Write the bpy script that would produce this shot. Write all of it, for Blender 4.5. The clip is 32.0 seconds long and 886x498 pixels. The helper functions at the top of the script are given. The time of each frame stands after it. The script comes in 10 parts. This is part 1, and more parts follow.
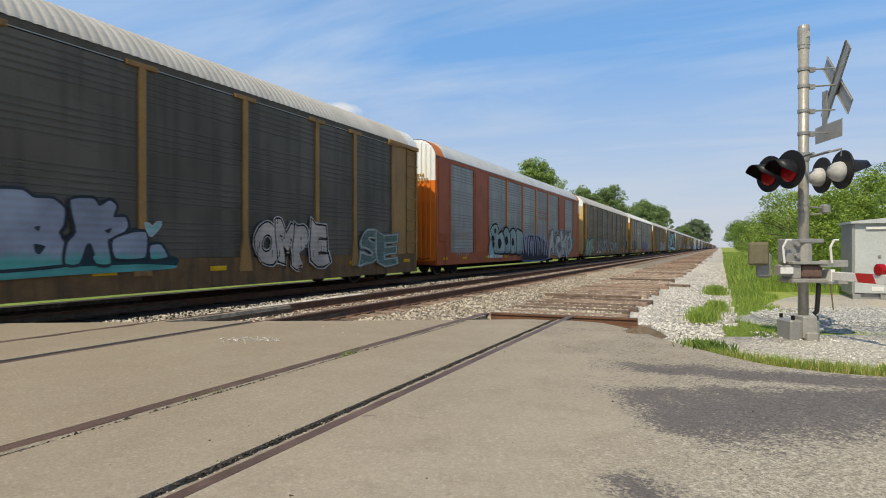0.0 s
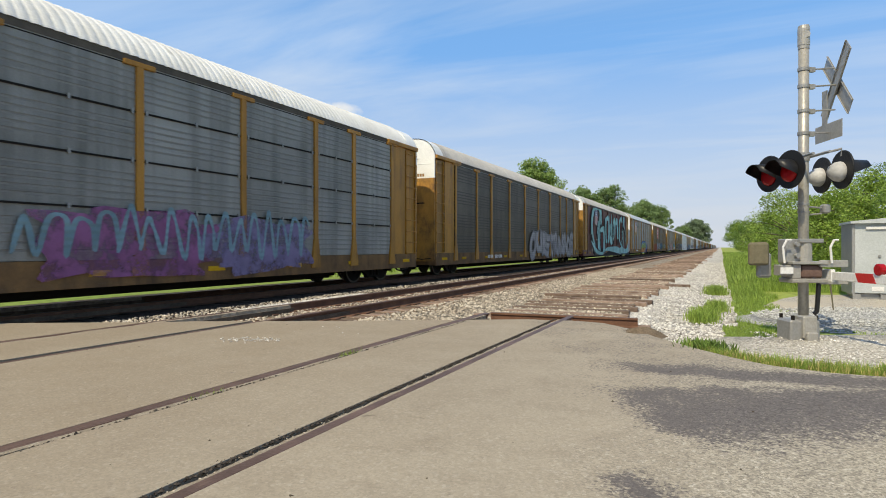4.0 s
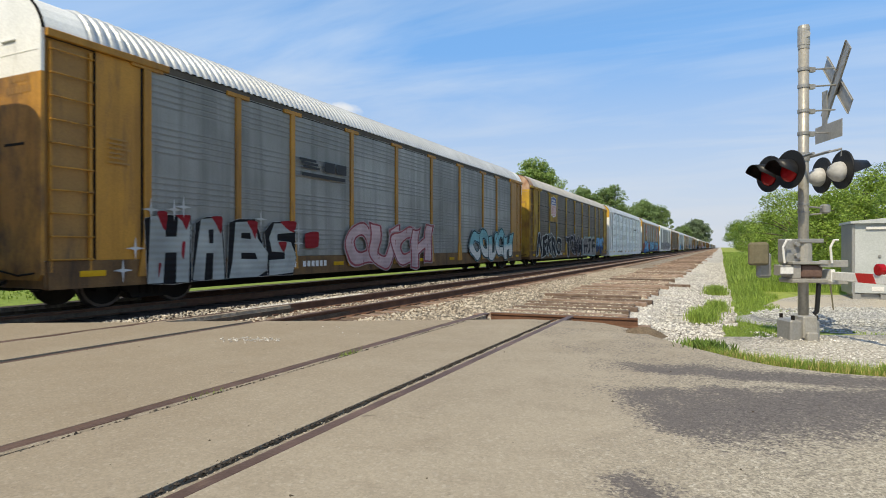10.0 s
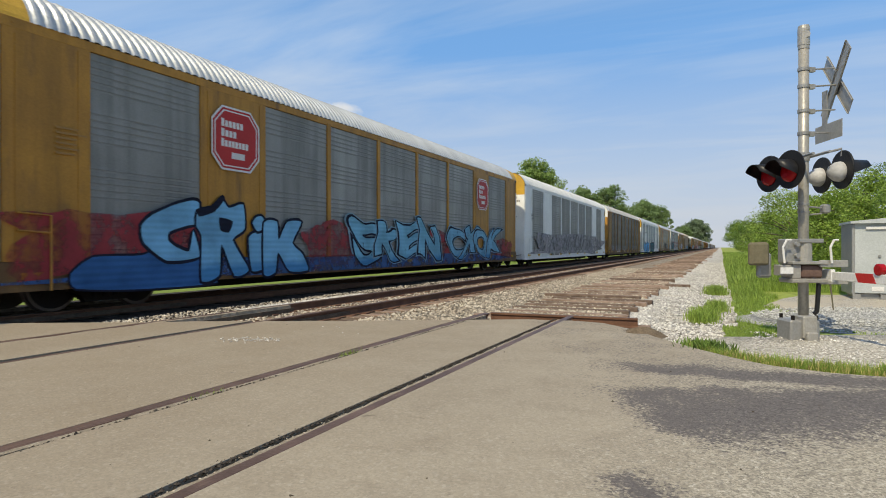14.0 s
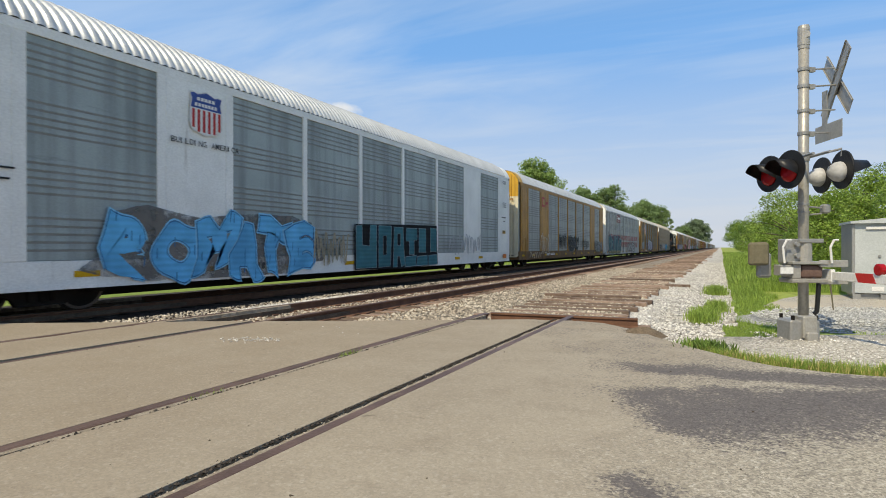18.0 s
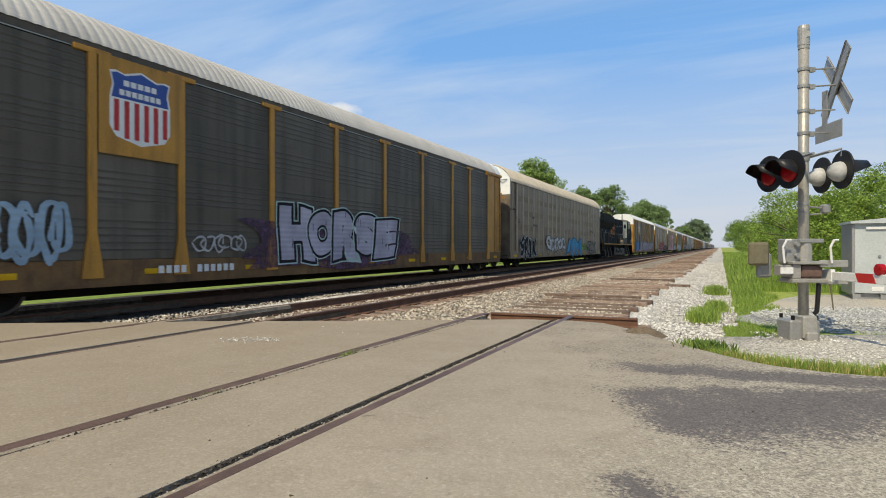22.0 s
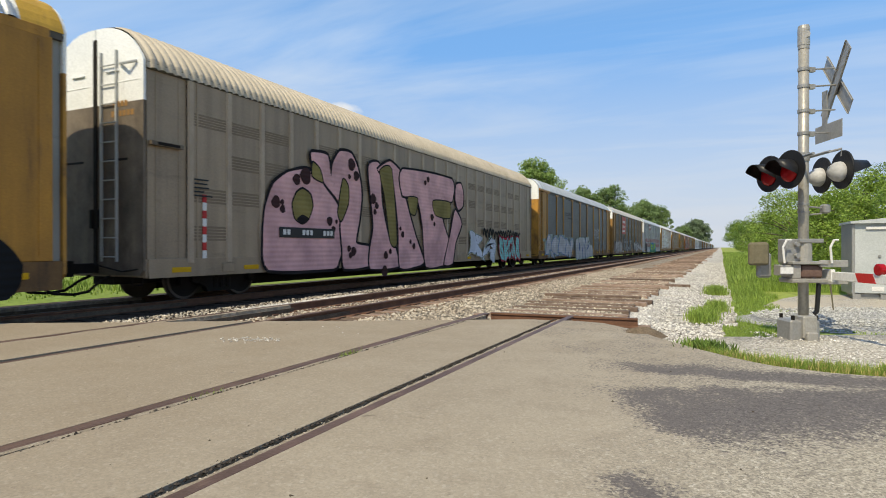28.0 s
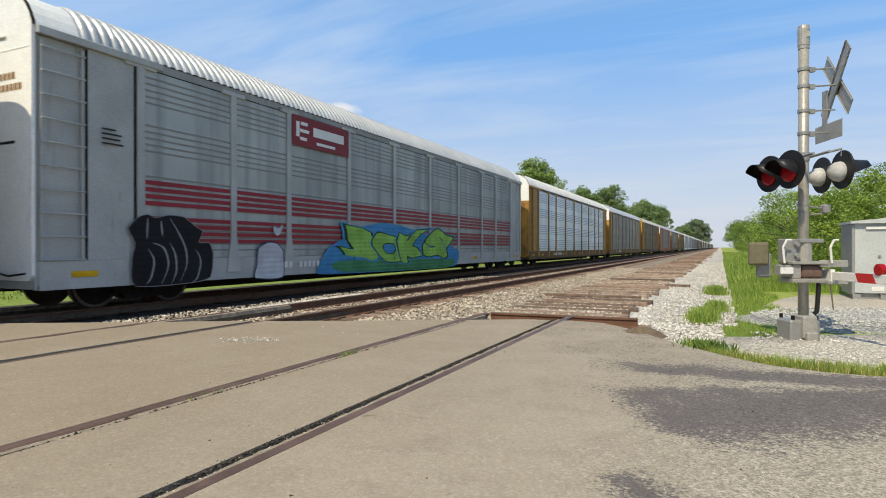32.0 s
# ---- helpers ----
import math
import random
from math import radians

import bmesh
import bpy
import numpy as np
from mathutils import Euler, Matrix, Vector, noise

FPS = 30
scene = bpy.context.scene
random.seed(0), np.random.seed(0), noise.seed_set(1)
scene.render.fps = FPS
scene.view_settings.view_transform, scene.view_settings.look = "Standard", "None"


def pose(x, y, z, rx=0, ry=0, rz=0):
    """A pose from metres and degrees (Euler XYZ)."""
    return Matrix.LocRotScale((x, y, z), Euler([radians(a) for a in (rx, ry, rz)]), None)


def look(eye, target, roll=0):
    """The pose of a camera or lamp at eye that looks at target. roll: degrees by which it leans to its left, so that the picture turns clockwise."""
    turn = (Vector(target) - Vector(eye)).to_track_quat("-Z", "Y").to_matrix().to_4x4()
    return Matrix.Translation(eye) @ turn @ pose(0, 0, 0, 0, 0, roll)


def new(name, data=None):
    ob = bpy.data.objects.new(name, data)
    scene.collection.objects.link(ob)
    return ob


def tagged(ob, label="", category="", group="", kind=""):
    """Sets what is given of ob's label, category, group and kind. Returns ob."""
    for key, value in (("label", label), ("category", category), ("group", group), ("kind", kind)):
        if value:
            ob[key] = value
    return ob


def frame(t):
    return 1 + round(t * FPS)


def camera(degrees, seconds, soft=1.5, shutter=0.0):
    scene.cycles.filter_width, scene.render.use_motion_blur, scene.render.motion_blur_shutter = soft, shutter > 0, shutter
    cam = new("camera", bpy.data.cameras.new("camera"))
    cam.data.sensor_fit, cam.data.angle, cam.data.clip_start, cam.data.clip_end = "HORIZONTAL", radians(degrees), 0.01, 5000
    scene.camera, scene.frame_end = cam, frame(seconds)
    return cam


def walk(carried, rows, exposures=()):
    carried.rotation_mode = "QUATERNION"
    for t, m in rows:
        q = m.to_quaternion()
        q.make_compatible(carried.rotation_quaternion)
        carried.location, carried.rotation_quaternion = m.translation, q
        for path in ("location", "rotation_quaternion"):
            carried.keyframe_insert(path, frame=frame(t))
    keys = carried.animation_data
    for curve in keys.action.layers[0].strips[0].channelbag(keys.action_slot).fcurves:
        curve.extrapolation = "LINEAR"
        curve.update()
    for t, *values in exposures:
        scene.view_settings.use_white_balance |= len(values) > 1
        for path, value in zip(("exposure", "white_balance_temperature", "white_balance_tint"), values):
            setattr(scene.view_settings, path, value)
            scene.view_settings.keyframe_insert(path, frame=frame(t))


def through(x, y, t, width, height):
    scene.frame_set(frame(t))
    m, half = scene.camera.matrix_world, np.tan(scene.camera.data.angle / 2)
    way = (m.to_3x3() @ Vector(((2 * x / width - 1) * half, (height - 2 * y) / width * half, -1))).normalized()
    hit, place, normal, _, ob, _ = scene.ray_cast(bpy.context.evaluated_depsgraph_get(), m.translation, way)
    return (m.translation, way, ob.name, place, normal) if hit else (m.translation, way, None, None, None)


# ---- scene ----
import functools

# The camera stands still beside a road crossing and looks along the tracks, which run to +y.
cam = camera(73.76, 32.0, soft=1.0, shutter=0.06)
EYE = Vector((0.0, 0.0, 1.2))
AIM = radians(25.17)
SEEN = look(EYE, EYE + Vector((-math.sin(AIM), math.cos(AIM), -0.0029)))
walk(cam, [(0.0, SEEN), (32.0, SEEN)], exposures=[
    (0.0, -0.07, 7700, 6.5), (1.0, -0.02, 7700, 6.5), (2.0, 0.06, 7700, 6.5), (3.0, 0.05, 7700, 6.5), (6.0, 0.07, 7700, 6.5), (7.0, -0.01, 7700, 6.5), (8.0, -0.01, 7700, 6.5), (9.0, 0.06, 7700, 6.5), (10.0, 0.07, 7700, 6.5), (11.0, 0.07, 7700, 6.5), (12.0, 0.03, 7700, 6.5), (13.0, -0.01, 7700, 6.5), (14.0, -0.09, 7700, 6.5), (17.0, -0.08, 7700, 6.5), (18.0, 0.01, 7700, 6.5), (19.0, 0.01, 7700, 6.5), (20.0, -0.08, 7700, 6.5), (21.0, -0.08, 7700, 6.5), (22.0, -0.01, 7700, 6.5), (23.0, 0.02, 7700, 6.5), (24.0, 0.07, 7700, 6.5), (25.0, 0.10, 7700, 6.5), (28.0, 0.06, 7700, 6.5), (29.0, -0.01, 7700, 6.5), (30.0, -0.01, 7700, 6.5), (31.0, 0.05, 7700, 6.5), (32.0, 0.06, 7700, 6.5)])

# ---- light ----
SUN_FROM = Vector((-0.07, -0.75, 0.93)).normalized()
sun = new("sun", bpy.data.lights.new("sun", "SUN"))
sun.data.energy, sun.data.angle, sun.data.color = 4.15, radians(0.55), (1.0, 0.93, 0.80)
sun.matrix_world = look((0, 0, 60), Vector((0, 0, 60)) - SUN_FROM)

world = bpy.data.worlds.new("sky")
scene.world = world
world.use_nodes = True


def sky_nodes():
    nt = world.node_tree
    nt.nodes.clear()
    N, L = nt.nodes.new, nt.links.new
    out, bg, sky = N("ShaderNodeOutputWorld"), N("ShaderNodeBackground"), N("ShaderNodeTexSky")
    sky.sky_type, sky.sun_disc = "NISHITA", False
    sky.sun_elevation = math.asin(SUN_FROM.z)
    sky.sun_rotation = math.atan2(SUN_FROM.x, SUN_FROM.y)
    sky.air_density, sky.dust_density, sky.ozone_density = 1.0, 0.6, 1.6
    tc, sep = N("ShaderNodeTexCoord"), N("ShaderNodeSeparateXYZ")
    L(tc.outputs["Generated"], sep.inputs[0])
    # cirrus: the direction projected on a high flat layer, streaked
    add = N("ShaderNodeMath"); add.operation = "ADD"; add.inputs[1].default_value = 0.12
    L(sep.outputs[2], add.inputs[0])
    dx, dy = N("ShaderNodeMath"), N("ShaderNodeMath")
    comb = N("ShaderNodeCombineXYZ")
    for d, i in ((dx, 0), (dy, 1)):
        d.operation = "DIVIDE"
        L(sep.outputs[i], d.inputs[0]); L(add.outputs[0], d.inputs[1]); L(d.outputs[0], comb.inputs[i])
    mp = N("ShaderNodeMapping")
    mp.inputs["Rotation"].default_value = (0, 0, radians(38))
    mp.inputs["Scale"].default_value = (0.42, 1.15, 1)
    L(comb.outputs[0], mp.inputs[0])
    nz = N("ShaderNodeTexNoise")
    nz.inputs["Scale"].default_value, nz.inputs["Detail"].default_value = 1.25, 7
    nz.inputs["Roughness"].default_value, nz.inputs["Distortion"].default_value = 0.55, 0.5
    L(mp.outputs[0], nz.inputs["Vector"])
    rp = N("ShaderNodeMapRange")
    rp.inputs["From Min"].default_value, rp.inputs["From Max"].default_value = 0.43, 0.78
    rp.inputs["To Max"].default_value = 0.75
    L(nz.outputs[0], rp.inputs["Value"])
    mix = N("ShaderNodeMix"); mix.data_type = "RGBA"
    # clear summer blue
    clear = N("ShaderNodeMix"); clear.data_type = "RGBA"
    deep = N("ShaderNodeMapRange")
    deep.inputs["From Min"].default_value, deep.inputs["From Max"].default_value = 0.33, 0.8
    deep.inputs["To Min"].default_value, deep.inputs["To Max"].default_value = 0.72, 0.12
    L(sep.outputs[2], deep.inputs["Value"])
    L(deep.outputs[0], clear.inputs["Factor"])
    clear.inputs["B"].default_value = (0.95, 2.95, 7.2, 1)
    L(sky.outputs[0], clear.inputs["A"])
    thin = N("ShaderNodeMapRange")
    thin.inputs["From Min"].default_value, thin.inputs["From Max"].default_value = 0.33, 0.9
    thin.inputs["To Min"].default_value, thin.inputs["To Max"].default_value = 1.0, 0.4
    L(sep.outputs[2], thin.inputs["Value"])
    veil = N("ShaderNodeMath"); veil.operation = "MULTIPLY"
    L(rp.outputs[0], veil.inputs[0]); L(thin.outputs[0], veil.inputs[1])
    L(veil.outputs[0], mix.inputs["Factor"]); L(clear.outputs["Result"], mix.inputs["A"])
    mix.inputs["B"].default_value = (3.95, 4.95, 6.8, 1)
    # pale haze towards the horizon
    hz = N("ShaderNodeMapRange")
    hz.inputs["From Min"].default_value, hz.inputs["From Max"].default_value = 0.0, 0.31
    hz.inputs["To Min"].default_value, hz.inputs["To Max"].default_value = 0.9, 0.0
    L(sep.outputs[2], hz.inputs["Value"])
    mix2 = N("ShaderNodeMix"); mix2.data_type = "RGBA"
    L(hz.outputs[0], mix2.inputs["Factor"]); L(mix.outputs["Result"], mix2.inputs["A"])
    mix2.inputs["B"].default_value = (4.0, 4.45, 5.55, 1)
    last = mix2.outputs["Result"]
    # a few small fair-weather clouds low over the horizon
    for az, el, wide, high in CUMULUS:
        d = Vector((-math.sin(az) * math.cos(el), math.cos(az) * math.cos(el), math.sin(el)))
        side = Vector((d.y, -d.x, 0)).normalized()
        up = side.cross(d)
        terms = []
        for axis, size in ((side, wide), (up, high)):
            dot = N("ShaderNodeVectorMath"); dot.operation = "DOT_PRODUCT"
            L(tc.outputs["Generated"], dot.inputs[0]); dot.inputs[1].default_value = axis / size
            sub = N("ShaderNodeMath"); sub.operation = "SUBTRACT"; sub.inputs[1].default_value = axis.dot(d) / size
            L(dot.outputs["Value"], sub.inputs[0])
            sq = N("ShaderNodeMath"); sq.operation = "POWER"; sq.inputs[1].default_value = 2.0
            L(sub.outputs[0], sq.inputs[0]); terms.append(sq)
        s = N("ShaderNodeMath"); s.operation = "ADD"
        L(terms[0].outputs[0], s.inputs[0]); L(terms[1].outputs[0], s.inputs[1])
        n2 = N("ShaderNodeTexNoise"); n2.inputs["Scale"].default_value = 42; n2.inputs["Detail"].default_value = 6
        L(tc.outputs["Generated"], n2.inputs["Vector"])
        s2 = N("ShaderNodeMath"); s2.operation = "MULTIPLY_ADD"; s2.inputs[1].default_value = 2.6
        L(n2.outputs[0], s2.inputs[0]); L(s.outputs[0], s2.inputs[2])
        mr = N("ShaderNodeMapRange")
        mr.inputs["From Min"].default_value, mr.inputs["From Max"].default_value = 1.45, 2.5
        mr.inputs["To Min"].default_value, mr.inputs["To Max"].default_value = 0.85, 0.0
        L(s2.outputs[0], mr.inputs["Value"])
        m3 = N("ShaderNodeMix"); m3.data_type = "RGBA"
        L(mr.outputs[0], m3.inputs["Factor"]); L(last, m3.inputs["A"])
        m3.inputs["B"].default_value = (5.2, 5.6, 6.5, 1)
        last = m3.outputs["Result"]
    L(last, bg.inputs["Color"])
    bg.inputs["Strength"].default_value = 0.15
    L(bg.outputs[0], out.inputs["Surface"])


CUMULUS = [(AIM + 0.177, 0.222, 0.036, 0.013), (AIM + 0.40, 0.248, 0.075, 0.026)]
sky_nodes()


# ---- materials ----
def M(name, c1, c2=None, rough=0.7, metal=0.0, scale=1.2, fine=30.0, grain=0.12, streak=None, dirt=0.0,
      dirt_scale=(1.5, 1.5, 0.25), bump=0.15, rand=0.0, island=0.0, gloss=0.3, spread=0.2, lines=0.0):
    """A worn surface: two tones in blotches, a fine grain, and run-down dirt in the colour of streak."""
    m = bpy.data.materials.new(name)
    m.use_nodes = True
    nt = m.node_tree
    N, L = nt.nodes.new, nt.links.new
    bsdf = nt.nodes["Principled BSDF"]
    c2 = c2 or tuple(v * 0.8 for v in c1)
    tc = N("ShaderNodeTexCoord")
    info = N("ShaderNodeObjectInfo")
    off = N("ShaderNodeVectorMath"); off.operation = "SCALE"; off.inputs[0].default_value = (31, 17, 23)
    L(info.outputs["Random"], off.inputs["Scale"])
    vec = N("ShaderNodeVectorMath"); vec.operation = "ADD"
    L(tc.outputs["Object"], vec.inputs[0]); L(off.outputs[0], vec.inputs[1])
    n1 = N("ShaderNodeTexNoise")
    n1.inputs["Scale"].default_value, n1.inputs["Detail"].default_value = scale, 5
    L(vec.outputs[0], n1.inputs["Vector"])
    r1 = N("ShaderNodeMapRange")
    r1.inputs["From Min"].default_value, r1.inputs["From Max"].default_value = 0.5 - spread, 0.5 + spread
    L(n1.outputs[0], r1.inputs["Value"])
    mix = N("ShaderNodeMix"); mix.data_type = "RGBA"
    mix.inputs["A"].default_value, mix.inputs["B"].default_value = (*c1, 1), (*c2, 1)
    L(r1.outputs[0], mix.inputs["Factor"])
    last = mix.outputs["Result"]
    if streak:
        mp = N("ShaderNodeMapping"); mp.inputs["Scale"].default_value = dirt_scale
        L(vec.outputs[0], mp.inputs[0])
        n3 = N("ShaderNodeTexNoise")
        n3.inputs["Scale"].default_value, n3.inputs["Detail"].default_value, n3.inputs["Roughness"].default_value = 2.0, 6, 0.65
        L(mp.outputs[0], n3.inputs["Vector"])
        r3 = N("ShaderNodeMapRange")
        r3.inputs["From Min"].default_value, r3.inputs["From Max"].default_value = 0.75 - 0.5 * dirt, 0.95 - 0.4 * dirt
        L(n3.outputs[0], r3.inputs["Value"])
        m3 = N("ShaderNodeMix"); m3.data_type = "RGBA"; m3.inputs["B"].default_value = (*streak, 1)
        L(last, m3.inputs["A"]); L(r3.outputs[0], m3.inputs["Factor"])
        last = m3.outputs["Result"]
    n2 = N("ShaderNodeTexNoise")
    n2.inputs["Scale"].default_value, n2.inputs["Detail"].default_value = fine, 3
    L(vec.outputs[0], n2.inputs["Vector"])
    hsv = N("ShaderNodeHueSaturation")
    r2 = N("ShaderNodeMapRange")
    r2.inputs["From Min"].default_value, r2.inputs["From Max"].default_value = 0.25, 0.75
    r2.inputs["To Min"].default_value, r2.inputs["To Max"].default_value = 1 - grain, 1 + grain
    L(n2.outputs[0], r2.inputs["Value"])
    val = r2.outputs[0]
    for amount, source in ((rand, info.outputs["Random"]), (island, None)):
        if amount:
            if source is None:
                source = N("ShaderNodeNewGeometry").outputs["Random Per Island"]
            rr = N("ShaderNodeMapRange")
            rr.inputs["To Min"].default_value, rr.inputs["To Max"].default_value = 1 - amount, 1 + amount
            L(source, rr.inputs["Value"])
            mul = N("ShaderNodeMath"); mul.operation = "MULTIPLY"
            L(val, mul.inputs[0]); L(rr.outputs[0], mul.inputs[1])
            val = mul.outputs[0]
    if lines:
        # upright runs of grime and water
        mq = N("ShaderNodeMapping"); mq.inputs["Scale"].default_value = (1.9, 1.9, 0.1)
        L(vec.outputs[0], mq.inputs[0])
        nq = N("ShaderNodeTexNoise"); nq.inputs["Scale"].default_value, nq.inputs["Detail"].default_value = 1.6, 5
        L(mq.outputs[0], nq.inputs["Vector"])
        rq = N("ShaderNodeMapRange")
        rq.inputs["From Min"].default_value, rq.inputs["From Max"].default_value = 0.36, 0.56
        rq.inputs["To Min"].default_value, rq.inputs["To Max"].default_value = 1 - 2.2 * lines, 1 + lines
        L(nq.outputs[0], rq.inputs["Value"])
        mul = N("ShaderNodeMath"); mul.operation = "MULTIPLY"
        L(val, mul.inputs[0]); L(rq.outputs[0], mul.inputs[1])
        val = mul.outputs[0]
    L(val, hsv.inputs["Value"]); L(last, hsv.inputs["Color"])
    L(hsv.outputs[0], bsdf.inputs["Base Color"])
    bsdf.inputs["Roughness"].default_value, bsdf.inputs["Metallic"].default_value = rough, metal
    bsdf.inputs["Specular IOR Level"].default_value = gloss
    if bump:
        b = N("ShaderNodeBump"); b.inputs["Strength"].default_value, b.inputs["Distance"].default_value = bump, 0.02
        L(n2.outputs[0], b.inputs["Height"]); L(b.outputs[0], bsdf.inputs["Normal"])
    return m


@functools.lru_cache(None)
def paint(rgb, low=None, level=1.2):
    """Sprayed coat with clouds of a deeper tone; the ribs of the sheet below stand out in it."""
    m = M("spray_paint", tuple(min(0.8, 1.12 * v) for v in rgb), tuple(0.74 * v for v in rgb), rough=0.7, scale=1.3, fine=50, grain=0.08, bump=0, gloss=0.12,
          streak=tuple(0.45 * v + 0.01 for v in rgb), dirt=0.22, dirt_scale=(0.5, 0.5, 0.8), spread=0.16)
    nt = m.node_tree
    N, L = nt.nodes.new, nt.links.new
    tc, wave, bump = N("ShaderNodeTexCoord"), N("ShaderNodeTexWave"), N("ShaderNodeBump")
    if low:
        # a second colour fades in towards the letter's foot
        hsv = [n for n in nt.nodes if n.bl_idname == "ShaderNodeHueSaturation"][0]
        sep, ramp, nz, add, mixer = N("ShaderNodeSeparateXYZ"), N("ShaderNodeMapRange"), N("ShaderNodeTexNoise"), N("ShaderNodeMath"), N("ShaderNodeMix")
        mixer.data_type, add.operation = "RGBA", "MULTIPLY_ADD"
        nz.inputs["Scale"].default_value, add.inputs[1].default_value = 2.2, 0.35
        L(tc.outputs["Object"], sep.inputs[0]); L(tc.outputs["Object"], nz.inputs["Vector"])
        L(nz.outputs[0], add.inputs[0]); L(sep.outputs[2], add.inputs[2])
        ramp.inputs["From Min"].default_value, ramp.inputs["From Max"].default_value = level + 0.06, level + 0.28
        L(add.outputs[0], ramp.inputs["Value"])
        mixer.inputs["A"].default_value = (*low, 1)
        L(hsv.inputs["Color"].links[0].from_socket, mixer.inputs["B"])
        L(ramp.outputs[0], mixer.inputs["Factor"]); L(mixer.outputs["Result"], hsv.inputs["Color"])
    wave.bands_direction = "Z"
    wave.inputs["Scale"].default_value, wave.inputs["Distortion"].default_value = 2.4, 0.0
    L(tc.outputs["Object"], wave.inputs["Vector"])
    bump.inputs["Strength"].default_value, bump.inputs["Distance"].default_value = 0.35, 0.02
    L(wave.outputs["Fac"], bump.inputs["Height"]); L(bump.outputs[0], nt.nodes["Principled BSDF"].inputs["Normal"])
    return m


@functools.lru_cache(None)
def spray_haze(rgb):
    """Thin sprayed colour through which the wall below shows in patches."""
    m = M("thin_spray", rgb, tuple(0.7 * v for v in rgb), rough=0.6, scale=2.5, fine=40, grain=0.08, bump=0)
    nt = m.node_tree
    N, L = nt.nodes.new, nt.links.new
    tc, nz, mr = N("ShaderNodeTexCoord"), N("ShaderNodeTexNoise"), N("ShaderNodeMapRange")
    nz.inputs["Scale"].default_value, nz.inputs["Detail"].default_value, nz.inputs["Roughness"].default_value = 1.6, 7, 0.7
    L(tc.outputs["Object"], nz.inputs["Vector"])
    mr.inputs["From Min"].default_value, mr.inputs["From Max"].default_value = 0.40, 0.56
    mr.inputs["To Min"].default_value, mr.inputs["To Max"].default_value = 0.25, 0.92
    L(nz.outputs[0], mr.inputs["Value"])
    tr, ms = N("ShaderNodeBsdfTransparent"), N("ShaderNodeMixShader")
    L(mr.outputs[0], ms.inputs[0]); L(tr.outputs[0], ms.inputs[1]); L(nt.nodes["Principled BSDF"].outputs[0], ms.inputs[2])
    L(ms.outputs[0], nt.nodes["Material Output"].inputs["Surface"])
    return m


GRIME = (0.055, 0.048, 0.04)
ochre = M("ochre_car_paint", (0.46, 0.222, 0.032), (0.345, 0.165, 0.028), rough=0.5, gloss=0.35, streak=(0.14, 0.075, 0.032), dirt=0.42, rand=0.08, lines=0.08)
grimy_sill = M("grimy_rusted_sill", (0.215, 0.118, 0.045), (0.122, 0.07, 0.033), rough=0.7, scale=2.5, streak=(0.06, 0.038, 0.024), dirt=0.5, rand=0.1)
# Faded wagons; also the ladder panels, where it carries the inset's shade.
ochre_dark = M("faded_and_shaded_ochre_paint", (0.36, 0.195, 0.055), (0.255, 0.138, 0.045), rough=0.55, gloss=0.35, streak=GRIME, dirt=0.38, rand=0.1)
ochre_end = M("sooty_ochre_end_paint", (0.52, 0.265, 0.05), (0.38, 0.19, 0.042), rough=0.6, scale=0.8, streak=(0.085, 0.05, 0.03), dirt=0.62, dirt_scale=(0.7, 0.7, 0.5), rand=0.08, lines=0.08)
# Ochre for end tops and hoods, lightened to carry the sunlight on them.
ochre_top = M("ochre_end_paint_with_sunlight", (0.60, 0.355, 0.05), (0.48, 0.28, 0.045), rough=0.5, streak=(0.24, 0.14, 0.04), dirt=0.3, rand=0.08, lines=0.05)
rust_yellow = M("rusted_yellow_paint", (0.56, 0.36, 0.04), (0.22, 0.11, 0.035), rough=0.7, streak=(0.10, 0.05, 0.025), dirt=0.5, rand=0.1)
white_paint = M("white_car_paint", (0.82, 0.83, 0.81), (0.72, 0.73, 0.71), rough=0.45, streak=(0.34, 0.31, 0.26), dirt=0.22, rand=0.05)
grey_paint = M("pale_grey_car_paint", (0.42, 0.43, 0.42), (0.33, 0.34, 0.33), rough=0.5, streak=(0.18, 0.16, 0.13), dirt=0.28, rand=0.06)
orange_paint = M("orange_red_car_paint", (0.40, 0.085, 0.022), (0.29, 0.062, 0.02), rough=0.55, streak=(0.10, 0.035, 0.02), dirt=0.3)
bright_orange = M("bright_orange_paint", (0.72, 0.19, 0.02), (0.6, 0.15, 0.02), rough=0.5, streak=(0.2, 0.06, 0.02), dirt=0.2)
maroon_paint = M("maroon_car_paint", (0.135, 0.038, 0.032), (0.10, 0.03, 0.026), rough=0.5, gloss=0.4, streak=(0.05, 0.025, 0.02), dirt=0.3)
taupe_paint = M("taupe_car_paint", (0.33, 0.25, 0.168), (0.25, 0.187, 0.125), rough=0.5, gloss=0.45, scale=0.6, streak=(0.19, 0.145, 0.10), dirt=0.36,
                dirt_scale=(0.3, 0.3, 1.8), lines=0.06)
sooty_taupe = M("sooty_taupe_car_paint", (0.245, 0.183, 0.122), (0.185, 0.138, 0.092), rough=0.5, gloss=0.4, scale=0.6, streak=(0.13, 0.10, 0.07), dirt=0.36,
                dirt_scale=(0.3, 0.3, 1.8), lines=0.06)
taupe_end = M("sooty_taupe_end_paint", (0.20, 0.16, 0.118), (0.12, 0.097, 0.072), rough=0.6, scale=0.8, streak=(0.07, 0.055, 0.042), dirt=0.62, dirt_scale=(0.7, 0.7, 0.5), lines=0.08)
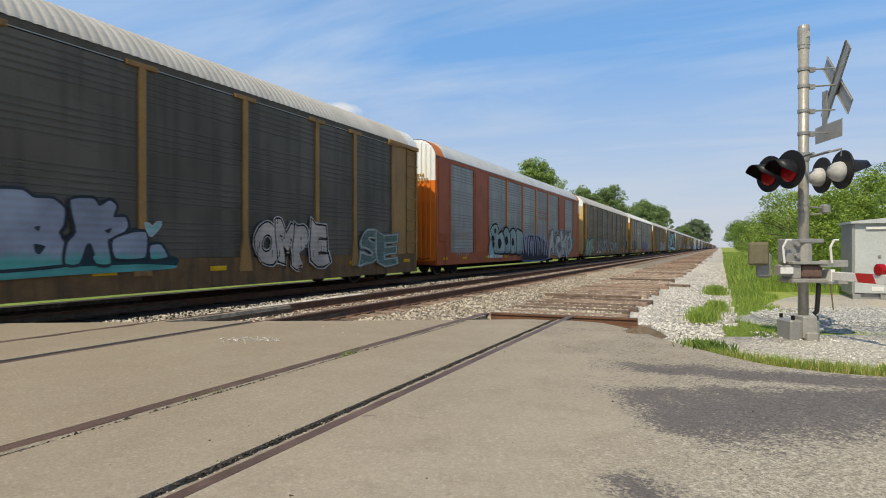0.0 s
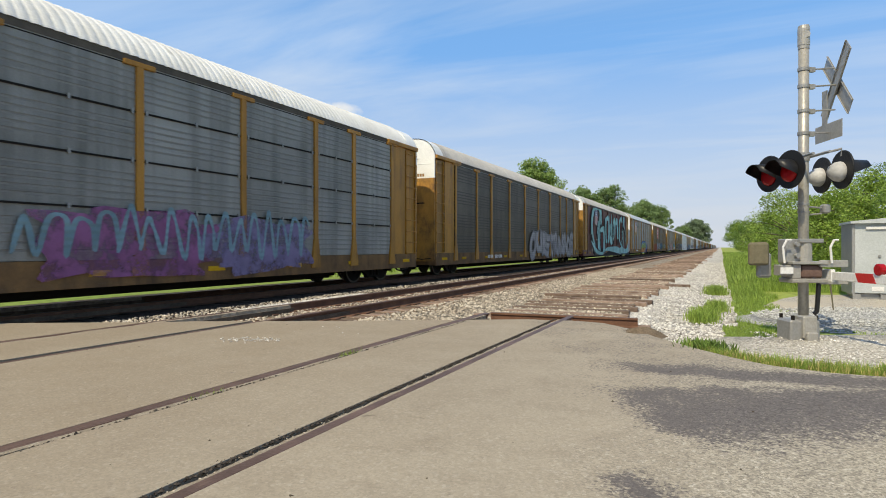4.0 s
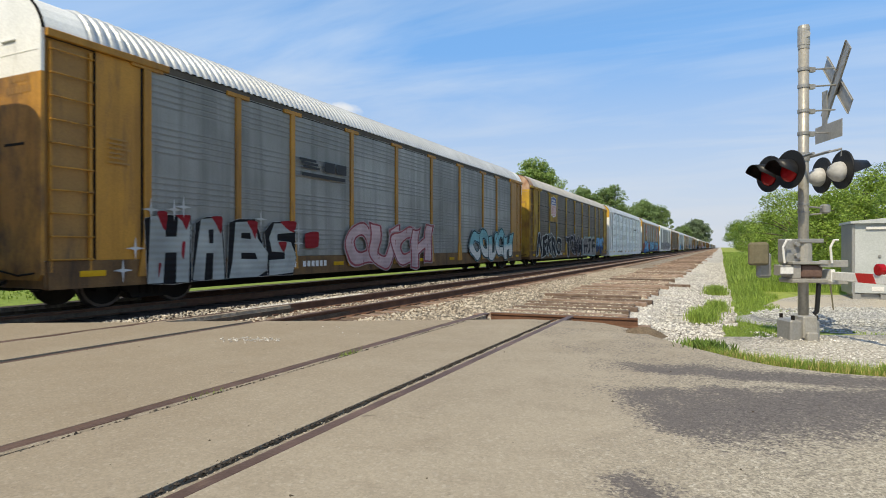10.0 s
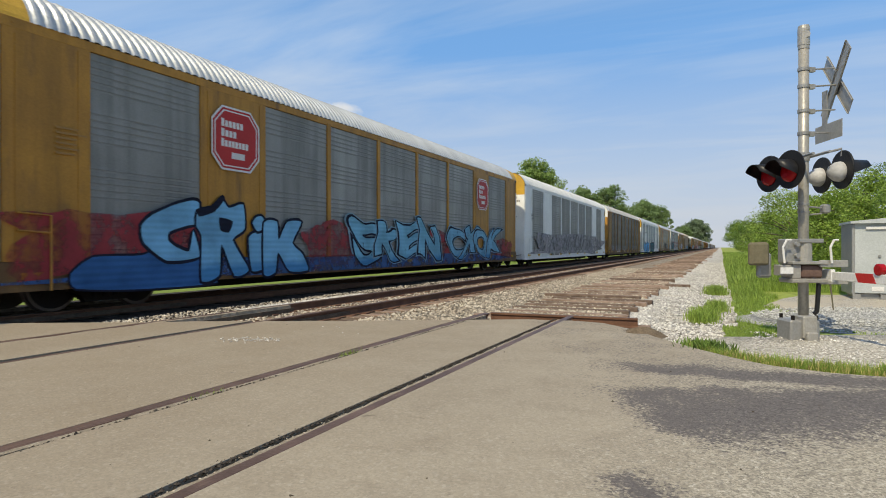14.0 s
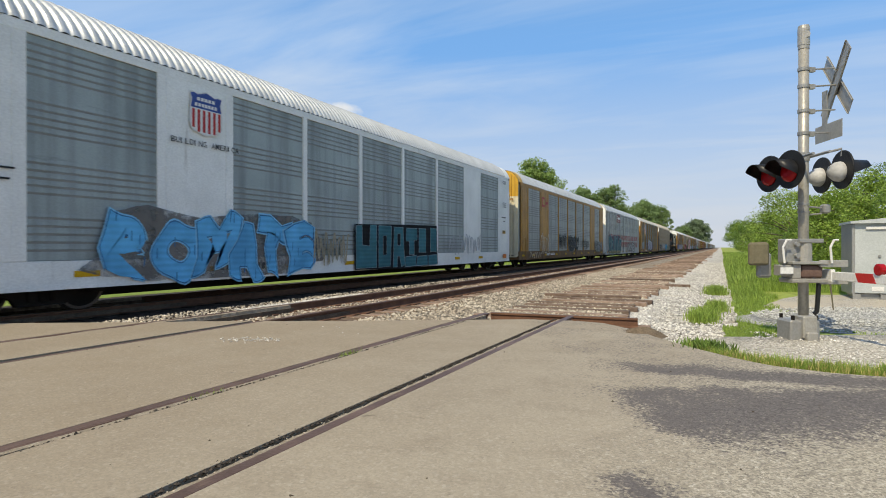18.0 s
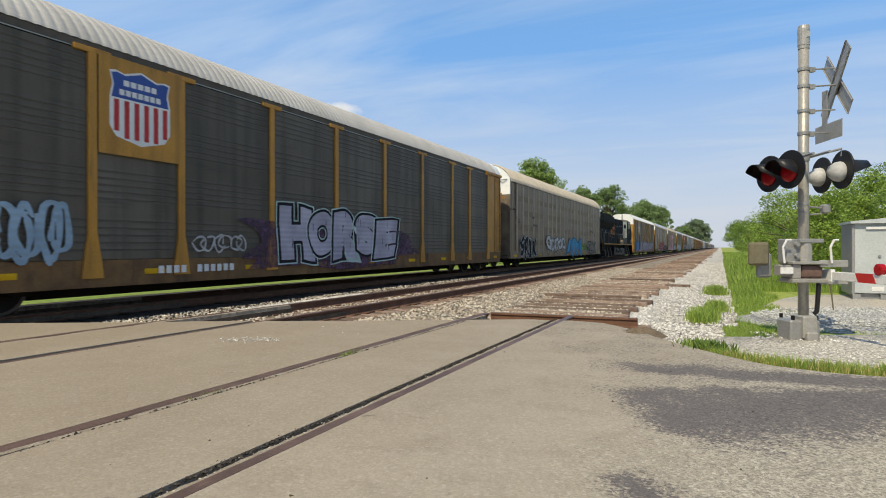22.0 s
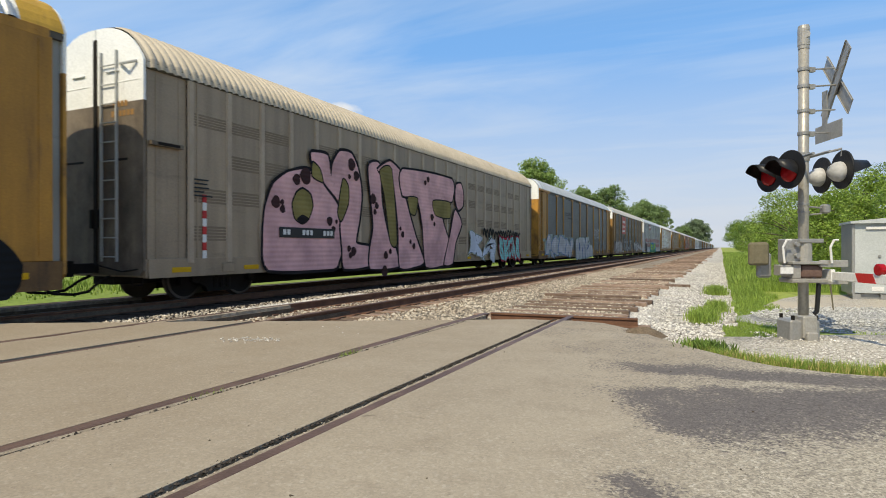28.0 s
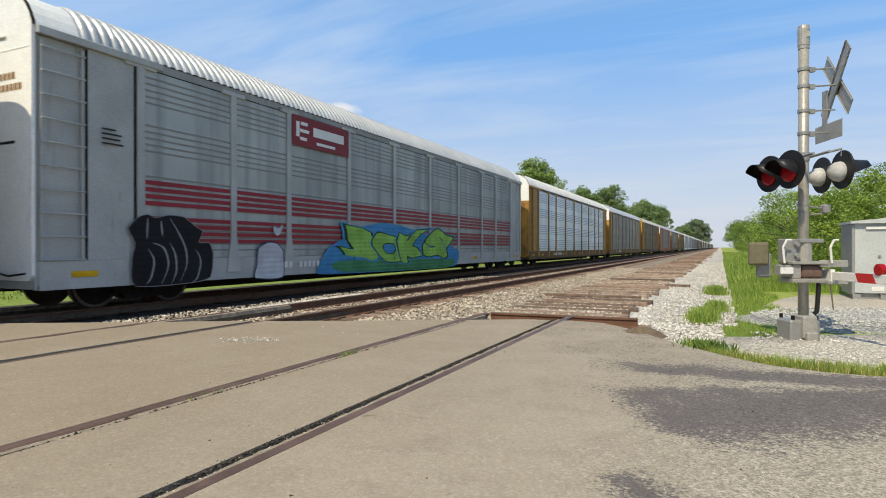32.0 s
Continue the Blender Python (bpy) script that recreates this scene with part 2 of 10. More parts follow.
sign_red = M("red_sign_paint", (0.50, 0.03, 0.028), (0.40, 0.025, 0.025), rough=0.5, streak=(0.16, 0.04, 0.03), dirt=0.18)
sign_blue = M("blue_sign_paint", (0.03, 0.08, 0.30), (0.03, 0.06, 0.24), rough=0.5)
sign_white = M("white_sign_paint", (0.72, 0.72, 0.70), (0.62, 0.62, 0.6), rough=0.5)
sign_black = M("black_sign_paint", (0.02, 0.02, 0.022), rough=0.5)
steel_dark = M("dark_greasy_steel", (0.009, 0.008, 0.007), (0.018, 0.014, 0.012), rough=0.8, fine=20, rand=0.15, gloss=0.2)
tread = M("worn_wheel_steel", (0.12, 0.10, 0.09), (0.07, 0.06, 0.05), rough=0.45, metal=0.6)
galv_roof = M("galvanised_roof", (0.53, 0.555, 0.57), (0.43, 0.45, 0.46), rough=0.42, metal=0.3, streak=(0.30, 0.30, 0.29), dirt=0.25,
              dirt_scale=(0.4, 0.8, 0.4), rand=0.06)
beige_roof = M("dusty_beige_roof", (0.51, 0.485, 0.445), (0.41, 0.39, 0.355), rough=0.6, streak=(0.26, 0.235, 0.20), dirt=0.28,
               dirt_scale=(0.4, 0.8, 0.4), rand=0.06)
tan_roof = M("dusty_tan_ribbed_roof", (0.52, 0.455, 0.36), (0.42, 0.365, 0.285), rough=0.6, streak=(0.27, 0.21, 0.15), dirt=0.28,
             dirt_scale=(0.4, 0.8, 0.4), rand=0.06)
white_roof = M("white_painted_roof", (0.74, 0.74, 0.71), (0.62, 0.61, 0.57), rough=0.5, streak=(0.34, 0.30, 0.24), dirt=0.25,
               dirt_scale=(0.4, 0.8, 0.4), rand=0.06)


# Rails below the eaves: shade mixed into the base colours, with streaks of dirt.
eave_dark = M("shaded_brown_eave_rail", (0.115, 0.10, 0.082), (0.08, 0.07, 0.058), rough=0.8, scale=3, streak=(0.05, 0.045, 0.04), dirt=0.4)
eave_pale = M("shaded_grey_eave_rail", (0.33, 0.34, 0.33), (0.25, 0.255, 0.25), rough=0.7, scale=3, streak=(0.14, 0.14, 0.13), dirt=0.4)
slit_dark = M("dark_groove_rows", (0.102, 0.094, 0.078), (0.076, 0.069, 0.056), rough=0.8, scale=2)
slit_mid = M("grey_groove_rows", (0.25, 0.252, 0.237), (0.19, 0.192, 0.18), rough=0.8, scale=2)
slit_light = M("light_grey_groove_rows", (0.36, 0.37, 0.345), (0.29, 0.295, 0.275), rough=0.8, scale=2)


def screen_mat(name, tone, dull, dirt):
    return M(name, tone, dull, rough=0.5, metal=0.2, scale=0.45, fine=45, grain=0.10, streak=tuple(v * 0.4 for v in tone), dirt=dirt,
             dirt_scale=(0.25, 0.25, 2.4), rand=0.12, spread=0.14, lines=0.09, gloss=0.2)


dark_screen = screen_mat("weathered_dark_steel_screen", (0.124, 0.108, 0.086), (0.085, 0.073, 0.057), 0.3)
blue_screen = screen_mat("blue_grey_galvanised_screen", (0.31, 0.312, 0.292), (0.22, 0.222, 0.206), 0.28)
brown_screen = screen_mat("browned_galvanised_screen", (0.145, 0.122, 0.094), (0.098, 0.078, 0.058), 0.32)
# Pale strip colour that stands for daylight in the gap under the eave.
gap_daylight = M("pale_gap_daylight_strip", (0.40, 0.42, 0.40), (0.29, 0.305, 0.295), rough=0.5, streak=(0.2, 0.2, 0.19), dirt=0.3, dirt_scale=(0.6, 0.6, 2.0))
light_screen = M("bright_galvanised_screen", (0.78, 0.82, 0.82), (0.64, 0.68, 0.68), rough=0.38, metal=0.5, scale=0.45, fine=45, grain=0.08, streak=(0.42, 0.43, 0.40), dirt=0.2,
                 dirt_scale=(0.25, 0.25, 2.4), rand=0.06, spread=0.14, lines=0.05, gloss=0.5)
dull_screen = screen_mat("dull_galvanised_screen", (0.38, 0.40, 0.385), (0.29, 0.305, 0.295), 0.25)
teal_screen = screen_mat("blue_green_galvanised_screen", (0.335, 0.385, 0.385), (0.25, 0.29, 0.292), 0.25)
maroon_screen = M("maroon_painted_screen", (0.145, 0.036, 0.026), (0.11, 0.028, 0.021), rough=0.6, scale=0.5, streak=(0.05, 0.022, 0.018),
                  dirt=0.3, dirt_scale=(0.3, 0.3, 1.8))
loco_blue = M("dark_blue_locomotive_paint", (0.009, 0.017, 0.021), (0.006, 0.011, 0.014), rough=0.75, streak=(0.012, 0.013, 0.013), dirt=0.45, gloss=0.08, lines=0.1)
loco_under = M("sooty_black_underframe", (0.008, 0.008, 0.008), (0.014, 0.012, 0.011), rough=0.85, scale=3, gloss=0.15)
dull_tank = M("dirty_grey_tank", (0.024, 0.021, 0.019), (0.013, 0.012, 0.011), rough=0.6, scale=3, gloss=0.3)
loco_yellow = M("locomotive_yellow_paint", (0.42, 0.20, 0.03), (0.32, 0.15, 0.03), rough=0.5, streak=(0.12, 0.07, 0.03), dirt=0.25)
glass_dark = M("dark_window_glass", (0.02, 0.025, 0.03), rough=0.08, bump=0, gloss=0.8)
rail_side = M("rusty_rail_steel", (0.17, 0.085, 0.05), (0.11, 0.055, 0.035), rough=0.8, scale=4, fine=60, grain=0.25)
rail_worn = M("brown_worn_rail_head", (0.175, 0.112, 0.09), (0.105, 0.066, 0.052), rough=0.5, metal=0.25, scale=3, fine=60, grain=0.2, streak=(0.30, 0.21, 0.15), dirt=0.3, dirt_scale=(8, 0.6, 8))
rail_shine = M("dull_dark_rail_head", (0.10, 0.085, 0.075), (0.07, 0.058, 0.05), rough=0.6, metal=0.4, scale=5)
tie_wood = M("weathered_tie_wood", (0.31, 0.23, 0.18), (0.15, 0.10, 0.075), rough=0.9, scale=5, fine=90, grain=0.3,
             streak=(0.04, 0.028, 0.022), dirt=0.4, dirt_scale=(0.6, 6, 6), rand=0.42, bump=0.5)
mast_alu = M("dull_aluminium", (0.40, 0.385, 0.35), (0.33, 0.32, 0.29), rough=0.42, metal=0.35, scale=6, streak=(0.27, 0.25, 0.21), dirt=0.22)
box_alu = M("painted_aluminium_cabinet", (0.46, 0.49, 0.49), (0.41, 0.44, 0.44), rough=0.5, scale=1.5, streak=(0.34, 0.34, 0.32), dirt=0.14)
box_side = M("grey_aluminium_edge", (0.34, 0.34, 0.33), (0.28, 0.28, 0.27), rough=0.45, metal=0.4)
black_enamel = M("black_enamel", (0.016, 0.016, 0.017), rough=0.4)
lamp_white = M("grey_white_enamel", (0.50, 0.50, 0.49), (0.36, 0.36, 0.35), rough=0.5, scale=6, streak=(0.12, 0.12, 0.12), dirt=0.35)
lamp_red = M("deep_red_lens", (0.40, 0.008, 0.012), (0.3, 0.006, 0.01), rough=0.25, bump=0)
weight_brown = M("brown_painted_weight", (0.17, 0.15, 0.095), (0.13, 0.115, 0.075), rough=0.7, scale=5)
bark = M("tree_bark", (0.13, 0.10, 0.075), (0.08, 0.06, 0.045), rough=0.95, fine=20, grain=0.3)


def foliage(name, c1, c2, island=0.35, through=0.3):
    m = M(name, c1, c2, rough=0.55, scale=0.9, fine=8, grain=0.15, bump=0, island=island, gloss=0.25)
    nt = m.node_tree
    bsdf = nt.nodes["Principled BSDF"]
    tr = nt.nodes.new("ShaderNodeBsdfTranslucent")
    ms = nt.nodes.new("ShaderNodeMixShader"); ms.inputs[0].default_value = through
    src = bsdf.inputs["Base Color"].links[0].from_socket
    nt.links.new(src, tr.inputs["Color"])
    nt.links.new(bsdf.outputs[0], ms.inputs[1]); nt.links.new(tr.outputs[0], ms.inputs[2])
    nt.links.new(ms.outputs[0], nt.nodes["Material Output"].inputs["Surface"])
    return m


leaf_fresh = foliage("fresh_green_leaves", (0.32, 0.43, 0.14), (0.23, 0.33, 0.10), through=0.48)
leaf_dark = foliage("dark_green_leaves", (0.26, 0.36, 0.15), (0.18, 0.27, 0.105), through=0.45)
leaf_hedge = foliage("hedge_green_leaves", (0.32, 0.44, 0.088), (0.19, 0.285, 0.058), through=0.42)
leaf_deep = foliage("deep_green_leaves", (0.19, 0.29, 0.062), (0.10, 0.175, 0.042), through=0.4)
# Leaves of the farthest trees: distance haze put into a paler, bluer colour.
leaf_far = foliage("haze_tinted_far_leaves", (0.22, 0.29, 0.18), (0.17, 0.235, 0.14), island=0.2, through=0.4)
leaf_pale = foliage("pale_silvery_leaves", (0.17, 0.20, 0.11), (0.10, 0.14, 0.06))
grass_fresh = foliage("fresh_grass", (0.34, 0.455, 0.10), (0.24, 0.345, 0.07), island=0.25, through=0.45)
grass_dry = foliage("yellowed_grass", (0.62, 0.52, 0.22), (0.48, 0.44, 0.16))
grass_lush = foliage("lush_grass", (0.23, 0.32, 0.065), (0.16, 0.24, 0.045), island=0.3, through=0.4)
weed_green = foliage("dark_weeds", (0.17, 0.26, 0.055), (0.10, 0.17, 0.04))


def stone_ground(name, light, dark, size, earth=None, amount=0.0, island=0.0, bump=0.9):
    """Loose stones: cells of many tones with dark joints, and patches of earth."""
    m = bpy.data.materials.new(name)
    m.use_nodes = True
    nt = m.node_tree
    N, L = nt.nodes.new, nt.links.new
    bsdf = nt.nodes["Principled BSDF"]
    tc = N("ShaderNodeTexCoord")
    vo = N("ShaderNodeTexVoronoi"); vo.inputs["Scale"].default_value = 1 / size
    L(tc.outputs["Object"], vo.inputs["Vector"])
    bw = N("ShaderNodeSeparateColor")
    L(vo.outputs["Color"], bw.inputs[0])
    mix = N("ShaderNodeMix"); mix.data_type = "RGBA"
    mix.inputs["A"].default_value, mix.inputs["B"].default_value = (*dark, 1), (*light, 1)
    L(bw.outputs[0], mix.inputs["Factor"])
    last = mix.outputs["Result"]
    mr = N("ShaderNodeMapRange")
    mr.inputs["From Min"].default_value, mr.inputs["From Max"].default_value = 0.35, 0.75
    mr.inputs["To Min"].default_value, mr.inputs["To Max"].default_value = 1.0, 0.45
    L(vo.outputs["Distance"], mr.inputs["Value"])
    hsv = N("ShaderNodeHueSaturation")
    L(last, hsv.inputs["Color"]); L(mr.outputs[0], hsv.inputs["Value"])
    last = hsv.outputs[0]
    if earth:
        nz = N("ShaderNodeTexNoise"); nz.inputs["Scale"].default_value, nz.inputs["Detail"].default_value = 0.7, 7
        L(tc.outputs["Object"], nz.inputs["Vector"])
        r = N("ShaderNodeMapRange")
        r.inputs["From Min"].default_value, r.inputs["From Max"].default_value = 0.62 - 0.4 * amount, 0.80 - 0.4 * amount
        L(nz.outputs[0], r.inputs["Value"])
        m2 = N("ShaderNodeMix"); m2.data_type = "RGBA"; m2.inputs["B"].default_value = (*earth, 1)
        L(last, m2.inputs["A"]); L(r.outputs[0], m2.inputs["Factor"])
        last = m2.outputs["Result"]
    L(last, bsdf.inputs["Base Color"])
    bsdf.inputs["Roughness"].default_value = 0.9
    bsdf.inputs["Specular IOR Level"].default_value = 0.3
    b = N("ShaderNodeBump"); b.inputs["Strength"].default_value, b.inputs["Distance"].default_value = bump, size * 0.5
    b.invert = True
    L(vo.outputs["Distance"], b.inputs["Height"]); L(b.outputs[0], bsdf.inputs["Normal"])
    return m


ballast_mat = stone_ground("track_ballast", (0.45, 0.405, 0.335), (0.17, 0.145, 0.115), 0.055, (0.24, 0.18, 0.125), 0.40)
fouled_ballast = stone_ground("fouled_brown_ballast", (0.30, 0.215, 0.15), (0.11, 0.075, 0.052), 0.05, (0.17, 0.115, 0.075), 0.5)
# Ballast under the train: its shade, with some oil, darkened into the colour.
oily_shaded_ballast = stone_ground("oil_and_shade_black_ballast", (0.085, 0.062, 0.046), (0.03, 0.023, 0.018), 0.05, (0.045, 0.033, 0.025), 0.5)
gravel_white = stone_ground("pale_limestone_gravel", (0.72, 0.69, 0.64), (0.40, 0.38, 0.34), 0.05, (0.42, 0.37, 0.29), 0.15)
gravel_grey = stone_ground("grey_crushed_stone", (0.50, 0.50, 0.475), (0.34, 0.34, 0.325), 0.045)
gravel_tan = stone_ground("tan_gravel_pad", (0.56, 0.52, 0.45), (0.42, 0.385, 0.33), 0.03, (0.44, 0.39, 0.31), 0.5, bump=0.5)
stone_light = M("loose_pale_stone", (0.62, 0.60, 0.56), (0.40, 0.385, 0.355), rough=0.9, island=0.4, bump=0.2)
stone_tan = M("loose_ballast_stone", (0.47, 0.42, 0.345), (0.31, 0.265, 0.21), rough=0.9, island=0.5, bump=0.2)
stone_grey = M("loose_grey_stone", (0.47, 0.47, 0.445), (0.36, 0.36, 0.34), rough=0.9, island=0.4, bump=0.2)


def ground_mat():
    """Meadow: grass in several greens with dry patches."""
    m = M("meadow_grass", (0.23, 0.29, 0.06), (0.28, 0.32, 0.08), rough=0.9, scale=0.09, fine=5.0, grain=0.35, bump=0.6,
          streak=(0.24, 0.21, 0.09), dirt=0.25, dirt_scale=(0.05, 0.05, 0.05), gloss=0.15)
    return m


meadow = ground_mat()
lush = M("lush_meadow", (0.15, 0.22, 0.04), (0.19, 0.25, 0.055), rough=0.9, scale=0.12, fine=5.0, grain=0.35, bump=0.6, gloss=0.15)


def road_mat():
    """Sand-coloured crossing asphalt with fine stones, thin cracks and worn-off dark seal at one side."""
    m = bpy.data.materials.new("worn_tan_asphalt")
    m.use_nodes = True
    nt = m.node_tree
    N, L = nt.nodes.new, nt.links.new
    bsdf = nt.nodes["Principled BSDF"]
    tc = N("ShaderNodeTexCoord")

    def noise_at(scale, detail, rough=0.6, vec=None):
        n = N("ShaderNodeTexNoise")
        n.inputs["Scale"].default_value, n.inputs["Detail"].default_value, n.inputs["Roughness"].default_value = scale, detail, rough
        L(vec or tc.outputs["Object"], n.inputs["Vector"])
        return n.outputs[0]

    def ramp(src, a, b, lo=0.0, hi=1.0):
        r = N("ShaderNodeMapRange")
        for key, v in (("From Min", a), ("From Max", b), ("To Min", lo), ("To Max", hi)):
            r.inputs[key].default_value = v
        L(src, r.inputs["Value"])
        return r.outputs[0]

    def mixc(fac, a, b):
        x = N("ShaderNodeMix"); x.data_type = "RGBA"
        L(fac, x.inputs["Factor"])
        for key, v in (("A", a), ("B", b)):
            if isinstance(v, tuple):
                x.inputs[key].default_value = (*v, 1)
            else:
                L(v, x.inputs[key])
        return x.outputs["Result"]

    def math2(op, a, b):
        x = N("ShaderNodeMath"); x.operation = op
        for i, v in enumerate((a, b)):
            if isinstance(v, (int, float)):
                x.inputs[i].default_value = v
            else:
                L(v, x.inputs[i])
        return x.outputs[0]

    base = mixc(ramp(noise_at(0.55, 6), 0.35, 0.68), (0.342, 0.298, 0.233), (0.29, 0.25, 0.195))
    base = mixc(ramp(noise_at(2.6, 7, 0.7), 0.5, 0.72, 0, 0.55), base, (0.225, 0.188, 0.145))
    xyz0 = N("ShaderNodeSeparateXYZ"); L(tc.outputs["Object"], xyz0.inputs[0])
    rusty = math2("MULTIPLY", ramp(math2("ADD", xyz0.outputs[0], math2("MULTIPLY", noise_at(0.45, 5), 3.0)), 0.2, -2.6), ramp(noise_at(1.1, 6, 0.65), 0.25, 0.6, 0.45, 1.0))
    base = mixc(math2("MULTIPLY", rusty, 0.75), base, (0.262, 0.212, 0.152))
    # fine stones
    vo = N("ShaderNodeTexVoronoi"); vo.inputs["Scale"].default_value = 85
    L(tc.outputs["Object"], vo.inputs["Vector"])
    sep = N("ShaderNodeSeparateColor"); L(vo.outputs["Color"], sep.inputs[0])
    # the seal is gone over the crossing; stones stand out towards the road's open side
    xyz = N("ShaderNodeSeparateXYZ"); L(tc.outputs["Object"], xyz.inputs[0])
    across = math2("ADD", math2("MULTIPLY", xyz.outputs[0], 0.905), math2("MULTIPLY", xyz.outputs[1], 0.4254))
    ahead = math2("ADD", math2("MULTIPLY", xyz.outputs[0], -0.4254), math2("MULTIPLY", xyz.outputs[1], 0.905))
    def wobble(src, scale, size):
        return math2("ADD", src, math2("MULTIPLY", math2("SUBTRACT", noise_at(scale, 6, 0.65), 0.5), size))

    coarse = ramp(math2("ADD", math2("SUBTRACT", across, math2("MULTIPLY", ahead, 0.55)), math2("MULTIPLY", noise_at(0.8, 4), 1.2)), -0.6, 0.55)
    stones = ramp(sep.outputs[0], 0.0, 1.0, 0.6, 1.4)
    amount = math2("ADD", math2("MULTIPLY", coarse, 0.72), 0.26)
    val = math2("ADD", math2("MULTIPLY", math2("SUBTRACT", stones, 1.0), amount), 1.0)
    # small dark spots of oil and trodden dirt
    spots = ramp(noise_at(5.5, 3, 0.5), 0.70, 0.76, 0.0, 0.55)
    base = mixc(spots, base, (0.10, 0.078, 0.06))
    # remains of dark seal: a broad ragged patch, a band along the road's edge and a small one, dissolving into single stones
    across, ahead = wobble(across, 1.1, 0.8), wobble(ahead, 1.5, 0.8)
    slant = math2("ADD", ahead, math2("MULTIPLY", across, 0.4))
    lane1 = math2("MULTIPLY", ramp(across, 1.2, 1.6), math2("MULTIPLY", ramp(ahead, 3.05, 4.05), ramp(ahead, 5.2, 4.9)))
    lane2 = math2("MULTIPLY", ramp(across, 1.3, 2.2), math2("MULTIPLY", ramp(slant, 6.25, 6.55), ramp(slant, 7.25, 6.85)))
    lane3 = math2("MULTIPLY", ramp(across, 0.6, 0.95), math2("MULTIPLY", ramp(across, 1.4, 1.0), math2("MULTIPLY", ramp(ahead, 2.3, 2.7), ramp(ahead, 3.3, 3.0))))
    lane4 = math2("MULTIPLY", math2("MULTIPLY", ramp(across, 0.6, 1.6), ramp(ahead, 2.6, 3.6)), 0.36)
    lanes = math2("MAXIMUM", math2("MAXIMUM", lane1, lane2), math2("MAXIMUM", lane3, lane4))
    chips = N("ShaderNodeTexVoronoi"); chips.inputs["Scale"].default_value = 52
    L(tc.outputs["Object"], chips.inputs["Vector"])
    chip_sep = N("ShaderNodeSeparateColor"); L(chips.outputs["Color"], chip_sep.inputs[0])
    rough_mix = math2("ADD", math2("MULTIPLY", math2("SUBTRACT", noise_at(1.6, 8, 0.72), 0.5), 1.1), math2("MULTIPLY", math2("SUBTRACT", chip_sep.outputs[0], 0.5), 0.6))
    rough_mix = math2("ADD", rough_mix, math2("MULTIPLY", math2("SUBTRACT", noise_at(34, 3, 0.7), 0.5), 0.9))
    seal = ramp(math2("ADD", lanes, rough_mix), 0.42, 0.80, 0.0, 0.92)
    light_chip = math2("MULTIPLY", ramp(chip_sep.outputs[1], 0.86, 0.9), math2("ADD", math2("MULTIPLY", coarse, 0.5), 0.12))
    dark_chip = math2("MULTIPLY", ramp(chip_sep.outputs[2], 0.80, 0.9), math2("ADD", math2("MULTIPLY", coarse, 0.6), 0.10))
    base = mixc(light_chip, base, (0.58, 0.54, 0.47))
    base = mixc(dark_chip, base, (0.13, 0.11, 0.09))
    base = mixc(math2("MULTIPLY", coarse, 0.55), base, (0.345, 0.318, 0.262))
    col = mixc(seal, base, (0.105, 0.094, 0.094))
    hsv = N("ShaderNodeHueSaturation")
    L(col, hsv.inputs["Color"]); L(val, hsv.inputs["Value"])
    L(hsv.outputs[0], bsdf.inputs["Base Color"])
    bsdf.inputs["Roughness"].default_value = 0.88
    bsdf.inputs["Specular IOR Level"].default_value = 0.3
    b = N("ShaderNodeBump"); b.inputs["Strength"].default_value, b.inputs["Distance"].default_value = 0.35, 0.006
    L(math2("MULTIPLY", sep.outputs[1], amount), b.inputs["Height"]); L(b.outputs[0], bsdf.inputs["Normal"])
    return m


road_surface = road_mat()


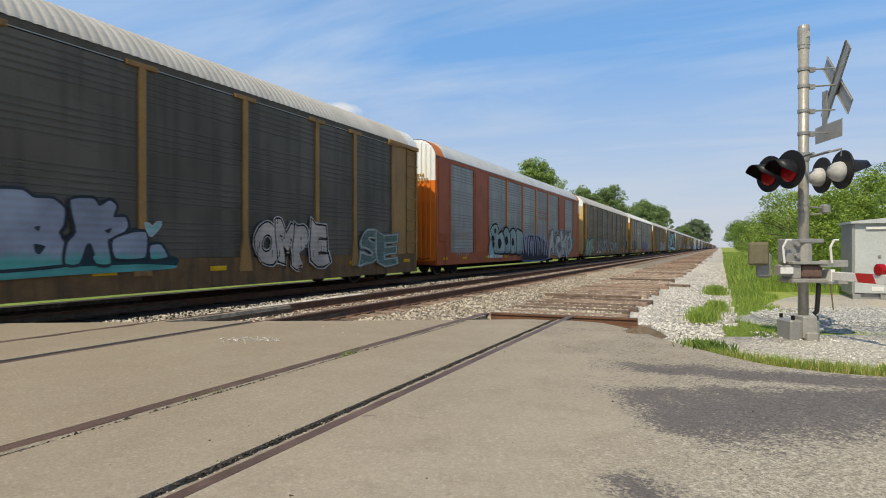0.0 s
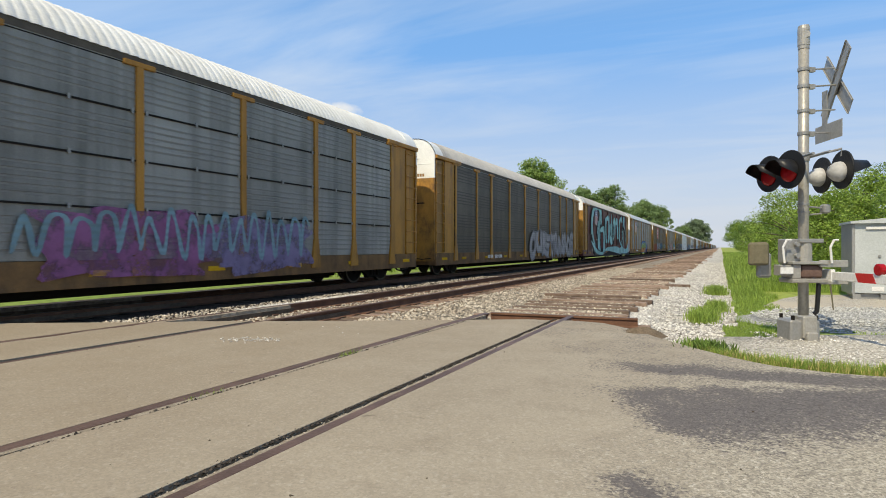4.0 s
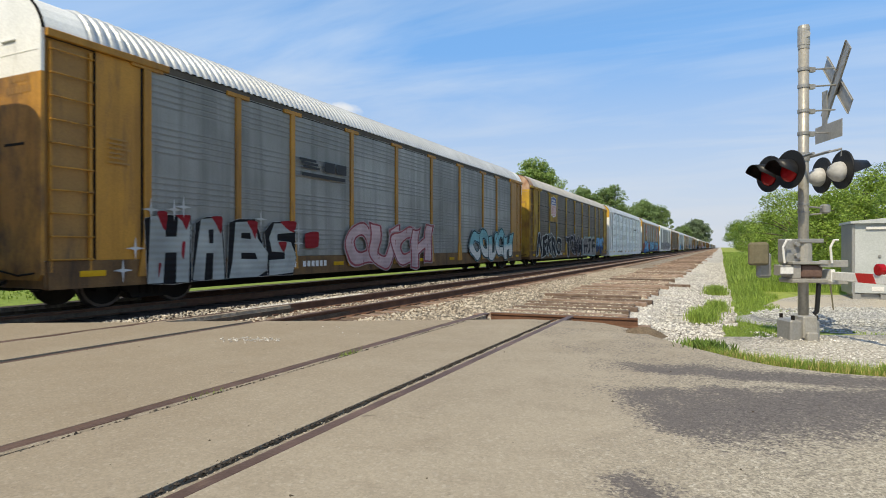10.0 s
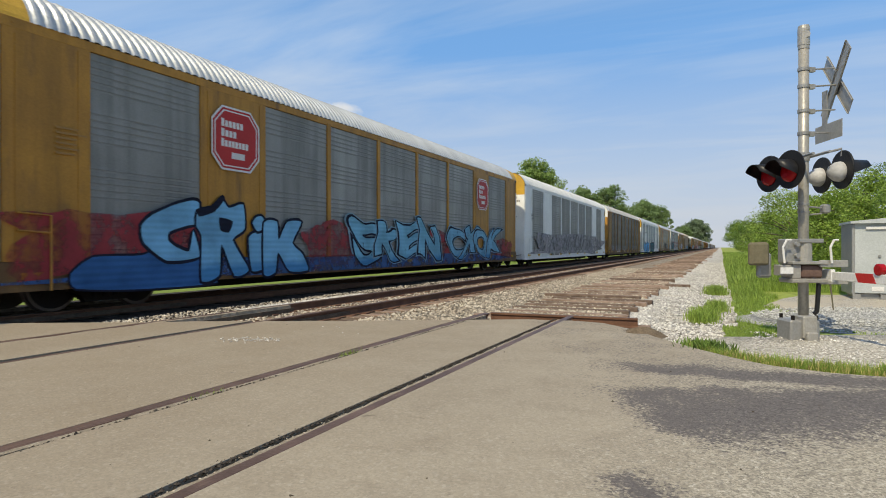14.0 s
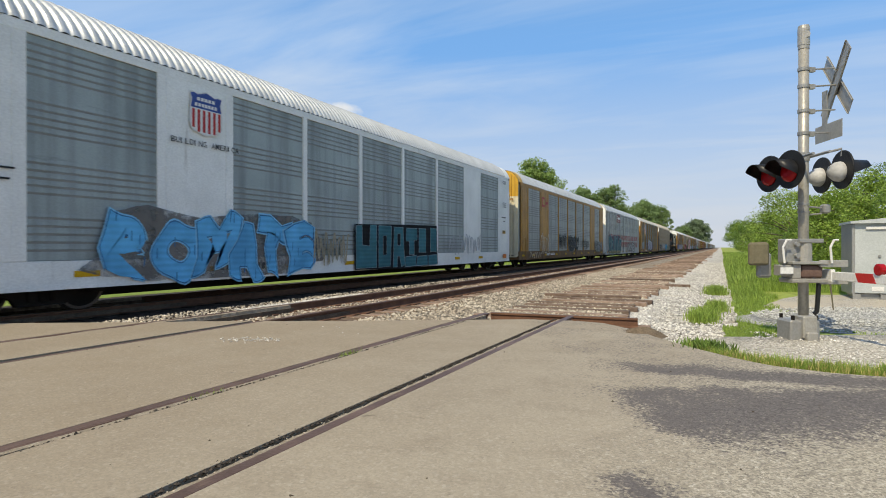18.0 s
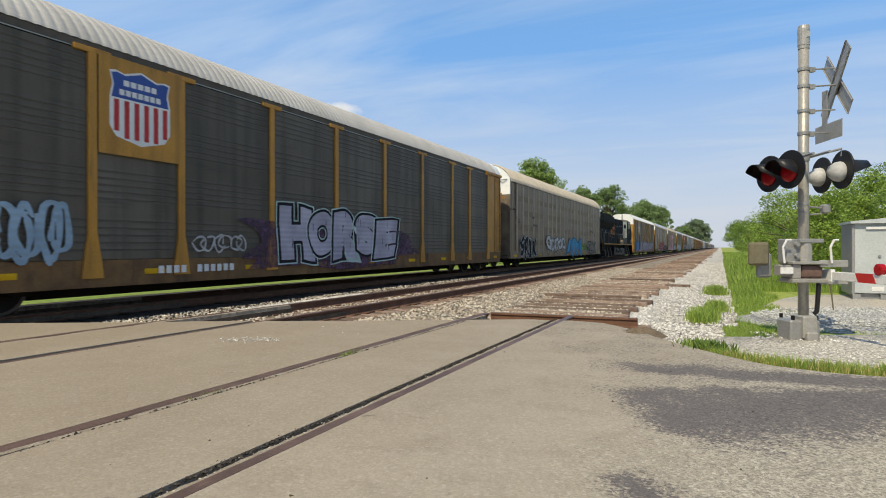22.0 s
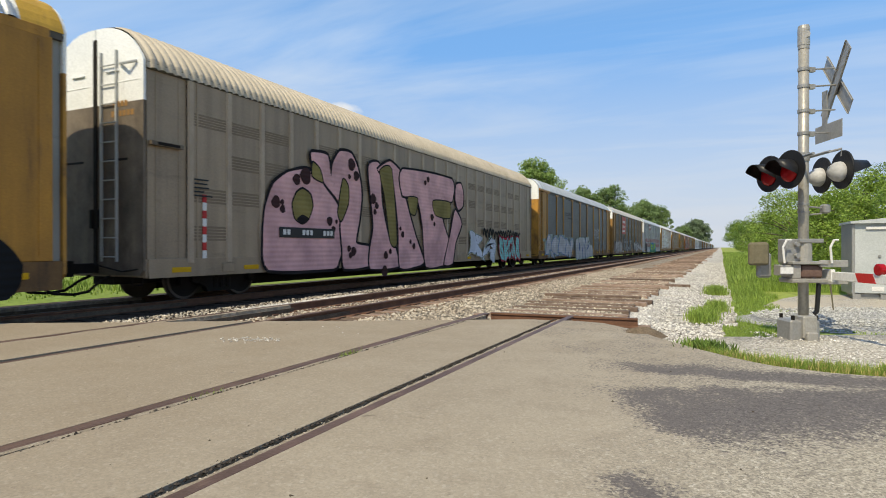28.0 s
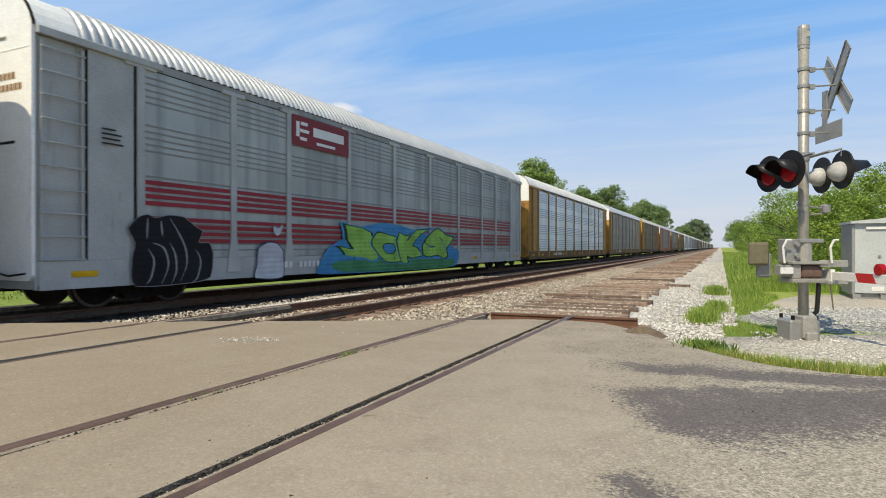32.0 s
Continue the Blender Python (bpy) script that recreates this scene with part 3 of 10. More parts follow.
# ---- mesh tools ----
class Shape:
    """Collects vertices and faces with material slots, and turns them into one mesh."""

    def __init__(self):
        self.v, self.f, self.m = [], [], []

    def add(self, verts, faces, m=0):
        n = len(self.v)
        self.v.extend(tuple(p) for p in verts)
        for face in faces:
            self.f.append(tuple(n + i for i in face))
            self.m.append(m)
        return self

    def box(self, x0, x1, y0, y1, z0, z1, m=0, c=0.0):
        """A box; c: width of its chamfered edges."""
        if c <= 0:
            vs = [(x, y, z) for x in (x0, x1) for y in (y0, y1) for z in (z0, z1)]
            return self.add(vs, [(0, 1, 3, 2), (4, 6, 7, 5), (0, 4, 5, 1), (2, 3, 7, 6), (0, 2, 6, 4), (1, 5, 7, 3)], m)
        lo, hi = (x0, y0, z0), (x1, y1, z1)
        idx, vs = {}, []
        for sx in (0, 1):
            for sy in (0, 1):
                for sz in (0, 1):
                    s = (sx, sy, sz)
                    for ax in range(3):
                        p = []
                        for i in range(3):
                            edge = hi[i] if s[i] else lo[i]
                            p.append(edge if i == ax else edge + (-c if s[i] else c))
                        idx[s, ax] = len(vs)
                        vs.append(p)
        fs = []
        for ax in range(3):
            o = [i for i in range(3) if i != ax]
            for side in (0, 1):
                ring = []
                for a, b in ((0, 0), (1, 0), (1, 1), (0, 1)):
                    s = [0, 0, 0]
                    s[ax], s[o[0]], s[o[1]] = side, a, b
                    ring.append(idx[tuple(s), ax])
                fs.append(tuple(ring if (side == 1) == (ax != 1) else ring[::-1]))
            for a in (0, 1):
                for b in (0, 1):
                    s0, s1 = [0, 0, 0], [0, 0, 0]
                    s0[ax], s1[ax] = 0, 1
                    for s in (s0, s1):
                        s[o[0]], s[o[1]] = a, b
                    s0, s1 = tuple(s0), tuple(s1)
                    q = (idx[s0, o[0]], idx[s1, o[0]], idx[s1, o[1]], idx[s0, o[1]])
                    fs.append(q if (a == b) == (ax != 1) else q[::-1])
        for s in [(i, j, k) for i in (0, 1) for j in (0, 1) for k in (0, 1)]:
            q = (idx[s, 0], idx[s, 1], idx[s, 2])
            fs.append(q if sum(s) % 2 else q[::-1])
        return self.add(vs, fs, m)

    def prism(self, outline, axis, a, b, m=0):
        """A flat outline (two coordinates, the axes other than axis, in order) pushed from a to b along axis."""
        n = len(outline)
        vs = []
        for w in (a, b):
            for p, q in outline:
                t = [p, q]
                t.insert(axis, w)
                vs.append(t)
        fs = [tuple(range(n))[::-1], tuple(range(n, 2 * n))]
        fs += [(i, (i + 1) % n, n + (i + 1) % n, n + i) for i in range(n)]
        return self.add(vs, fs, m)

    def tube(self, pts, r, n=8, m=0, closed=False):
        """A round bar along points; r: one radius or one for each point."""
        pts = [Vector(p) for p in pts]
        rs = r if isinstance(r, (list, tuple)) else [r] * len(pts)
        vs, fs = [], []
        for i, p in enumerate(pts):
            d = (pts[min(i + 1, len(pts) - 1)] - pts[max(i - 1, 0)]).normalized()
            u = d.orthogonal().normalized() if i == 0 else (u - d * u.dot(d)).normalized()
            w = d.cross(u)
            vs += [p + rs[i] * (math.cos(t) * u + math.sin(t) * w) for t in [2 * math.pi * j / n for j in range(n)]]
        for i in range(len(pts) - 1):
            fs += [(i * n + j, i * n + (j + 1) % n, (i + 1) * n + (j + 1) % n, (i + 1) * n + j) for j in range(n)]
        fs += [tuple(range(n))[::-1], tuple(range((len(pts) - 1) * n, len(pts) * n))]
        return self.add(vs, fs, m)

    def lathe(self, profile, base, axis, n=20, m=0):
        """A turned body: (distance along axis, radius) pairs about the axis through base."""
        axis = Vector(axis).normalized()
        return self.tube([Vector(base) + axis * d for d, _ in profile], [max(r, 0.0005) for _, r in profile], n, m)

    def mesh(self, name, mats, smooth=False):
        me = bpy.data.meshes.new(name)
        me.from_pydata(self.v, [], self.f)
        for mt in mats if isinstance(mats, (list, tuple)) else [mats]:
            me.materials.append(mt)
        me.polygons.foreach_set("material_index", self.m)
        if smooth:
            me.polygons.foreach_set("use_smooth", [True] * len(self.f))
        me.update()
        return me


def fix(me):
    """Turns all faces of a closed mesh outwards."""
    bm = bmesh.new()
    bm.from_mesh(me)
    bmesh.ops.recalc_face_normals(bm, faces=bm.faces)
    bm.to_mesh(me)
    bm.free()
    return me


def part(name, me, parent, at=(0, 0, 0), label="", turn=None):
    ob = new(name, me)
    ob.parent = parent
    ob.location = at
    if turn:
        ob.rotation_euler = turn
    if label:
        ob["label"] = label
    return ob


def thing(name, me, label, category, at=(0, 0, 0), group="", kind="", turn=0.0):
    ob = new(name, me)
    ob.location = at
    ob.rotation_euler = (0, 0, radians(turn))
    return tagged(ob, label, category, group, kind)


# ---- ground, road, tracks ----
RIGHT, AHEAD = Vector((math.cos(AIM), math.sin(AIM), 0)), Vector((-math.sin(AIM), math.cos(AIM), 0))
TRACK_A, TRACK_B, TRACK_C = -12.05, -7.52, -3.13
GAUGE = 0.755


def road_xy(across, ahead):
    """A point on the road by its distance along the road and in front of the eye."""
    p = RIGHT * across + AHEAD * ahead
    return p.x, p.y


def build_ground():
    s = Shape()
    xs = [-2500, -900, -400, -180, -90, -50, -30, -20, -15, -10, -5, 0, 0.5, 0.8, 2, 4, 7, 12, 20, 40, 90, 200, 500, 1200, 2500]
    ys = [-600, -200, -80, -30, -12, 0, 8, 12, 16, 22, 30, 42, 60, 90, 140, 220, 340, 520, 800, 1300, 2400, 4200]
    for y in ys:
        for x in xs:
            low = -0.42
            if x >= 0.7 and y >= 0:
                low = -0.22
            s.v.append((x, y, low + (0.12 * noise.noise((x * 0.07, y * 0.05, 0)) if abs(x) < 60 and y > 20 else 0)))
    w = len(xs)
    for j in range(len(ys) - 1):
        for i in range(w - 1):
            s.f.append((j * w + i, j * w + i + 1, (j + 1) * w + i + 1, (j + 1) * w + i))
            s.m.append(1 if xs[i + 1] <= -15 else 0)
    thing("ground", s.mesh("ground", [meadow, lush], True), "green meadow with dry patches beside the tracks", "ground", kind="structure")

    # ballast bed of the three tracks, from behind the eye to the distance
    s = Shape()
    prof = [(-17.4, -0.46), (-15.6, -0.22), (-9.75, -0.18), (-9.5, -0.18), (-6.5, -0.18), (-5.9, -0.20), (-4.6, -0.195), (-2.05, -0.20), (-1.7, -0.25), (-0.5, -0.28), (0.6, -0.33)]
    steps = [-620, -60, -20] + [6 + 1.5 * i for i in range(40)] + [80, 110, 160, 300, 700, 1500, 3200]
    for y in steps:
        for x, z in prof:
            j = 0.03 * noise.noise((x * 1.3, y * 0.9, 3)) if y > 0 else 0
            edge = 0.25 * noise.noise((y * 0.35, x, 1)) if x > -1 and 8 < y < 80 else 0
            s.v.append((x + edge, y, z + j))
    w = len(prof)
    for i in range(len(steps) - 1):
        for k in range(w - 1):
            s.f.append((i * w + k, i * w + k + 1, (i + 1) * w + k + 1, (i + 1) * w + k))
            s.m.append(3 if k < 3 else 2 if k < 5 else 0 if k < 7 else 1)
    thing("ballast", s.mesh("ballast", [ballast_mat, gravel_white, fouled_ballast, oily_shaded_ballast], True), "brown-grey stone ballast bed under the railway tracks", "ballast", kind="structure")

    # gravel pad behind the mast, and the verge
    pads = [("gravel_pad", gravel_tan, "tan gravel pad around the signal cabinet", -0.17,
             [(0.6, 15.8), (2.2, 14.4), (6.0, 13.4), (12, 13.2), (14, 20.5), (6, 21.5), (2.2, 20.2), (1.2, 18.2)]),
            ("gravel_verge", stone_ground("pale_tan_verge_gravel", (0.66, 0.62, 0.54), (0.42, 0.39, 0.33), 0.035), "pale gravel verge at the road's edge", -0.11,
             [(-0.7, 8.3), (0.0, 6.8), (0.5, 6.45), (1.0, 6.4), (1.7, 6.45), (6, 7.5), (6.3, 10.6), (2.2, 11.0), (1.2, 10.5), (0.6, 9.9), (-0.1, 9.7)])]
    for name, mt, label, z, ring in pads:
        s = Shape()
        cx, cy = sum(p[0] for p in ring) / len(ring), sum(p[1] for p in ring) / len(ring)
        fine = []
        for i, p in enumerate(ring):
            q = ring[(i + 1) % len(ring)]
            for t in (0, 0.25, 0.5, 0.75):
                x, y = p[0] + (q[0] - p[0]) * t, p[1] + (q[1] - p[1]) * t
                k = 1 + 0.05 * noise.noise((x * 1.7, y * 1.7, 5))
                fine.append((cx + (x - cx) * k, cy + (y - cy) * k))
        n = len(fine)
        s.v = [(x, y, z - 0.14) for x, y in fine]
        s.v += [(cx + (x - cx) * 0.93, cy + (y - cy) * 0.93, z) for x, y in fine]
        s.v += [(cx + (x - cx) * 0.5, cy + (y - cy) * 0.5, z + 0.02) for x, y in fine] + [(cx, cy, z + 0.02)]
        for ring_no in (0, 1):
            s.f += [(ring_no * n + i, ring_no * n + (i + 1) % n, (ring_no + 1) * n + (i + 1) % n, (ring_no + 1) * n + i) for i in range(n)]
        s.f += [(2 * n + i, 2 * n + (i + 1) % n, 3 * n) for i in range(n)]
        s.m = [0] * len(s.f)
        thing(name, s.mesh(name, mt, True), label, "gravel", kind="structure")


def build_road():
    """The crossing's pavement: strips between the rails, cut by the flangeways, with a ragged far edge."""
    far = [(-30, 9.2), (-9, 9.30), (-7, 9.36), (-4.8, 9.45), (-3.4, 9.62), (-1.5, 9.62), (-0.2, 9.72), (1.4, 9.85), (2.1, 9.65), (2.55, 9.35),
           (2.78, 8.6), (2.88, 7.74), (2.99, 7.08), (3.12, 6.5), (3.36, 5.95), (3.72, 5.65), (4.1, 5.47), (5.0, 5.25), (7.0, 5.05), (12, 4.85), (40, 4.5)]
    pts = []
    for i in range(len(far) - 1):
        (a0, b0), (a1, b1) = far[i], far[i + 1]
        n = max(1, min(14, int((a1 - a0 + abs(b1 - b0)) / 0.16))) if -10 < a0 < 10 else 2
        for k in range(n):
            t = k / n
            a, b = a0 + (a1 - a0) * t, b0 + (b1 - b0) * t
            pts.append(road_xy(a + 0.03 * noise.noise((a * 3, b * 3, 2)), b + 0.05 * noise.noise((a * 2.1, b * 2.1, 9))))
    pts.append(road_xy(*far[-1]))
    ring = pts + [road_xy(40, -14), road_xy(-30, -14)]
    # slots for the rails: bands of x in which the pavement is left open
    slots = []
    for c in (TRACK_A, TRACK_B, TRACK_C):
        slots += [(c - GAUGE - 0.05, c - GAUGE + 0.15), (c + GAUGE - 0.15, c + GAUGE + 0.05)]
    slots.sort()
    cuts = [-60.0] + [v for s in slots for v in s] + [60.0]
    root = thing("road", None, "sun-bleached tan asphalt road over the level crossing", "road", kind="structure")
    for i in range(0, len(cuts), 2):
        x0, x1 = cuts[i], cuts[i + 1]
        poly = [Vector((p[0], p[1], 0)) for p in ring]
        for lim, sign in ((x0, 1), (x1, -1)):
            outp = []
            for j, p in enumerate(poly):
                q = poly[(j + 1) % len(poly)]
                ip, iq = (p.x - lim) * sign >= 0, (q.x - lim) * sign >= 0
                if ip:
                    outp.append(p)
                if ip != iq:
                    outp.append(p.lerp(q, (lim - p.x) / (q.x - p.x)))
            poly = outp
        if len(poly) < 3:
            continue
        bm = bmesh.new()
        top = [bm.verts.new((p.x, p.y, 0.0)) for p in poly]
        face = bm.faces.new(top)
        bmesh.ops.triangulate(bm, faces=[face])
        bm.normal_update()
        edge = [e for e in bm.edges if e.is_boundary]
        low = bmesh.ops.extrude_edge_only(bm, edges=edge)
        for g in low["geom"]:
            if isinstance(g, bmesh.types.BMVert):
                g.co.z = -0.20
                g.co += Vector((0, 0, 0))
        bmesh.ops.recalc_face_normals(bm, faces=bm.faces)
        me = bpy.data.meshes.new("pavement_strip")
        bm.to_mesh(me)
        bm.free()
        me.materials.append(road_surface)
        if sum(p.normal.z * p.area for p in me.polygons) < 0:
            me.flip_normals()
        part("pavement_strip", me, root)
    # dirt in the flangeways: a crust against each rail, and the open groove beside it
    dirt = M("packed_dirt", (0.15, 0.115, 0.08), (0.08, 0.06, 0.045), rough=0.95, scale=6, fine=50, grain=0.35, bump=0.5)
    crust = M("pale_dirt_crust", (0.35, 0.305, 0.24), (0.22, 0.18, 0.135), rough=0.95, scale=9, fine=70, grain=0.35, bump=0.6)
    rng = random.Random(2)
    for k, (a, b) in enumerate(slots):
        inner = 1 if k % 2 == 0 else -1
        part("groove_dirt", Shape().box(a, b, -40, 9.9, -0.3, -0.075).mesh("groove_dirt", dirt), root)
        rail = a + 0.05 if inner > 0 else b - 0.05
        s = Shape()
        ys = [-8 + 0.07 * i for i in range(256)]
        for y in ys:
            w = 0.034 + 0.062 + 0.018 * noise.noise((y * 2.3, k, 0)) + 0.016 * noise.noise((y * 9.0, k, 3)) + 0.008 * rng.random()
            top = -0.006 + 0.008 * noise.noise((y * 1.7, k, 5))
            s.v += [(rail + inner * 0.03, y, top), (rail + inner * w, y, top - 0.008), (rail + inner * (w + 0.012), y, -0.12)]
        for i in range(len(ys) - 1):
            for j in (0, 1):
                q = (3 * i + j, 3 * i + 3 + j, 3 * i + 4 + j, 3 * i + 1 + j)
                s.f.append(q if inner < 0 else q[::-1])
                s.m.append(0)
        part("dirt_crust", s.mesh("dirt_crust", crust), root)


RAIL = [(-0.07, -0.17), (0.07, -0.17), (0.07, -0.158), (0.012, -0.14), (0.012, -0.05), (0.036, -0.038), (0.036, -0.008), (0.026, 0.0),
        (-0.026, 0.0), (-0.036, -0.008), (-0.036, -0.038), (-0.012, -0.05), (-0.012, -0.14), (-0.07, -0.158)]


def rail_mesh(y0, y1, head, sag=0.0):
    s = Shape()
    ys = [y0, y1] if y1 - y0 > 200 else [y0 + (y1 - y0) * i / 12 for i in range(13)]
    n = len(RAIL)
    for y in ys:
        s.v += [(x, y, z + (sag * 0.012 * math.sin(y * 1.1))) for x, z in RAIL]
    for i in range(len(ys) - 1):
        for j in range(n):
            s.f.append((i * n + j, i * n + (j + 1) % n, (i + 1) * n + (j + 1) % n, (i + 1) * n + j))
            s.m.append(1 if 6 <= j <= 8 else 0)
    s.f += [tuple(range(n))[::-1], tuple(range((len(ys) - 1) * n, len(ys) * n))]
    s.m += [0, 0]
    return fix(s.mesh("rail", [rail_side, head]))


TIE = Shape().box(-1.3, 1.3, -0.115, 0.115, -0.34, -0.172, c=0.012).mesh("tie", tie_wood)
# Ties of the main track, coloured dark for the shade below the wagons.
TIE_DARK = Shape().box(-1.3, 1.3, -0.115, 0.115, -0.34, -0.172, c=0.012).mesh("tie", M("shade_darkened_tie", (0.05, 0.036, 0.028), (0.028, 0.02, 0.016), rough=0.85, scale=5, rand=0.3))
PLATE = Shape().box(-0.19, 0.19, -0.09, 0.09, -0.172, -0.150, c=0.004).mesh("tie_plate", rail_side)


SIDING_TIES = []


def build_tracks():
    rng = random.Random(4)
    for name, c, head, end, label in (("railway_track", TRACK_A, rail_shine, 3000, "main track with dark rails and ties under the train"),
                                      ("railway_track", TRACK_B, rail_worn, 3000, "empty middle track with brown rails on ballast"),
                                      ("railway_track", TRACK_C, rail_worn, 10.15, "disused siding, rails cut off at the crossing, bare ties beyond")):
        root = thing(name, None, label, "railway track", at=(c, 0, 0), kind="structure")
        for side in (-1, 1):
            part("rail", rail_mesh(-40, end + (0.15 if side > 0 else 0), head), root, at=(side * GAUGE, 0, 0)).scale.x = 1.55 if c == TRACK_C else 1.2
        far = Shape()
        y, count = 6.2 if c < -8 else (7.8 if c < -5 else 10.55), 0
        while y < (420 if c > -8 else 160):
            x, turn = rng.uniform(-0.06, 0.06), rng.uniform(-0.02, 0.02)
            dz = rng.uniform(-0.008, 0.012)
            if c > -5:
                x, turn, dz = rng.uniform(-0.16, 0.30), rng.uniform(-0.05, 0.05), rng.uniform(0.004, 0.032) + (0.03 if rng.random() < 0.12 else 0)
                SIDING_TIES.append(y)
                if rng.random() < 0.05:
                    x += 0.55
            if count < 150:
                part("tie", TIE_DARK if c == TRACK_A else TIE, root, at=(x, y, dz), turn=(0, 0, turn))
                if -8 < c < -5 and count < 60:
                    for side in (-1, 1):
                        part("tie_plate", PLATE, root, at=(side * GAUGE, y, 0))
            else:
                far.box(x - 1.3, x + 1.3, y - 0.115, y + 0.115, -0.34, -0.17 + max(dz, 0))
            count += 1
            y += rng.uniform(0.49, 0.55) if c < -5 else rng.uniform(0.50, 0.92) * (1.0 if y < 17 else 1.25 if y < 26 else 1.7)
        if far.v:
            tagged(part("distant_ties", far.mesh("distant_ties", tie_wood), root), kind="stuff")
    # a rusty rail laid across the siding's end
    cross = rail_mesh(-1.25, 1.35, rail_worn)
    ob = thing("loose_rail", cross, "rusty length of rail lying across the end of the siding", "rail", at=(-2.62, 10.42, 0.0))
    ob.rotation_euler = (0, 0, radians(-90 + 4))
    ob.location.z = -0.005


def stones(name, label, mt, spots, size, rng):
    """Loose stones strewn over patches (x0, x1, y0, y1, z, how many)."""
    v, f = [], []
    oct_f = ((0, 2, 4), (2, 1, 4), (1, 3, 4), (3, 0, 4), (2, 0, 5), (1, 2, 5), (3, 1, 5), (0, 3, 5))
    for inside, z, count in spots:
        made = 0
        while made < count:
            x, y = inside(rng)
            if x is None:
                continue
            made += 1
            r = size * rng.uniform(0.5, 1.25)
            a = rng.uniform(0, 3.14)
            c, s_ = math.cos(a), math.sin(a)
            n = len(v)
            for px, py, pz in ((1, 0, 0), (-1, 0, 0), (0, 1, 0), (0, -1, 0), (0, 0, 1), (0, 0, -1)):
                k = r * rng.uniform(0.6, 1.15)
                ox, oy, oz = px * k + rng.uniform(-0.25, 0.25) * r, py * k + rng.uniform(-0.25, 0.25) * r, pz * k * 0.75
                v.append((x + ox * c - oy * s_, y + ox * s_ + oy * c, z + oz + r * 0.3))
            f += [tuple(n + i for i in t) for t in oct_f]
    me = bpy.data.meshes.new(name)
    me.from_pydata(v, [], f)
    me.materials.append(mt)
    return thing(name, me, label, "stones", kind="stuff")


def rect(x0, x1, y0, y1, bias=1.0):
    return lambda g: (g.uniform(x0, x1), y0 + (y1 - y0) * g.random() ** bias)


def build_stones():
    rng = random.Random(8)

    def bare(g):
        y = 10.5 + 28 * g.random() ** 1.5
        return (g.uniform(-4.7, -1.85), y) if min(abs(y - q) for q in SIDING_TIES) > (0.10 if g.random() < 0.8 else 0) else (None, None)

    stones("ballast_stones", "loose brown-grey ballast stones between the tracks", stone_tan,
           [(rect(-6.15, -4.5, 8.6, 40, 1.8), -0.175, 6500), (rect(-8.2, -6.9, 7.6, 40, 1.8), -0.175, 2600), (rect(-10.2, -8.7, 6.6, 26, 1.6), -0.17, 3200),
            (bare, -0.20, 8000), (rect(-12.6, -11.5, 5.2, 20, 1.4), -0.18, 900)], 0.034, rng)
    def shoulder(g):
        y = 8.9 + 50 * g.random() ** 2.0
        x = g.uniform(-2.0, 0.35)
        if y < 9.9 and x < -1.35 + (9.9 - y) * 1.2:
            return None, None
        return x, y
    stones("gravel_stones", "loose pale limestone gravel at the foot of the siding", stone_light,
           [(shoulder, -0.262, 13000), (rect(-9.5, -8.95, 9.6, 14.5), -0.15, 1500)], 0.029, rng)
    stones("verge_stones", "small pale stones strewn on the gravel verge", stone_light, [(rect(0.4, 6, 7.0, 10.2), -0.095, 3500)], 0.016, rng)
    def scatter(g):
        x, y = road_xy(g.uniform(-2.9, -2.1), g.gauss(7.65, 0.09))
        return x, y
    stones("spilled_stones", "few pale stones spilled on the crossing", stone_light,
           [(scatter, 0.002, 130), (rect(-5.6, -4.4, 6.6, 9.3), 0.0, 22)], 0.014, rng)
    stones("dirt_clods", "small dark clods of dirt on the crossing", M("dark_dirt_clod", (0.10, 0.08, 0.06), rough=0.95, island=0.3),
           [(lambda g: road_xy(g.uniform(-5, 3), g.uniform(2.6, 9.2)), -0.005, 60), (lambda g: road_xy(g.gauss(2.95, 0.22), g.gauss(8.3, 0.25)), -0.004, 60)], 0.012, rng)
    def groove(g):
        return TRACK_C + GAUGE - 0.145 + g.gauss(0, 0.014), g.uniform(1.2, 9.8)

    def crust_grit(g):
        return TRACK_C + GAUGE - 0.075 + g.gauss(0, 0.02), g.uniform(1.2, 9.8)

    def far_groove(g):
        return TRACK_C - GAUGE + 0.135 + g.gauss(0, 0.018), g.uniform(0.5, 9.8)
    stones("groove_crumbs", "dark crumbled asphalt along the rail groove", M("dark_crumbs", (0.05, 0.042, 0.036), rough=0.95, island=0.5),
           [(groove, -0.012, 1500), (far_groove, -0.01, 600)], 0.013, rng)
    stones("crust_grit", "pale grit on the dirt crust beside the rail", stone_tan, [(crust_grit, -0.016, 700)], 0.008, rng)
    s = Shape()
    for k in range(6):
        t = k / 5
        for i in range(22):
            a = 2 * math.pi * i / 22
            r = (1 - t) * (1 + 0.3 * noise.noise((math.cos(a) * 2, math.sin(a) * 2, 3)))
            x, y = road_xy(2.82 + 0.34 * r * math.cos(a), 8.35 + 0.26 * r * math.sin(a))
            s.v.append((x, y, -0.06 + 0.13 * (1 - (1 - t) ** 1.8) + 0.03 * noise.noise((r * 6, a * 2, 4))))
    for k in range(5):
        s.f += [(k * 22 + i, k * 22 + (i + 1) % 22, (k + 1) * 22 + (i + 1) % 22, (k + 1) * 22 + i) for i in range(22)]
    s.m = [0] * len(s.f)
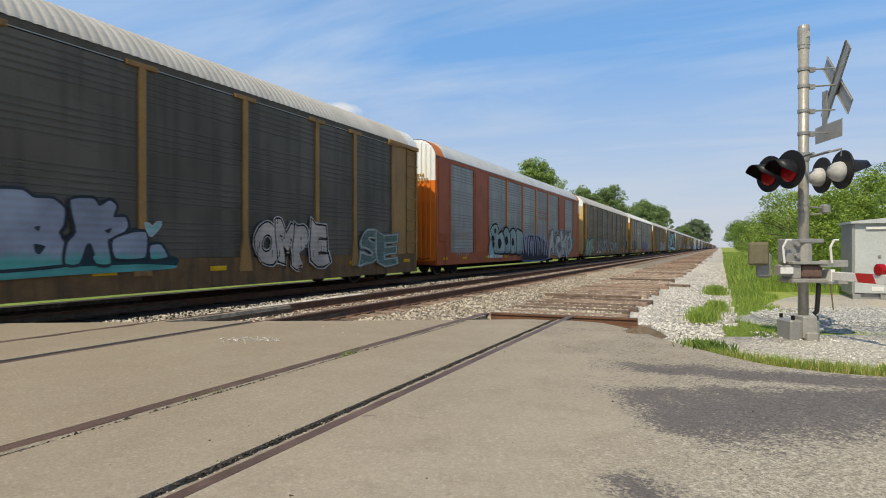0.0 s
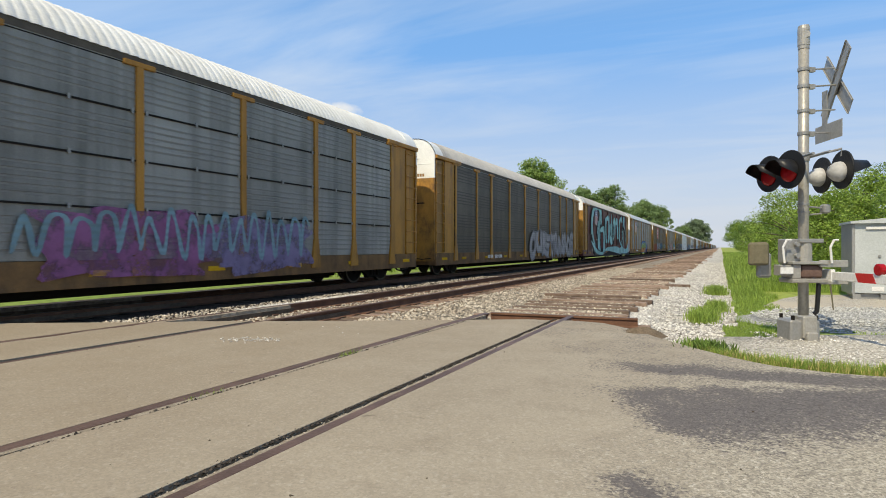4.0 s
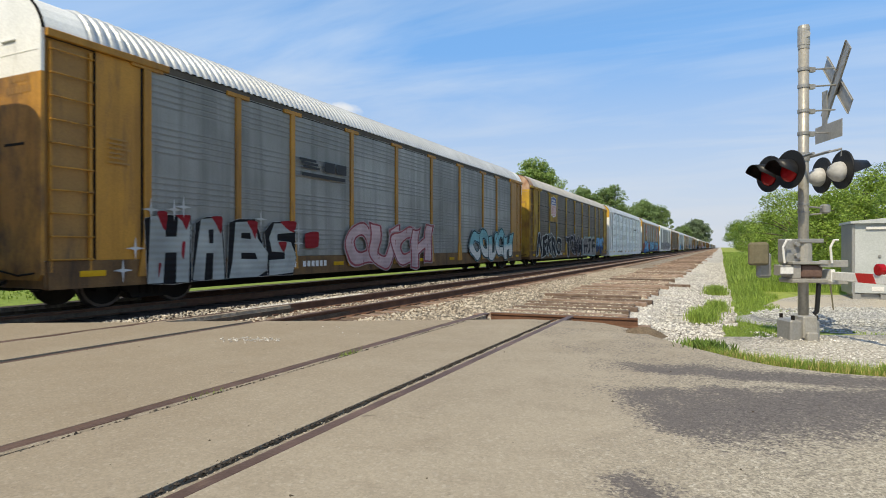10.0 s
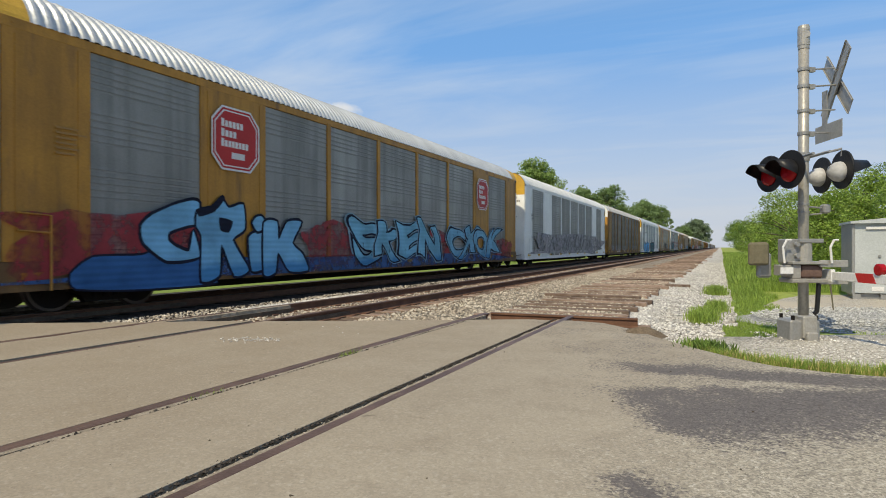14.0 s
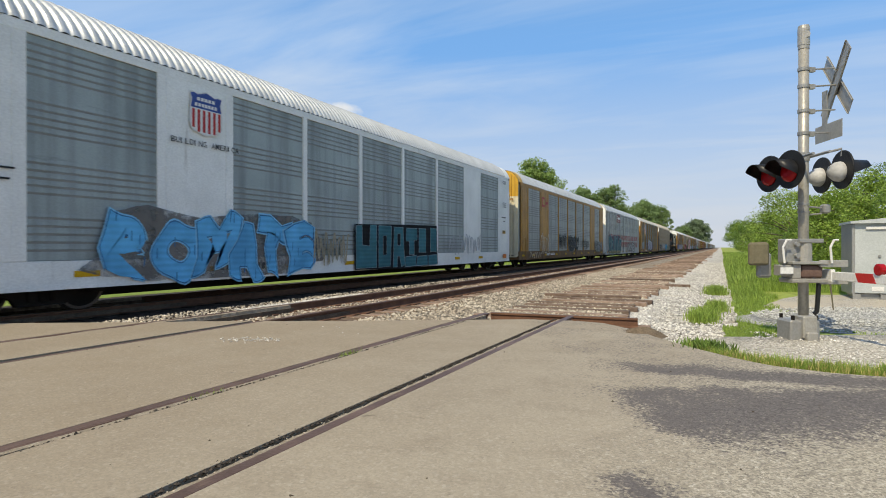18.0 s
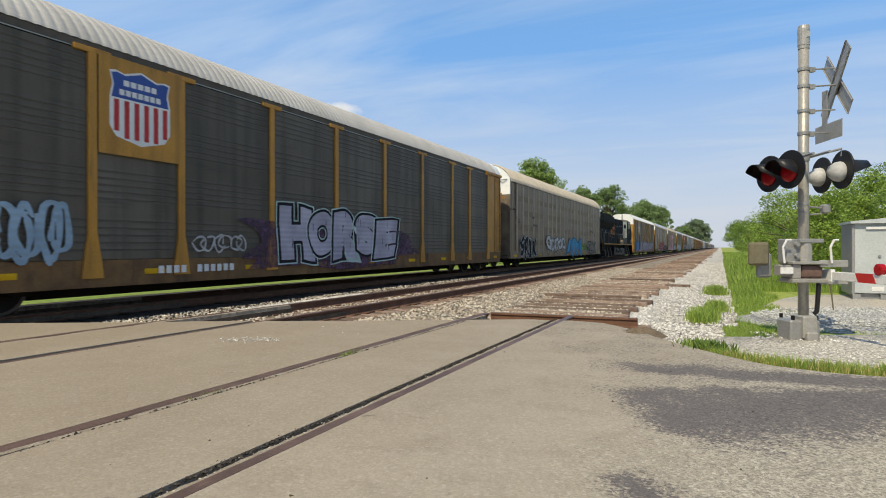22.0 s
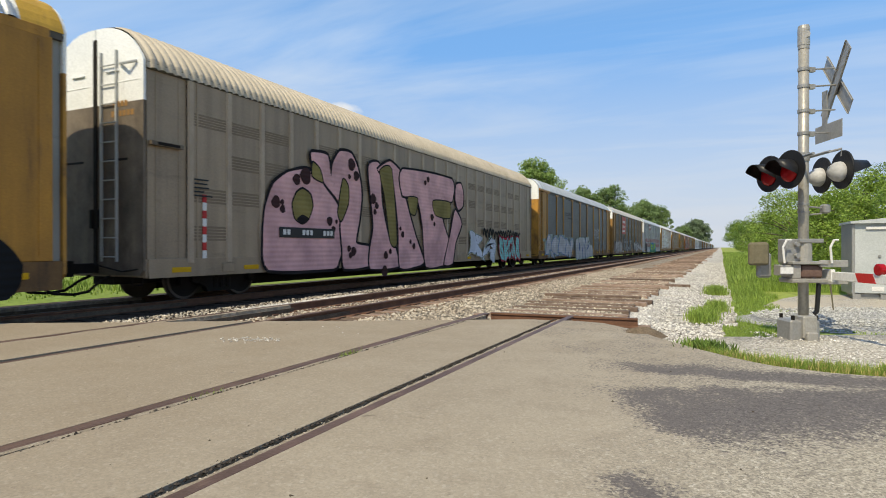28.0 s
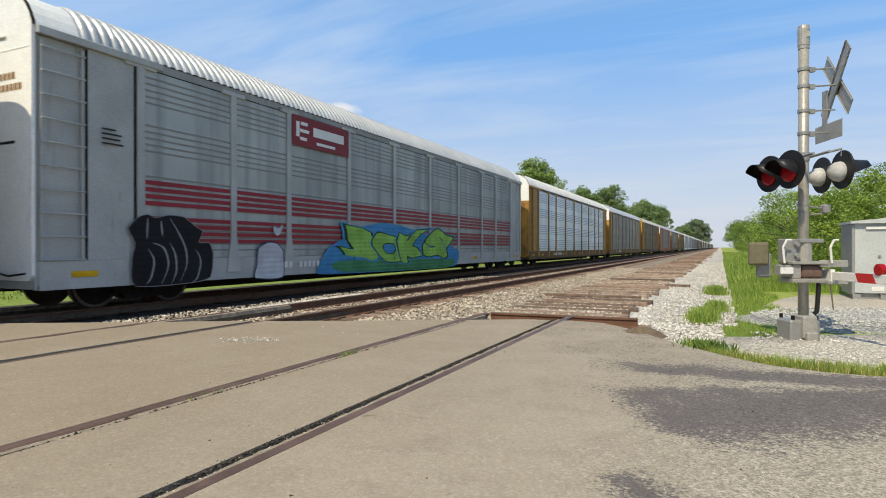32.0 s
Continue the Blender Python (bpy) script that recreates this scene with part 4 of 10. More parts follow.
    thing("dirt_mound", s.mesh("dirt_mound", M("brown_earth", (0.19, 0.145, 0.10), (0.12, 0.09, 0.062), rough=0.95, scale=8, fine=60, grain=0.35, bump=0.8), True), "small brown mound of dirt at the road's edge", "dirt mound")
    # a spread of grey stone beside the mast
    s = Shape()
    n, rings = 40, 7
    mid = RIGHT * 8.7 + AHEAD * 11.1
    for k in range(rings + 1):
        t = k / rings
        for i in range(n):
            a = 2 * math.pi * i / n
            r = (1 - t) * (1 + 0.14 * noise.noise((math.cos(a) * 2, math.sin(a) * 2, 7)))
            p = mid + RIGHT * (3.0 * r * math.cos(a)) + AHEAD * (1.9 * r * math.sin(a))
            s.v.append((p.x, p.y, -0.22 + 0.13 * (1 - (1 - t) ** 3.0) + 0.02 * noise.noise((r * 5 + a, a * 3, 2))))
    for k in range(rings):
        s.f += [(k * n + i, k * n + (i + 1) % n, (k + 1) * n + (i + 1) % n, (k + 1) * n + i) for i in range(n)]
    s.m = [0] * len(s.f)
    thing("stone_spread", s.mesh("stone_spread", gravel_grey, True), "low spread heap of grey crushed stone beside the signal", "stones")

    def heap(g):
        a, r = g.uniform(0, 6.283), math.sqrt(g.random()) * 0.92
        p = mid + RIGHT * (3.0 * r * math.cos(a)) + AHEAD * (1.9 * r * math.sin(a))
        return p.x, p.y
    stones("grey_stones", "loose grey stones on the heap", stone_grey, [(heap, -0.105, 4500), (heap, -0.12, 1500)], 0.024, rng)


build_ground()
build_road()
build_tracks()
build_stones()


# ---- the train ----
def arch(x):
    """Height of the rounded roof over the rails at x from the middle."""
    return 5.0 + 0.86 * max(0.0, 1 - abs(x / 1.5) ** 2.8) ** 0.9


def hood_arch(x):
    """The squarer, lower outline of the ends."""
    return 4.98 + 0.735 * max(0.0, 1 - abs(x / 1.5) ** 4.5) ** 0.8


ARCH_X = [1.5 * math.sin(math.pi / 2 * i / 9) for i in range(-9, 10)]


@functools.lru_cache(None)
def roof_mesh(mt, cap, high, low_end):
    """Ribbed arched roof; low_end: squarer, lower hoods at both ends, with a black seal where the main roof steps up."""
    s = Shape()
    ys = [(0.0, 0.0), (0.75 if low_end else 0.05, 0.0)]
    y = 0.80 if low_end else 0.08
    while y < (26.1 if low_end else 26.75):
        ys += [(y, 0.0), (y + 0.035, 0.75 * high), (y + 0.085, high), (y + 0.135, 0.75 * high), (y + 0.17, 0.0)]
        y += 0.207
    ys += [(26.28 if low_end else 26.97, 0.0), (27.0, 0.0)]
    n = len(ARCH_X)
    drop = 0.02 if mt is galv_roof else 0.0
    for y, up in ys:
        end = min(y, 27.0 - y)
        for x in ARCH_X:
            t = abs(x / 1.5)
            z = arch(x) - drop * (1 - t ** 4)
            if low_end and (y < 1.55 or end < 0.76):
                z = hood_arch(x) + 0.02 * (end > 0.76) * (1 - t ** 6)
            elif not low_end and t > 0.999:
                z = 4.87
            keep = 1.0 - max(0.0, t - 0.9) * 4
            s.v.append((x + x / 1.5 * up * keep, y, z + up * (1 - 0.5 * t) * keep))
    for i in range(len(ys) - 1):
        end = min(ys[i][0], 27.0 - ys[i + 1][0])
        for j in range(n - 1):
            s.f.append((i * n + j, i * n + j + 1, (i + 1) * n + j + 1, (i + 1) * n + j))
            s.m.append(1 if low_end and end < 0.7 else 0)
    if low_end:
        k, y = len(s.v), 1.52
        for yy, up in ((y, -0.03), (y, 0.012), (y + 0.035, 0.012), (y + 0.035, -0.03)):
            s.v += [(x * 1.004, yy, arch(x) - drop * (1 - abs(x / 1.5) ** 4) + up) for x in ARCH_X]
        for i in range(3):
            for j in range(n - 1):
                s.f.append((k + i * n + j, k + i * n + j + 1, k + (i + 1) * n + j + 1, k + (i + 1) * n + j))
                s.m.append(2)
    return s.mesh("roof", [mt, cap, steel_dark])


def leaf_outline(side, form, gap=0.012):
    """Half of the car's end, seen along the track."""
    xs = [x for x in ARCH_X if x >= 0]
    pts = [(gap, 0.62), (1.36, 0.62), (1.46, 0.72)] + [(min(x, 1.47), form(x) - 0.03) for x in reversed(xs)]
    pts[-1] = (gap, form(0) - 0.03)
    return [(side * x, z) for x, z in pts]


@functools.lru_cache(None)
def end_leaf(side, low, top, split, form):
    """One leaf of the end doors: lower and upper colour."""
    s = Shape()
    full = leaf_outline(side, form)
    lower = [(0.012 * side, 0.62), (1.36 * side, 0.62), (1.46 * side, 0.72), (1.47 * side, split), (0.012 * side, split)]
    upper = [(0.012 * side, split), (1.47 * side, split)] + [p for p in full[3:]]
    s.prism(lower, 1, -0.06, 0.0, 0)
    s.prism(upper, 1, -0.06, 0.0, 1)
    return fix(s.mesh("end_door", [low, top]))


@functools.lru_cache(None)
def end_bar(x0, x1, y0, y1, z0, z1, mt):
    return Shape().box(min(x0, x1), max(x0, x1), y0, y1, z0, z1, c=0.006).mesh("end_bar", mt)


def end_door(car, side, low, top, split, ribbed, at, turn, full, form):
    """A leaf with its ribs or rails, lock bar and lock."""
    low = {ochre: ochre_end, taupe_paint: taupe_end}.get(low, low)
    # Ochre tops take the copy that has sunlight in its colour.
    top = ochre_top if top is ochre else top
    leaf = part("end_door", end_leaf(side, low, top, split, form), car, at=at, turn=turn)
    if ribbed:
        for x in (0.16, 0.34, 0.52, 0.78, 1.0, 1.22):
            a, b = x * side, (x + 0.07) * side
            part("rib", end_bar(a, b, -0.12, -0.05, 0.7, split, low), leaf)
            part("rib", end_bar(a, b, -0.12, -0.05, split, round(form(x) - 0.15, 3), top), leaf)
    elif full:
        part("grab_bar", end_bar(0.35 * side, 0.75 * side, -0.10, -0.06, 4.86, 4.90, top), leaf)
        part("seam", end_bar(0.2 * side, 1.38 * side, -0.068, -0.055, 4.62, 4.65, top), leaf)
        part("slot", end_bar(0.4 * side, 1.0 * side, -0.066, -0.055, 3.0, 3.05, steel_dark), leaf)
    part("lock_bar", end_bar(0.0, 0.05 * side, -0.09, -0.05, 0.75, 5.6, steel_dark), leaf)
    if full:
        part("lock_box", end_bar(0.05 * side, 0.14 * side, -0.12, -0.06, 1.6, 2.0, steel_dark), leaf)
    return leaf


RIB_ROWS = (1.12, 1.26, 1.40, 1.54, 1.68, 2.10, 2.23, 2.36, 2.49, 2.62, 3.14, 3.27, 3.40, 3.53, 3.66, 4.12, 4.25, 4.38, 4.51, 4.64)


@functools.lru_cache(None)
def screen_mesh(width, mt, seams):
    """Side screen of horizontally ribbed sheet in four courses."""
    s = Shape()
    rows, flat = [(0.97, 0.0)], set()
    deep = 0.020 if mt is light_screen else 0.005
    joints = (1.95, 2.93, 3.91)
    # each course: rows of ribs, each above a darker groove, then a plain stretch
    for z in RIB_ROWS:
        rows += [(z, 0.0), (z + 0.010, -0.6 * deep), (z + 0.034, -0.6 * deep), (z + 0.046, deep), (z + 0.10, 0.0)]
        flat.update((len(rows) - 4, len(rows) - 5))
    rows.append((4.86, 0.0))
    n = 0
    for z, x in rows:
        s.v += [(x, 0, z), (x, width, z)]
        n += 1
    s.f = [(2 * i, 2 * i + 1, 2 * i + 3, 2 * i + 2) for i in range(n - 1)]
    s.m = [3 if i in flat else 0 for i in range(n - 1)]
    if seams:
        for j in joints:
            s.box(-0.01, 0.026, 0, width, j - 0.022, j + 0.014, 1)
            for k in range(3):
                y = width * (0.02 + 0.47 * k)
                s.box(-0.01, 0.04, y, y + 0.05, j - 0.05, j + 0.05, 2)
    # A dark strip draws the thin shade line at the screen's head.
    s.box(-0.05, 0.004, 0, width, 4.815, 4.838, 1)
    # Daylight through the gap above dark screens, drawn as a pale strip.
    if mt in (dark_screen, brown_screen):
        s.box(-0.05, 0.006, 0, width, 4.838, 4.858, 4)
    return s.mesh("screen", [mt, steel_dark, box_side, {light_screen: slit_light, dull_screen: slit_mid, teal_screen: slit_mid, blue_screen: slit_mid, dark_screen: slit_dark, brown_screen: slit_dark}.get(mt, mt), gap_daylight])


@functools.lru_cache(None)
def post_mesh(mt, cap):
    s = Shape().box(-0.03, 0.03, -0.085, 0.085, 0.93, 4.88, c=0.008)
    if cap:
        s.box(-0.03, 0.034, -0.36, 0.36, 4.80, 4.90, c=0.008)
        s.prism([(-0.21, 0.62), (0.21, 0.62), (0.19, 0.8), (0.085, 1.45), (-0.085, 1.45), (-0.19, 0.8)], 0, -0.03, 0.033)
    return s.mesh("post", mt)


@functools.lru_cache(None)
def panel_mesh(width, mt, z0, z1, thick=0.04):
    s = Shape().box(-thick, 0.0, 0, width, z0, z1, c=0.006)
    if width > 1.0:
        for y in (0.2, width - 0.24):
            s.box(-0.005, 0.012, y, y + 0.04, z0 + 0.1, z1 - 0.1)
    return s.mesh("side_panel", mt)


@functools.lru_cache(None)
def sill_mesh(mt, base):
    """Side sills, centre sill, cross bearers and deck of the flat wagon below."""
    s = Shape()
    for side in (1, -1):
        a, b = sorted((side * 1.40, side * 1.49))
        s.box(a, b, 0.05, 26.95, base, 0.96, c=0.01)
        a, b = sorted((side * 1.30, side * 1.50))
        s.box(a, b, 0.05, 26.95, base - 0.02, base + 0.05)
    s.box(-1.4, 1.4, 0.0, 27.0, 0.86, 0.95, 1)
    s.box(-0.33, 0.33, 4.0, 23.0, 0.20, 0.86, 1)
    s.box(-0.33, 0.33, 0.1, 26.9, 0.40, 0.86, 1)
    for i in range(9):
        y = 4.8 + i * 2.15
        s.prism([(-1.38, 0.86), (-0.3, 0.5), (0.3, 0.5), (1.38, 0.86)], 1, y, y + 0.12, 1)
    for y in (0.0, 26.75):
        s.box(-1.45, 1.45, y, y + 0.25, base, 0.95)
    return s.mesh("underframe", [mt, steel_dark])


@functools.lru_cache(None)
def core_mesh(mt, main):
    """Inner walls and the far side, with its posts."""
    s = Shape()
    s.box(-1.42, 1.40, 0.02, 26.98, 0.95, 4.98, 0)
    for i in range(10):
        y = (2.0, 4.5, 6.5, 9.35, 12.2, 15.05, 17.9, 20.75, 22.7, 25.1)[i]
        s.box(-1.5, -1.40, y - 0.09, y + 0.09, 0.95, 4.9, 1)
    s.box(-1.5, -1.40, 0.0, 1.9, 0.96, 4.9, 1)
    s.box(-1.5, -1.40, 25.2, 27.0, 0.96, 4.9, 1)
    # top rail under the roof's edge, the eave's shade in its colour
    for side in (1, -1):
        a, b = sorted((side * 1.39, side * 1.485))
        s.box(a, b, 0.0, 27.0, 4.86, 5.0, 2)
    return s.mesh("inner_wall", [mt, main, eave_pale if main in (white_paint, grey_paint) else eave_dark])


@functools.lru_cache(None)
def ladder_mesh(mt, rungs):
    s = Shape()
    for y in (0.08, 0.80):
        s.box(-0.02, 0.035, y - 0.025, y + 0.025, 0.75, 4.8)
    s.box(-0.02, 0.0, 0.08, 0.80, 0.76, 0.84)
    if rungs:
        for i in range(10):
            s.tube([(0.06, 0.06, 1.0 + 0.41 * i), (0.06, 0.84, 1.0 + 0.41 * i)], 0.016, 6)
    return s.mesh("ladder", mt)


@functools.lru_cache(None)
def rung_mesh(mt):
    return Shape().tube([(0.0, 0.06, 0), (0.06, 0.06, 0), (0.06, 0.84, 0), (0.0, 0.84, 0)], 0.016, 6).mesh("rung", mt)


def ladder(car, y, mt, full):
    ob = part("ladder", ladder_mesh(mt, not full), car, at=(1.455, y, 0))
    if full:
        for i in range(10):
            part("rung", rung_mesh(mt), ob, at=(0, 0, 0.98 + 0.41 * i))


@functools.lru_cache(None)
def cap_beam(mt, length):
    return Shape().box(0.0, 0.10, 0, length, 4.86, 5.0, c=0.012).mesh("eave_beam", mt)


@functools.lru_cache(None)
def truck_mesh():
    """Cast side frames with springs, bolster and brake gear."""
    s = Shape()
    for side in (1, -1):
        x = side * 1.0
        a, b = x - 0.07, x + 0.07
        s.prism([(-1.2, 0.34), (-1.2, 0.56), (-0.95, 0.62), (-0.35, 0.72), (0.35, 0.72), (0.95, 0.62), (1.2, 0.56), (1.2, 0.34), (1.02, 0.34), (0.8, 0.44),
                 (0.5, 0.28), (0.42, 0.16), (-0.42, 0.16), (-0.5, 0.28), (-0.8, 0.44), (-1.02, 0.34)], 0, a, b)
        for y in (-0.875, 0.875):
            s.lathe([(0, 0.11), (0.16, 0.11), (0.18, 0.07)], (x + side * 0.03, y, 0.485), (side, 0, 0), 12)
        for y in (-0.2, 0.0, 0.2):
            s.lathe([(0, 0.075), (0.24, 0.075)], (x + side * 0.05, y, 0.24), (0, 0, 1), 8)
    s.box(-1.15, 1.15, -0.2, 0.2, 0.48, 0.66)
    s.box(-0.6, 0.6, -0.5, -0.42, 0.3, 0.42)
    s.box(-0.6, 0.6, 0.42, 0.5, 0.3, 0.42)
    return s.mesh("truck", steel_dark)


@functools.lru_cache(None)
def wheelset_mesh(r=0.485):
    s = Shape()
    s.lathe([(-0.95, 0.07), (0.95, 0.07)], (0, 0, 0), (1, 0, 0), 10, 0)
    for side in (1, -1):
        s.lathe([(0.68, r + 0.026), (0.71, r + 0.026), (0.72, r), (0.81, r - 0.004)], (0, 0, 0), (side, 0, 0), 28, 1)
        s.lathe([(0.812, r - 0.06), (0.79, r - 0.08), (0.78, 0.16), (0.85, 0.13), (0.87, 0.08)], (0, 0, 0), (side, 0, 0), 28, 0)
        for k in range(3):
            a = k * 2.094
            s.box(side * 0.79 - 0.012, side * 0.79 + 0.012, 0.24 * math.cos(a) - 0.04, 0.24 * math.cos(a) + 0.04, 0.24 * math.sin(a) - 0.04, 0.24 * math.sin(a) + 0.04, 0)
    return s.mesh("wheelset", [steel_dark, tread])


@functools.lru_cache(None)
def coupler_mesh():
    s = Shape()
    s.box(-0.09, 0.09, -0.86, 0.2, 0.66, 0.86, c=0.01)
    s.prism([(-0.2, -0.88), (0.1, -0.9), (0.2, -0.78), (0.12, -0.62), (-0.16, -0.62)], 2, 0.6, 0.92)
    for x, k in ((0.35, 1), (-0.3, -1)):
        s.tube([(x, 0.1, 0.62), (x, -0.2, 0.5), (x + 0.05 * k, -0.5, 0.30), (x + 0.1 * k, -0.84, 0.26)], 0.03, 7)
    s.tube([(1.3, -0.05, 0.75), (0.9, -0.12, 0.7), (0.2, -0.3, 0.86)], 0.018, 6)
    s.tube([(1.32, 0.06, 0.8), (1.32, 0.02, 0.42), (1.02, 0.02, 0.42), (1.02, 0.06, 0.8)], 0.016, 6)
    return s.mesh("coupler", steel_dark)


@functools.lru_cache(None)
def reflector_mesh(w):
    return Shape().box(0, 0.012, 0, w, 0, 0.11, c=0.003).mesh("reflector", paint((0.62, 0.36, 0.02)))


def flat_mesh(name, shapes, mats):
    """Painted shapes on the car's side: each a list of (y, z) with a slot and a small height of its own."""
    s = Shape()
    for i, (pts, m, lift) in enumerate(shapes):
        s.add([(lift, y, z) for y, z in pts], [tuple(range(len(pts)))], m)
    return s.mesh(name, mats)


@functools.lru_cache(None)
def glyph(ch, fat):
    """Triangles of one character of the built-in font, with its strokes fattened."""
    cu = bpy.data.curves.new("glyph", "FONT")
    cu.body, cu.offset, cu.resolution_u = ch, fat, 7
    ob = bpy.data.objects.new("glyph", cu)
    me = bpy.data.meshes.new_from_object(ob)
    bm = bmesh.new()
    bm.from_mesh(me)
    bmesh.ops.subdivide_edges(bm, edges=[e for e in bm.edges if e.calc_length() > 0.12], cuts=2, use_grid_fill=True)
    bmesh.ops.triangulate(bm, faces=bm.faces)
    bm.to_mesh(me)
    bm.free()
    vs = [(v.co.x, v.co.y) for v in me.vertices]
    fs = [tuple(p.vertices) for p in me.polygons]
    bpy.data.objects.remove(ob)
    bpy.data.meshes.remove(me)
    bpy.data.curves.remove(cu)
    return vs, fs


FRONT = 1.537
LAYERS = {}


def layer(car):
    """Each coat of paint on a wagon lies a little above the one before."""
    LAYERS[car.name] = LAYERS.get(car.name, 0) + 1
    return FRONT + 0.0006 * LAYERS[car.name]


def graffiti(car, text, y0, y1, z0, z1, fill, line, back=None, fat=0.035, edge=0.035, seed=1, rise=0.0, wild=0.06, label="", halo=None, low=None, level=1.2, solid=None):
    """Sprayed letters with an outline, each a part, over an optional cloud of colour."""
    rng = random.Random(seed * 101 + len(text))
    if back:
        haze_blob(car, y0 - 0.25, y1 + 0.25, z0 - 0.05, z1 + 0.12, back, seed, "sprayed cloud behind the letters")
    if solid:
        s = Shape()
        blob(s, y0 - 0.5, y1 + 0.9, z0 - 0.1, z1 + 0.22, 0, 0.0, rng)
        part("graffiti", s.mesh("graffiti", paint(solid)), car, at=(layer(car), 0, 0), label="solid sprayed ground behind the letters")
    n = len(text)
    cell = (y1 - y0) / n
    for i, ch in enumerate(text):
        vs, _ = glyph(ch, fat)
        if not vs:
            continue
        ax, bx = min(v[0] for v in vs), max(v[0] for v in vs)
        az, bz = min(v[1] for v in vs), max(v[1] for v in vs)
        w, h = cell * rng.uniform(1.02, 1.24), (z1 - z0) * rng.uniform(0.82, 1.0)
        oy, oz = y0 + cell * i - 0.06 * cell, z0 + (z1 - z0 - h) * rng.random() + rise * (i / max(n - 1, 1) - 0.5)
        lean, p1, p2, swell = rng.uniform(-0.15, 0.28), rng.uniform(0, 6), rng.uniform(0, 6), rng.uniform(-1.6, 1.6)

        def bend(x, z, lift):
            tx, tz = (x - ax) / (bx - ax + 1e-6), (z - az) / (bz - az + 1e-6)
            tx = 0.5 + (tx - 0.5) * (1 + 0.22 * swell * (tz - 0.5))
            tx += 1.5 * wild * math.sin(3.1 * tz + p1) + 0.5 * wild * math.sin(8.0 * tz + p2) + lean * (tz - 0.5) * 0.6
            tz += 1.5 * wild * math.sin(3.7 * tx + p2) + 0.5 * wild * math.sin(9.0 * tx + p1)
            return (lift, oy + tx * w, oz + tz * h)

        where, letter = layer(car), None
        for name, f, lift, mt in (("graffiti_letter", fat, 0.0004, paint(fill, low, level)), ("outline", fat + edge, 0.0002, paint(line)),
                                  ("halo", fat + edge + 0.022, 0.0, paint(halo or tuple(min(0.6, 0.5 * a + 0.12) for a in fill)))):
            vs2, fs2 = glyph(ch, round(f, 4))
            s = Shape()
            s.add([bend(x, z, lift) for x, z in vs2], fs2, 0)
            if letter:
                part(name, s.mesh(name, mt), letter)
            else:
                letter = part(name, s.mesh(name, mt), car, at=(where, 0, 0), label=label or "sprayed graffiti letter")
        s = Shape()
        # sprayed strokes of shade and light inside the letter
        for k in range(4):
            vx, vz = vs[rng.randrange(len(vs))]
            a = bend(vx, vz, 0.0007)
            l, t = 0.12 * h, 0.012
            s.add([(a[0], a[1] - t, a[2] - l), (a[0], a[1] + t, a[2] - l), (a[0], a[1] + t * 2, a[2] + l * 0.4), (a[0], a[1], a[2] + l * 0.4)], [(0, 1, 2, 3)], 0)
        part("shading", s.mesh("shading", paint(line)), letter)["kind"] = "stuff"


def blob(s, y0, y1, z0, z1, m, lift, rng, n=44):
    cy, cz = (y0 + y1) / 2, (z0 + z1) / 2
    ph = [rng.uniform(0, 6.28) for _ in range(4)]
    pts = []
    for i in range(n):
        a = 2 * math.pi * i / n
        k = 1 + 0.10 * math.sin(5 * a + ph[0]) + 0.07 * math.sin(9 * a + ph[1]) + 0.05 * math.sin(14 * a + ph[2])
        c, d = math.cos(a), math.sin(a)
        e = 0.55
        pts.append((lift, cy + k * (y1 - y0) / 2 * math.copysign(abs(c) ** e, c), max(0.5, cz + k * (z1 - z0) / 2 * math.copysign(abs(d) ** e, d))))
    s.add(pts + [(lift, cy, cz)], [(i, (i + 1) % n, n) for i in range(n)], m)


def brush(car, strokes, fill, line, edge=0.07, shade=(0.0, 0.0), taper=True, label=""):
    """Painted strokes (points, half width) with a dark rim; taper: they run out to points, else they end round."""
    for pts, half in strokes:
        s = Shape()
        fine = []
        n = len(pts)
        for i in range(n - 1):
            p0, p1, p2, p3 = (Vector(pts[max(0, min(n - 1, i + d))]) for d in (-1, 0, 1, 2))
            for k in range(8):
                t = k / 8
                fine.append(0.5 * ((2 * p1) + (p2 - p0) * t + (2 * p0 - 5 * p1 + 4 * p2 - p3) * t * t + (3 * p1 - p0 - 3 * p2 + p3) * t ** 3))
        fine.append(Vector(pts[-1]))
        m = len(fine)
        for coat, extra, off in ((0, edge, shade), (1, 0.0, (0, 0))):
            left, right = [], []
            for i, p in enumerate(fine):
                d = (fine[min(i + 1, m - 1)] - fine[max(i - 1, 0)]).normalized()
                u = i / (m - 1)
                w = half * (min(1.0, 0.06 + 2.6 * u, 0.06 + 2.6 * (1 - u)) if taper else 1.0) + extra
                q = Vector((-d.y, d.x)) * w
                e = p + Vector(off) + d * ((extra if i == m - 1 else -extra if i == 0 else 0))
                left.append((0.0003 * coat, e.x + q.x, e.y + q.y))
                right.append((0.0003 * coat, e.x - q.x, e.y - q.y))
            s.add(left + right, [(i, i + 1, m + i + 1, m + i) for i in range(m - 1)], coat)
            if not taper:
                for c, w in ((fine[0], half + extra), (fine[-1], half + extra)):
                    ring = [(0.0003 * coat + 0.0001, c.x + w * math.cos(a), c.y + w * math.sin(a)) for a in [6.2832 * k / 18 for k in range(18)]]
                    s.add(ring, [tuple(range(18))], coat)
        part("graffiti_stroke", s.mesh("graffiti_stroke", [paint(line), paint(fill)]), car, at=(layer(car), 0, 0), label=label or "sprayed graffiti stroke")


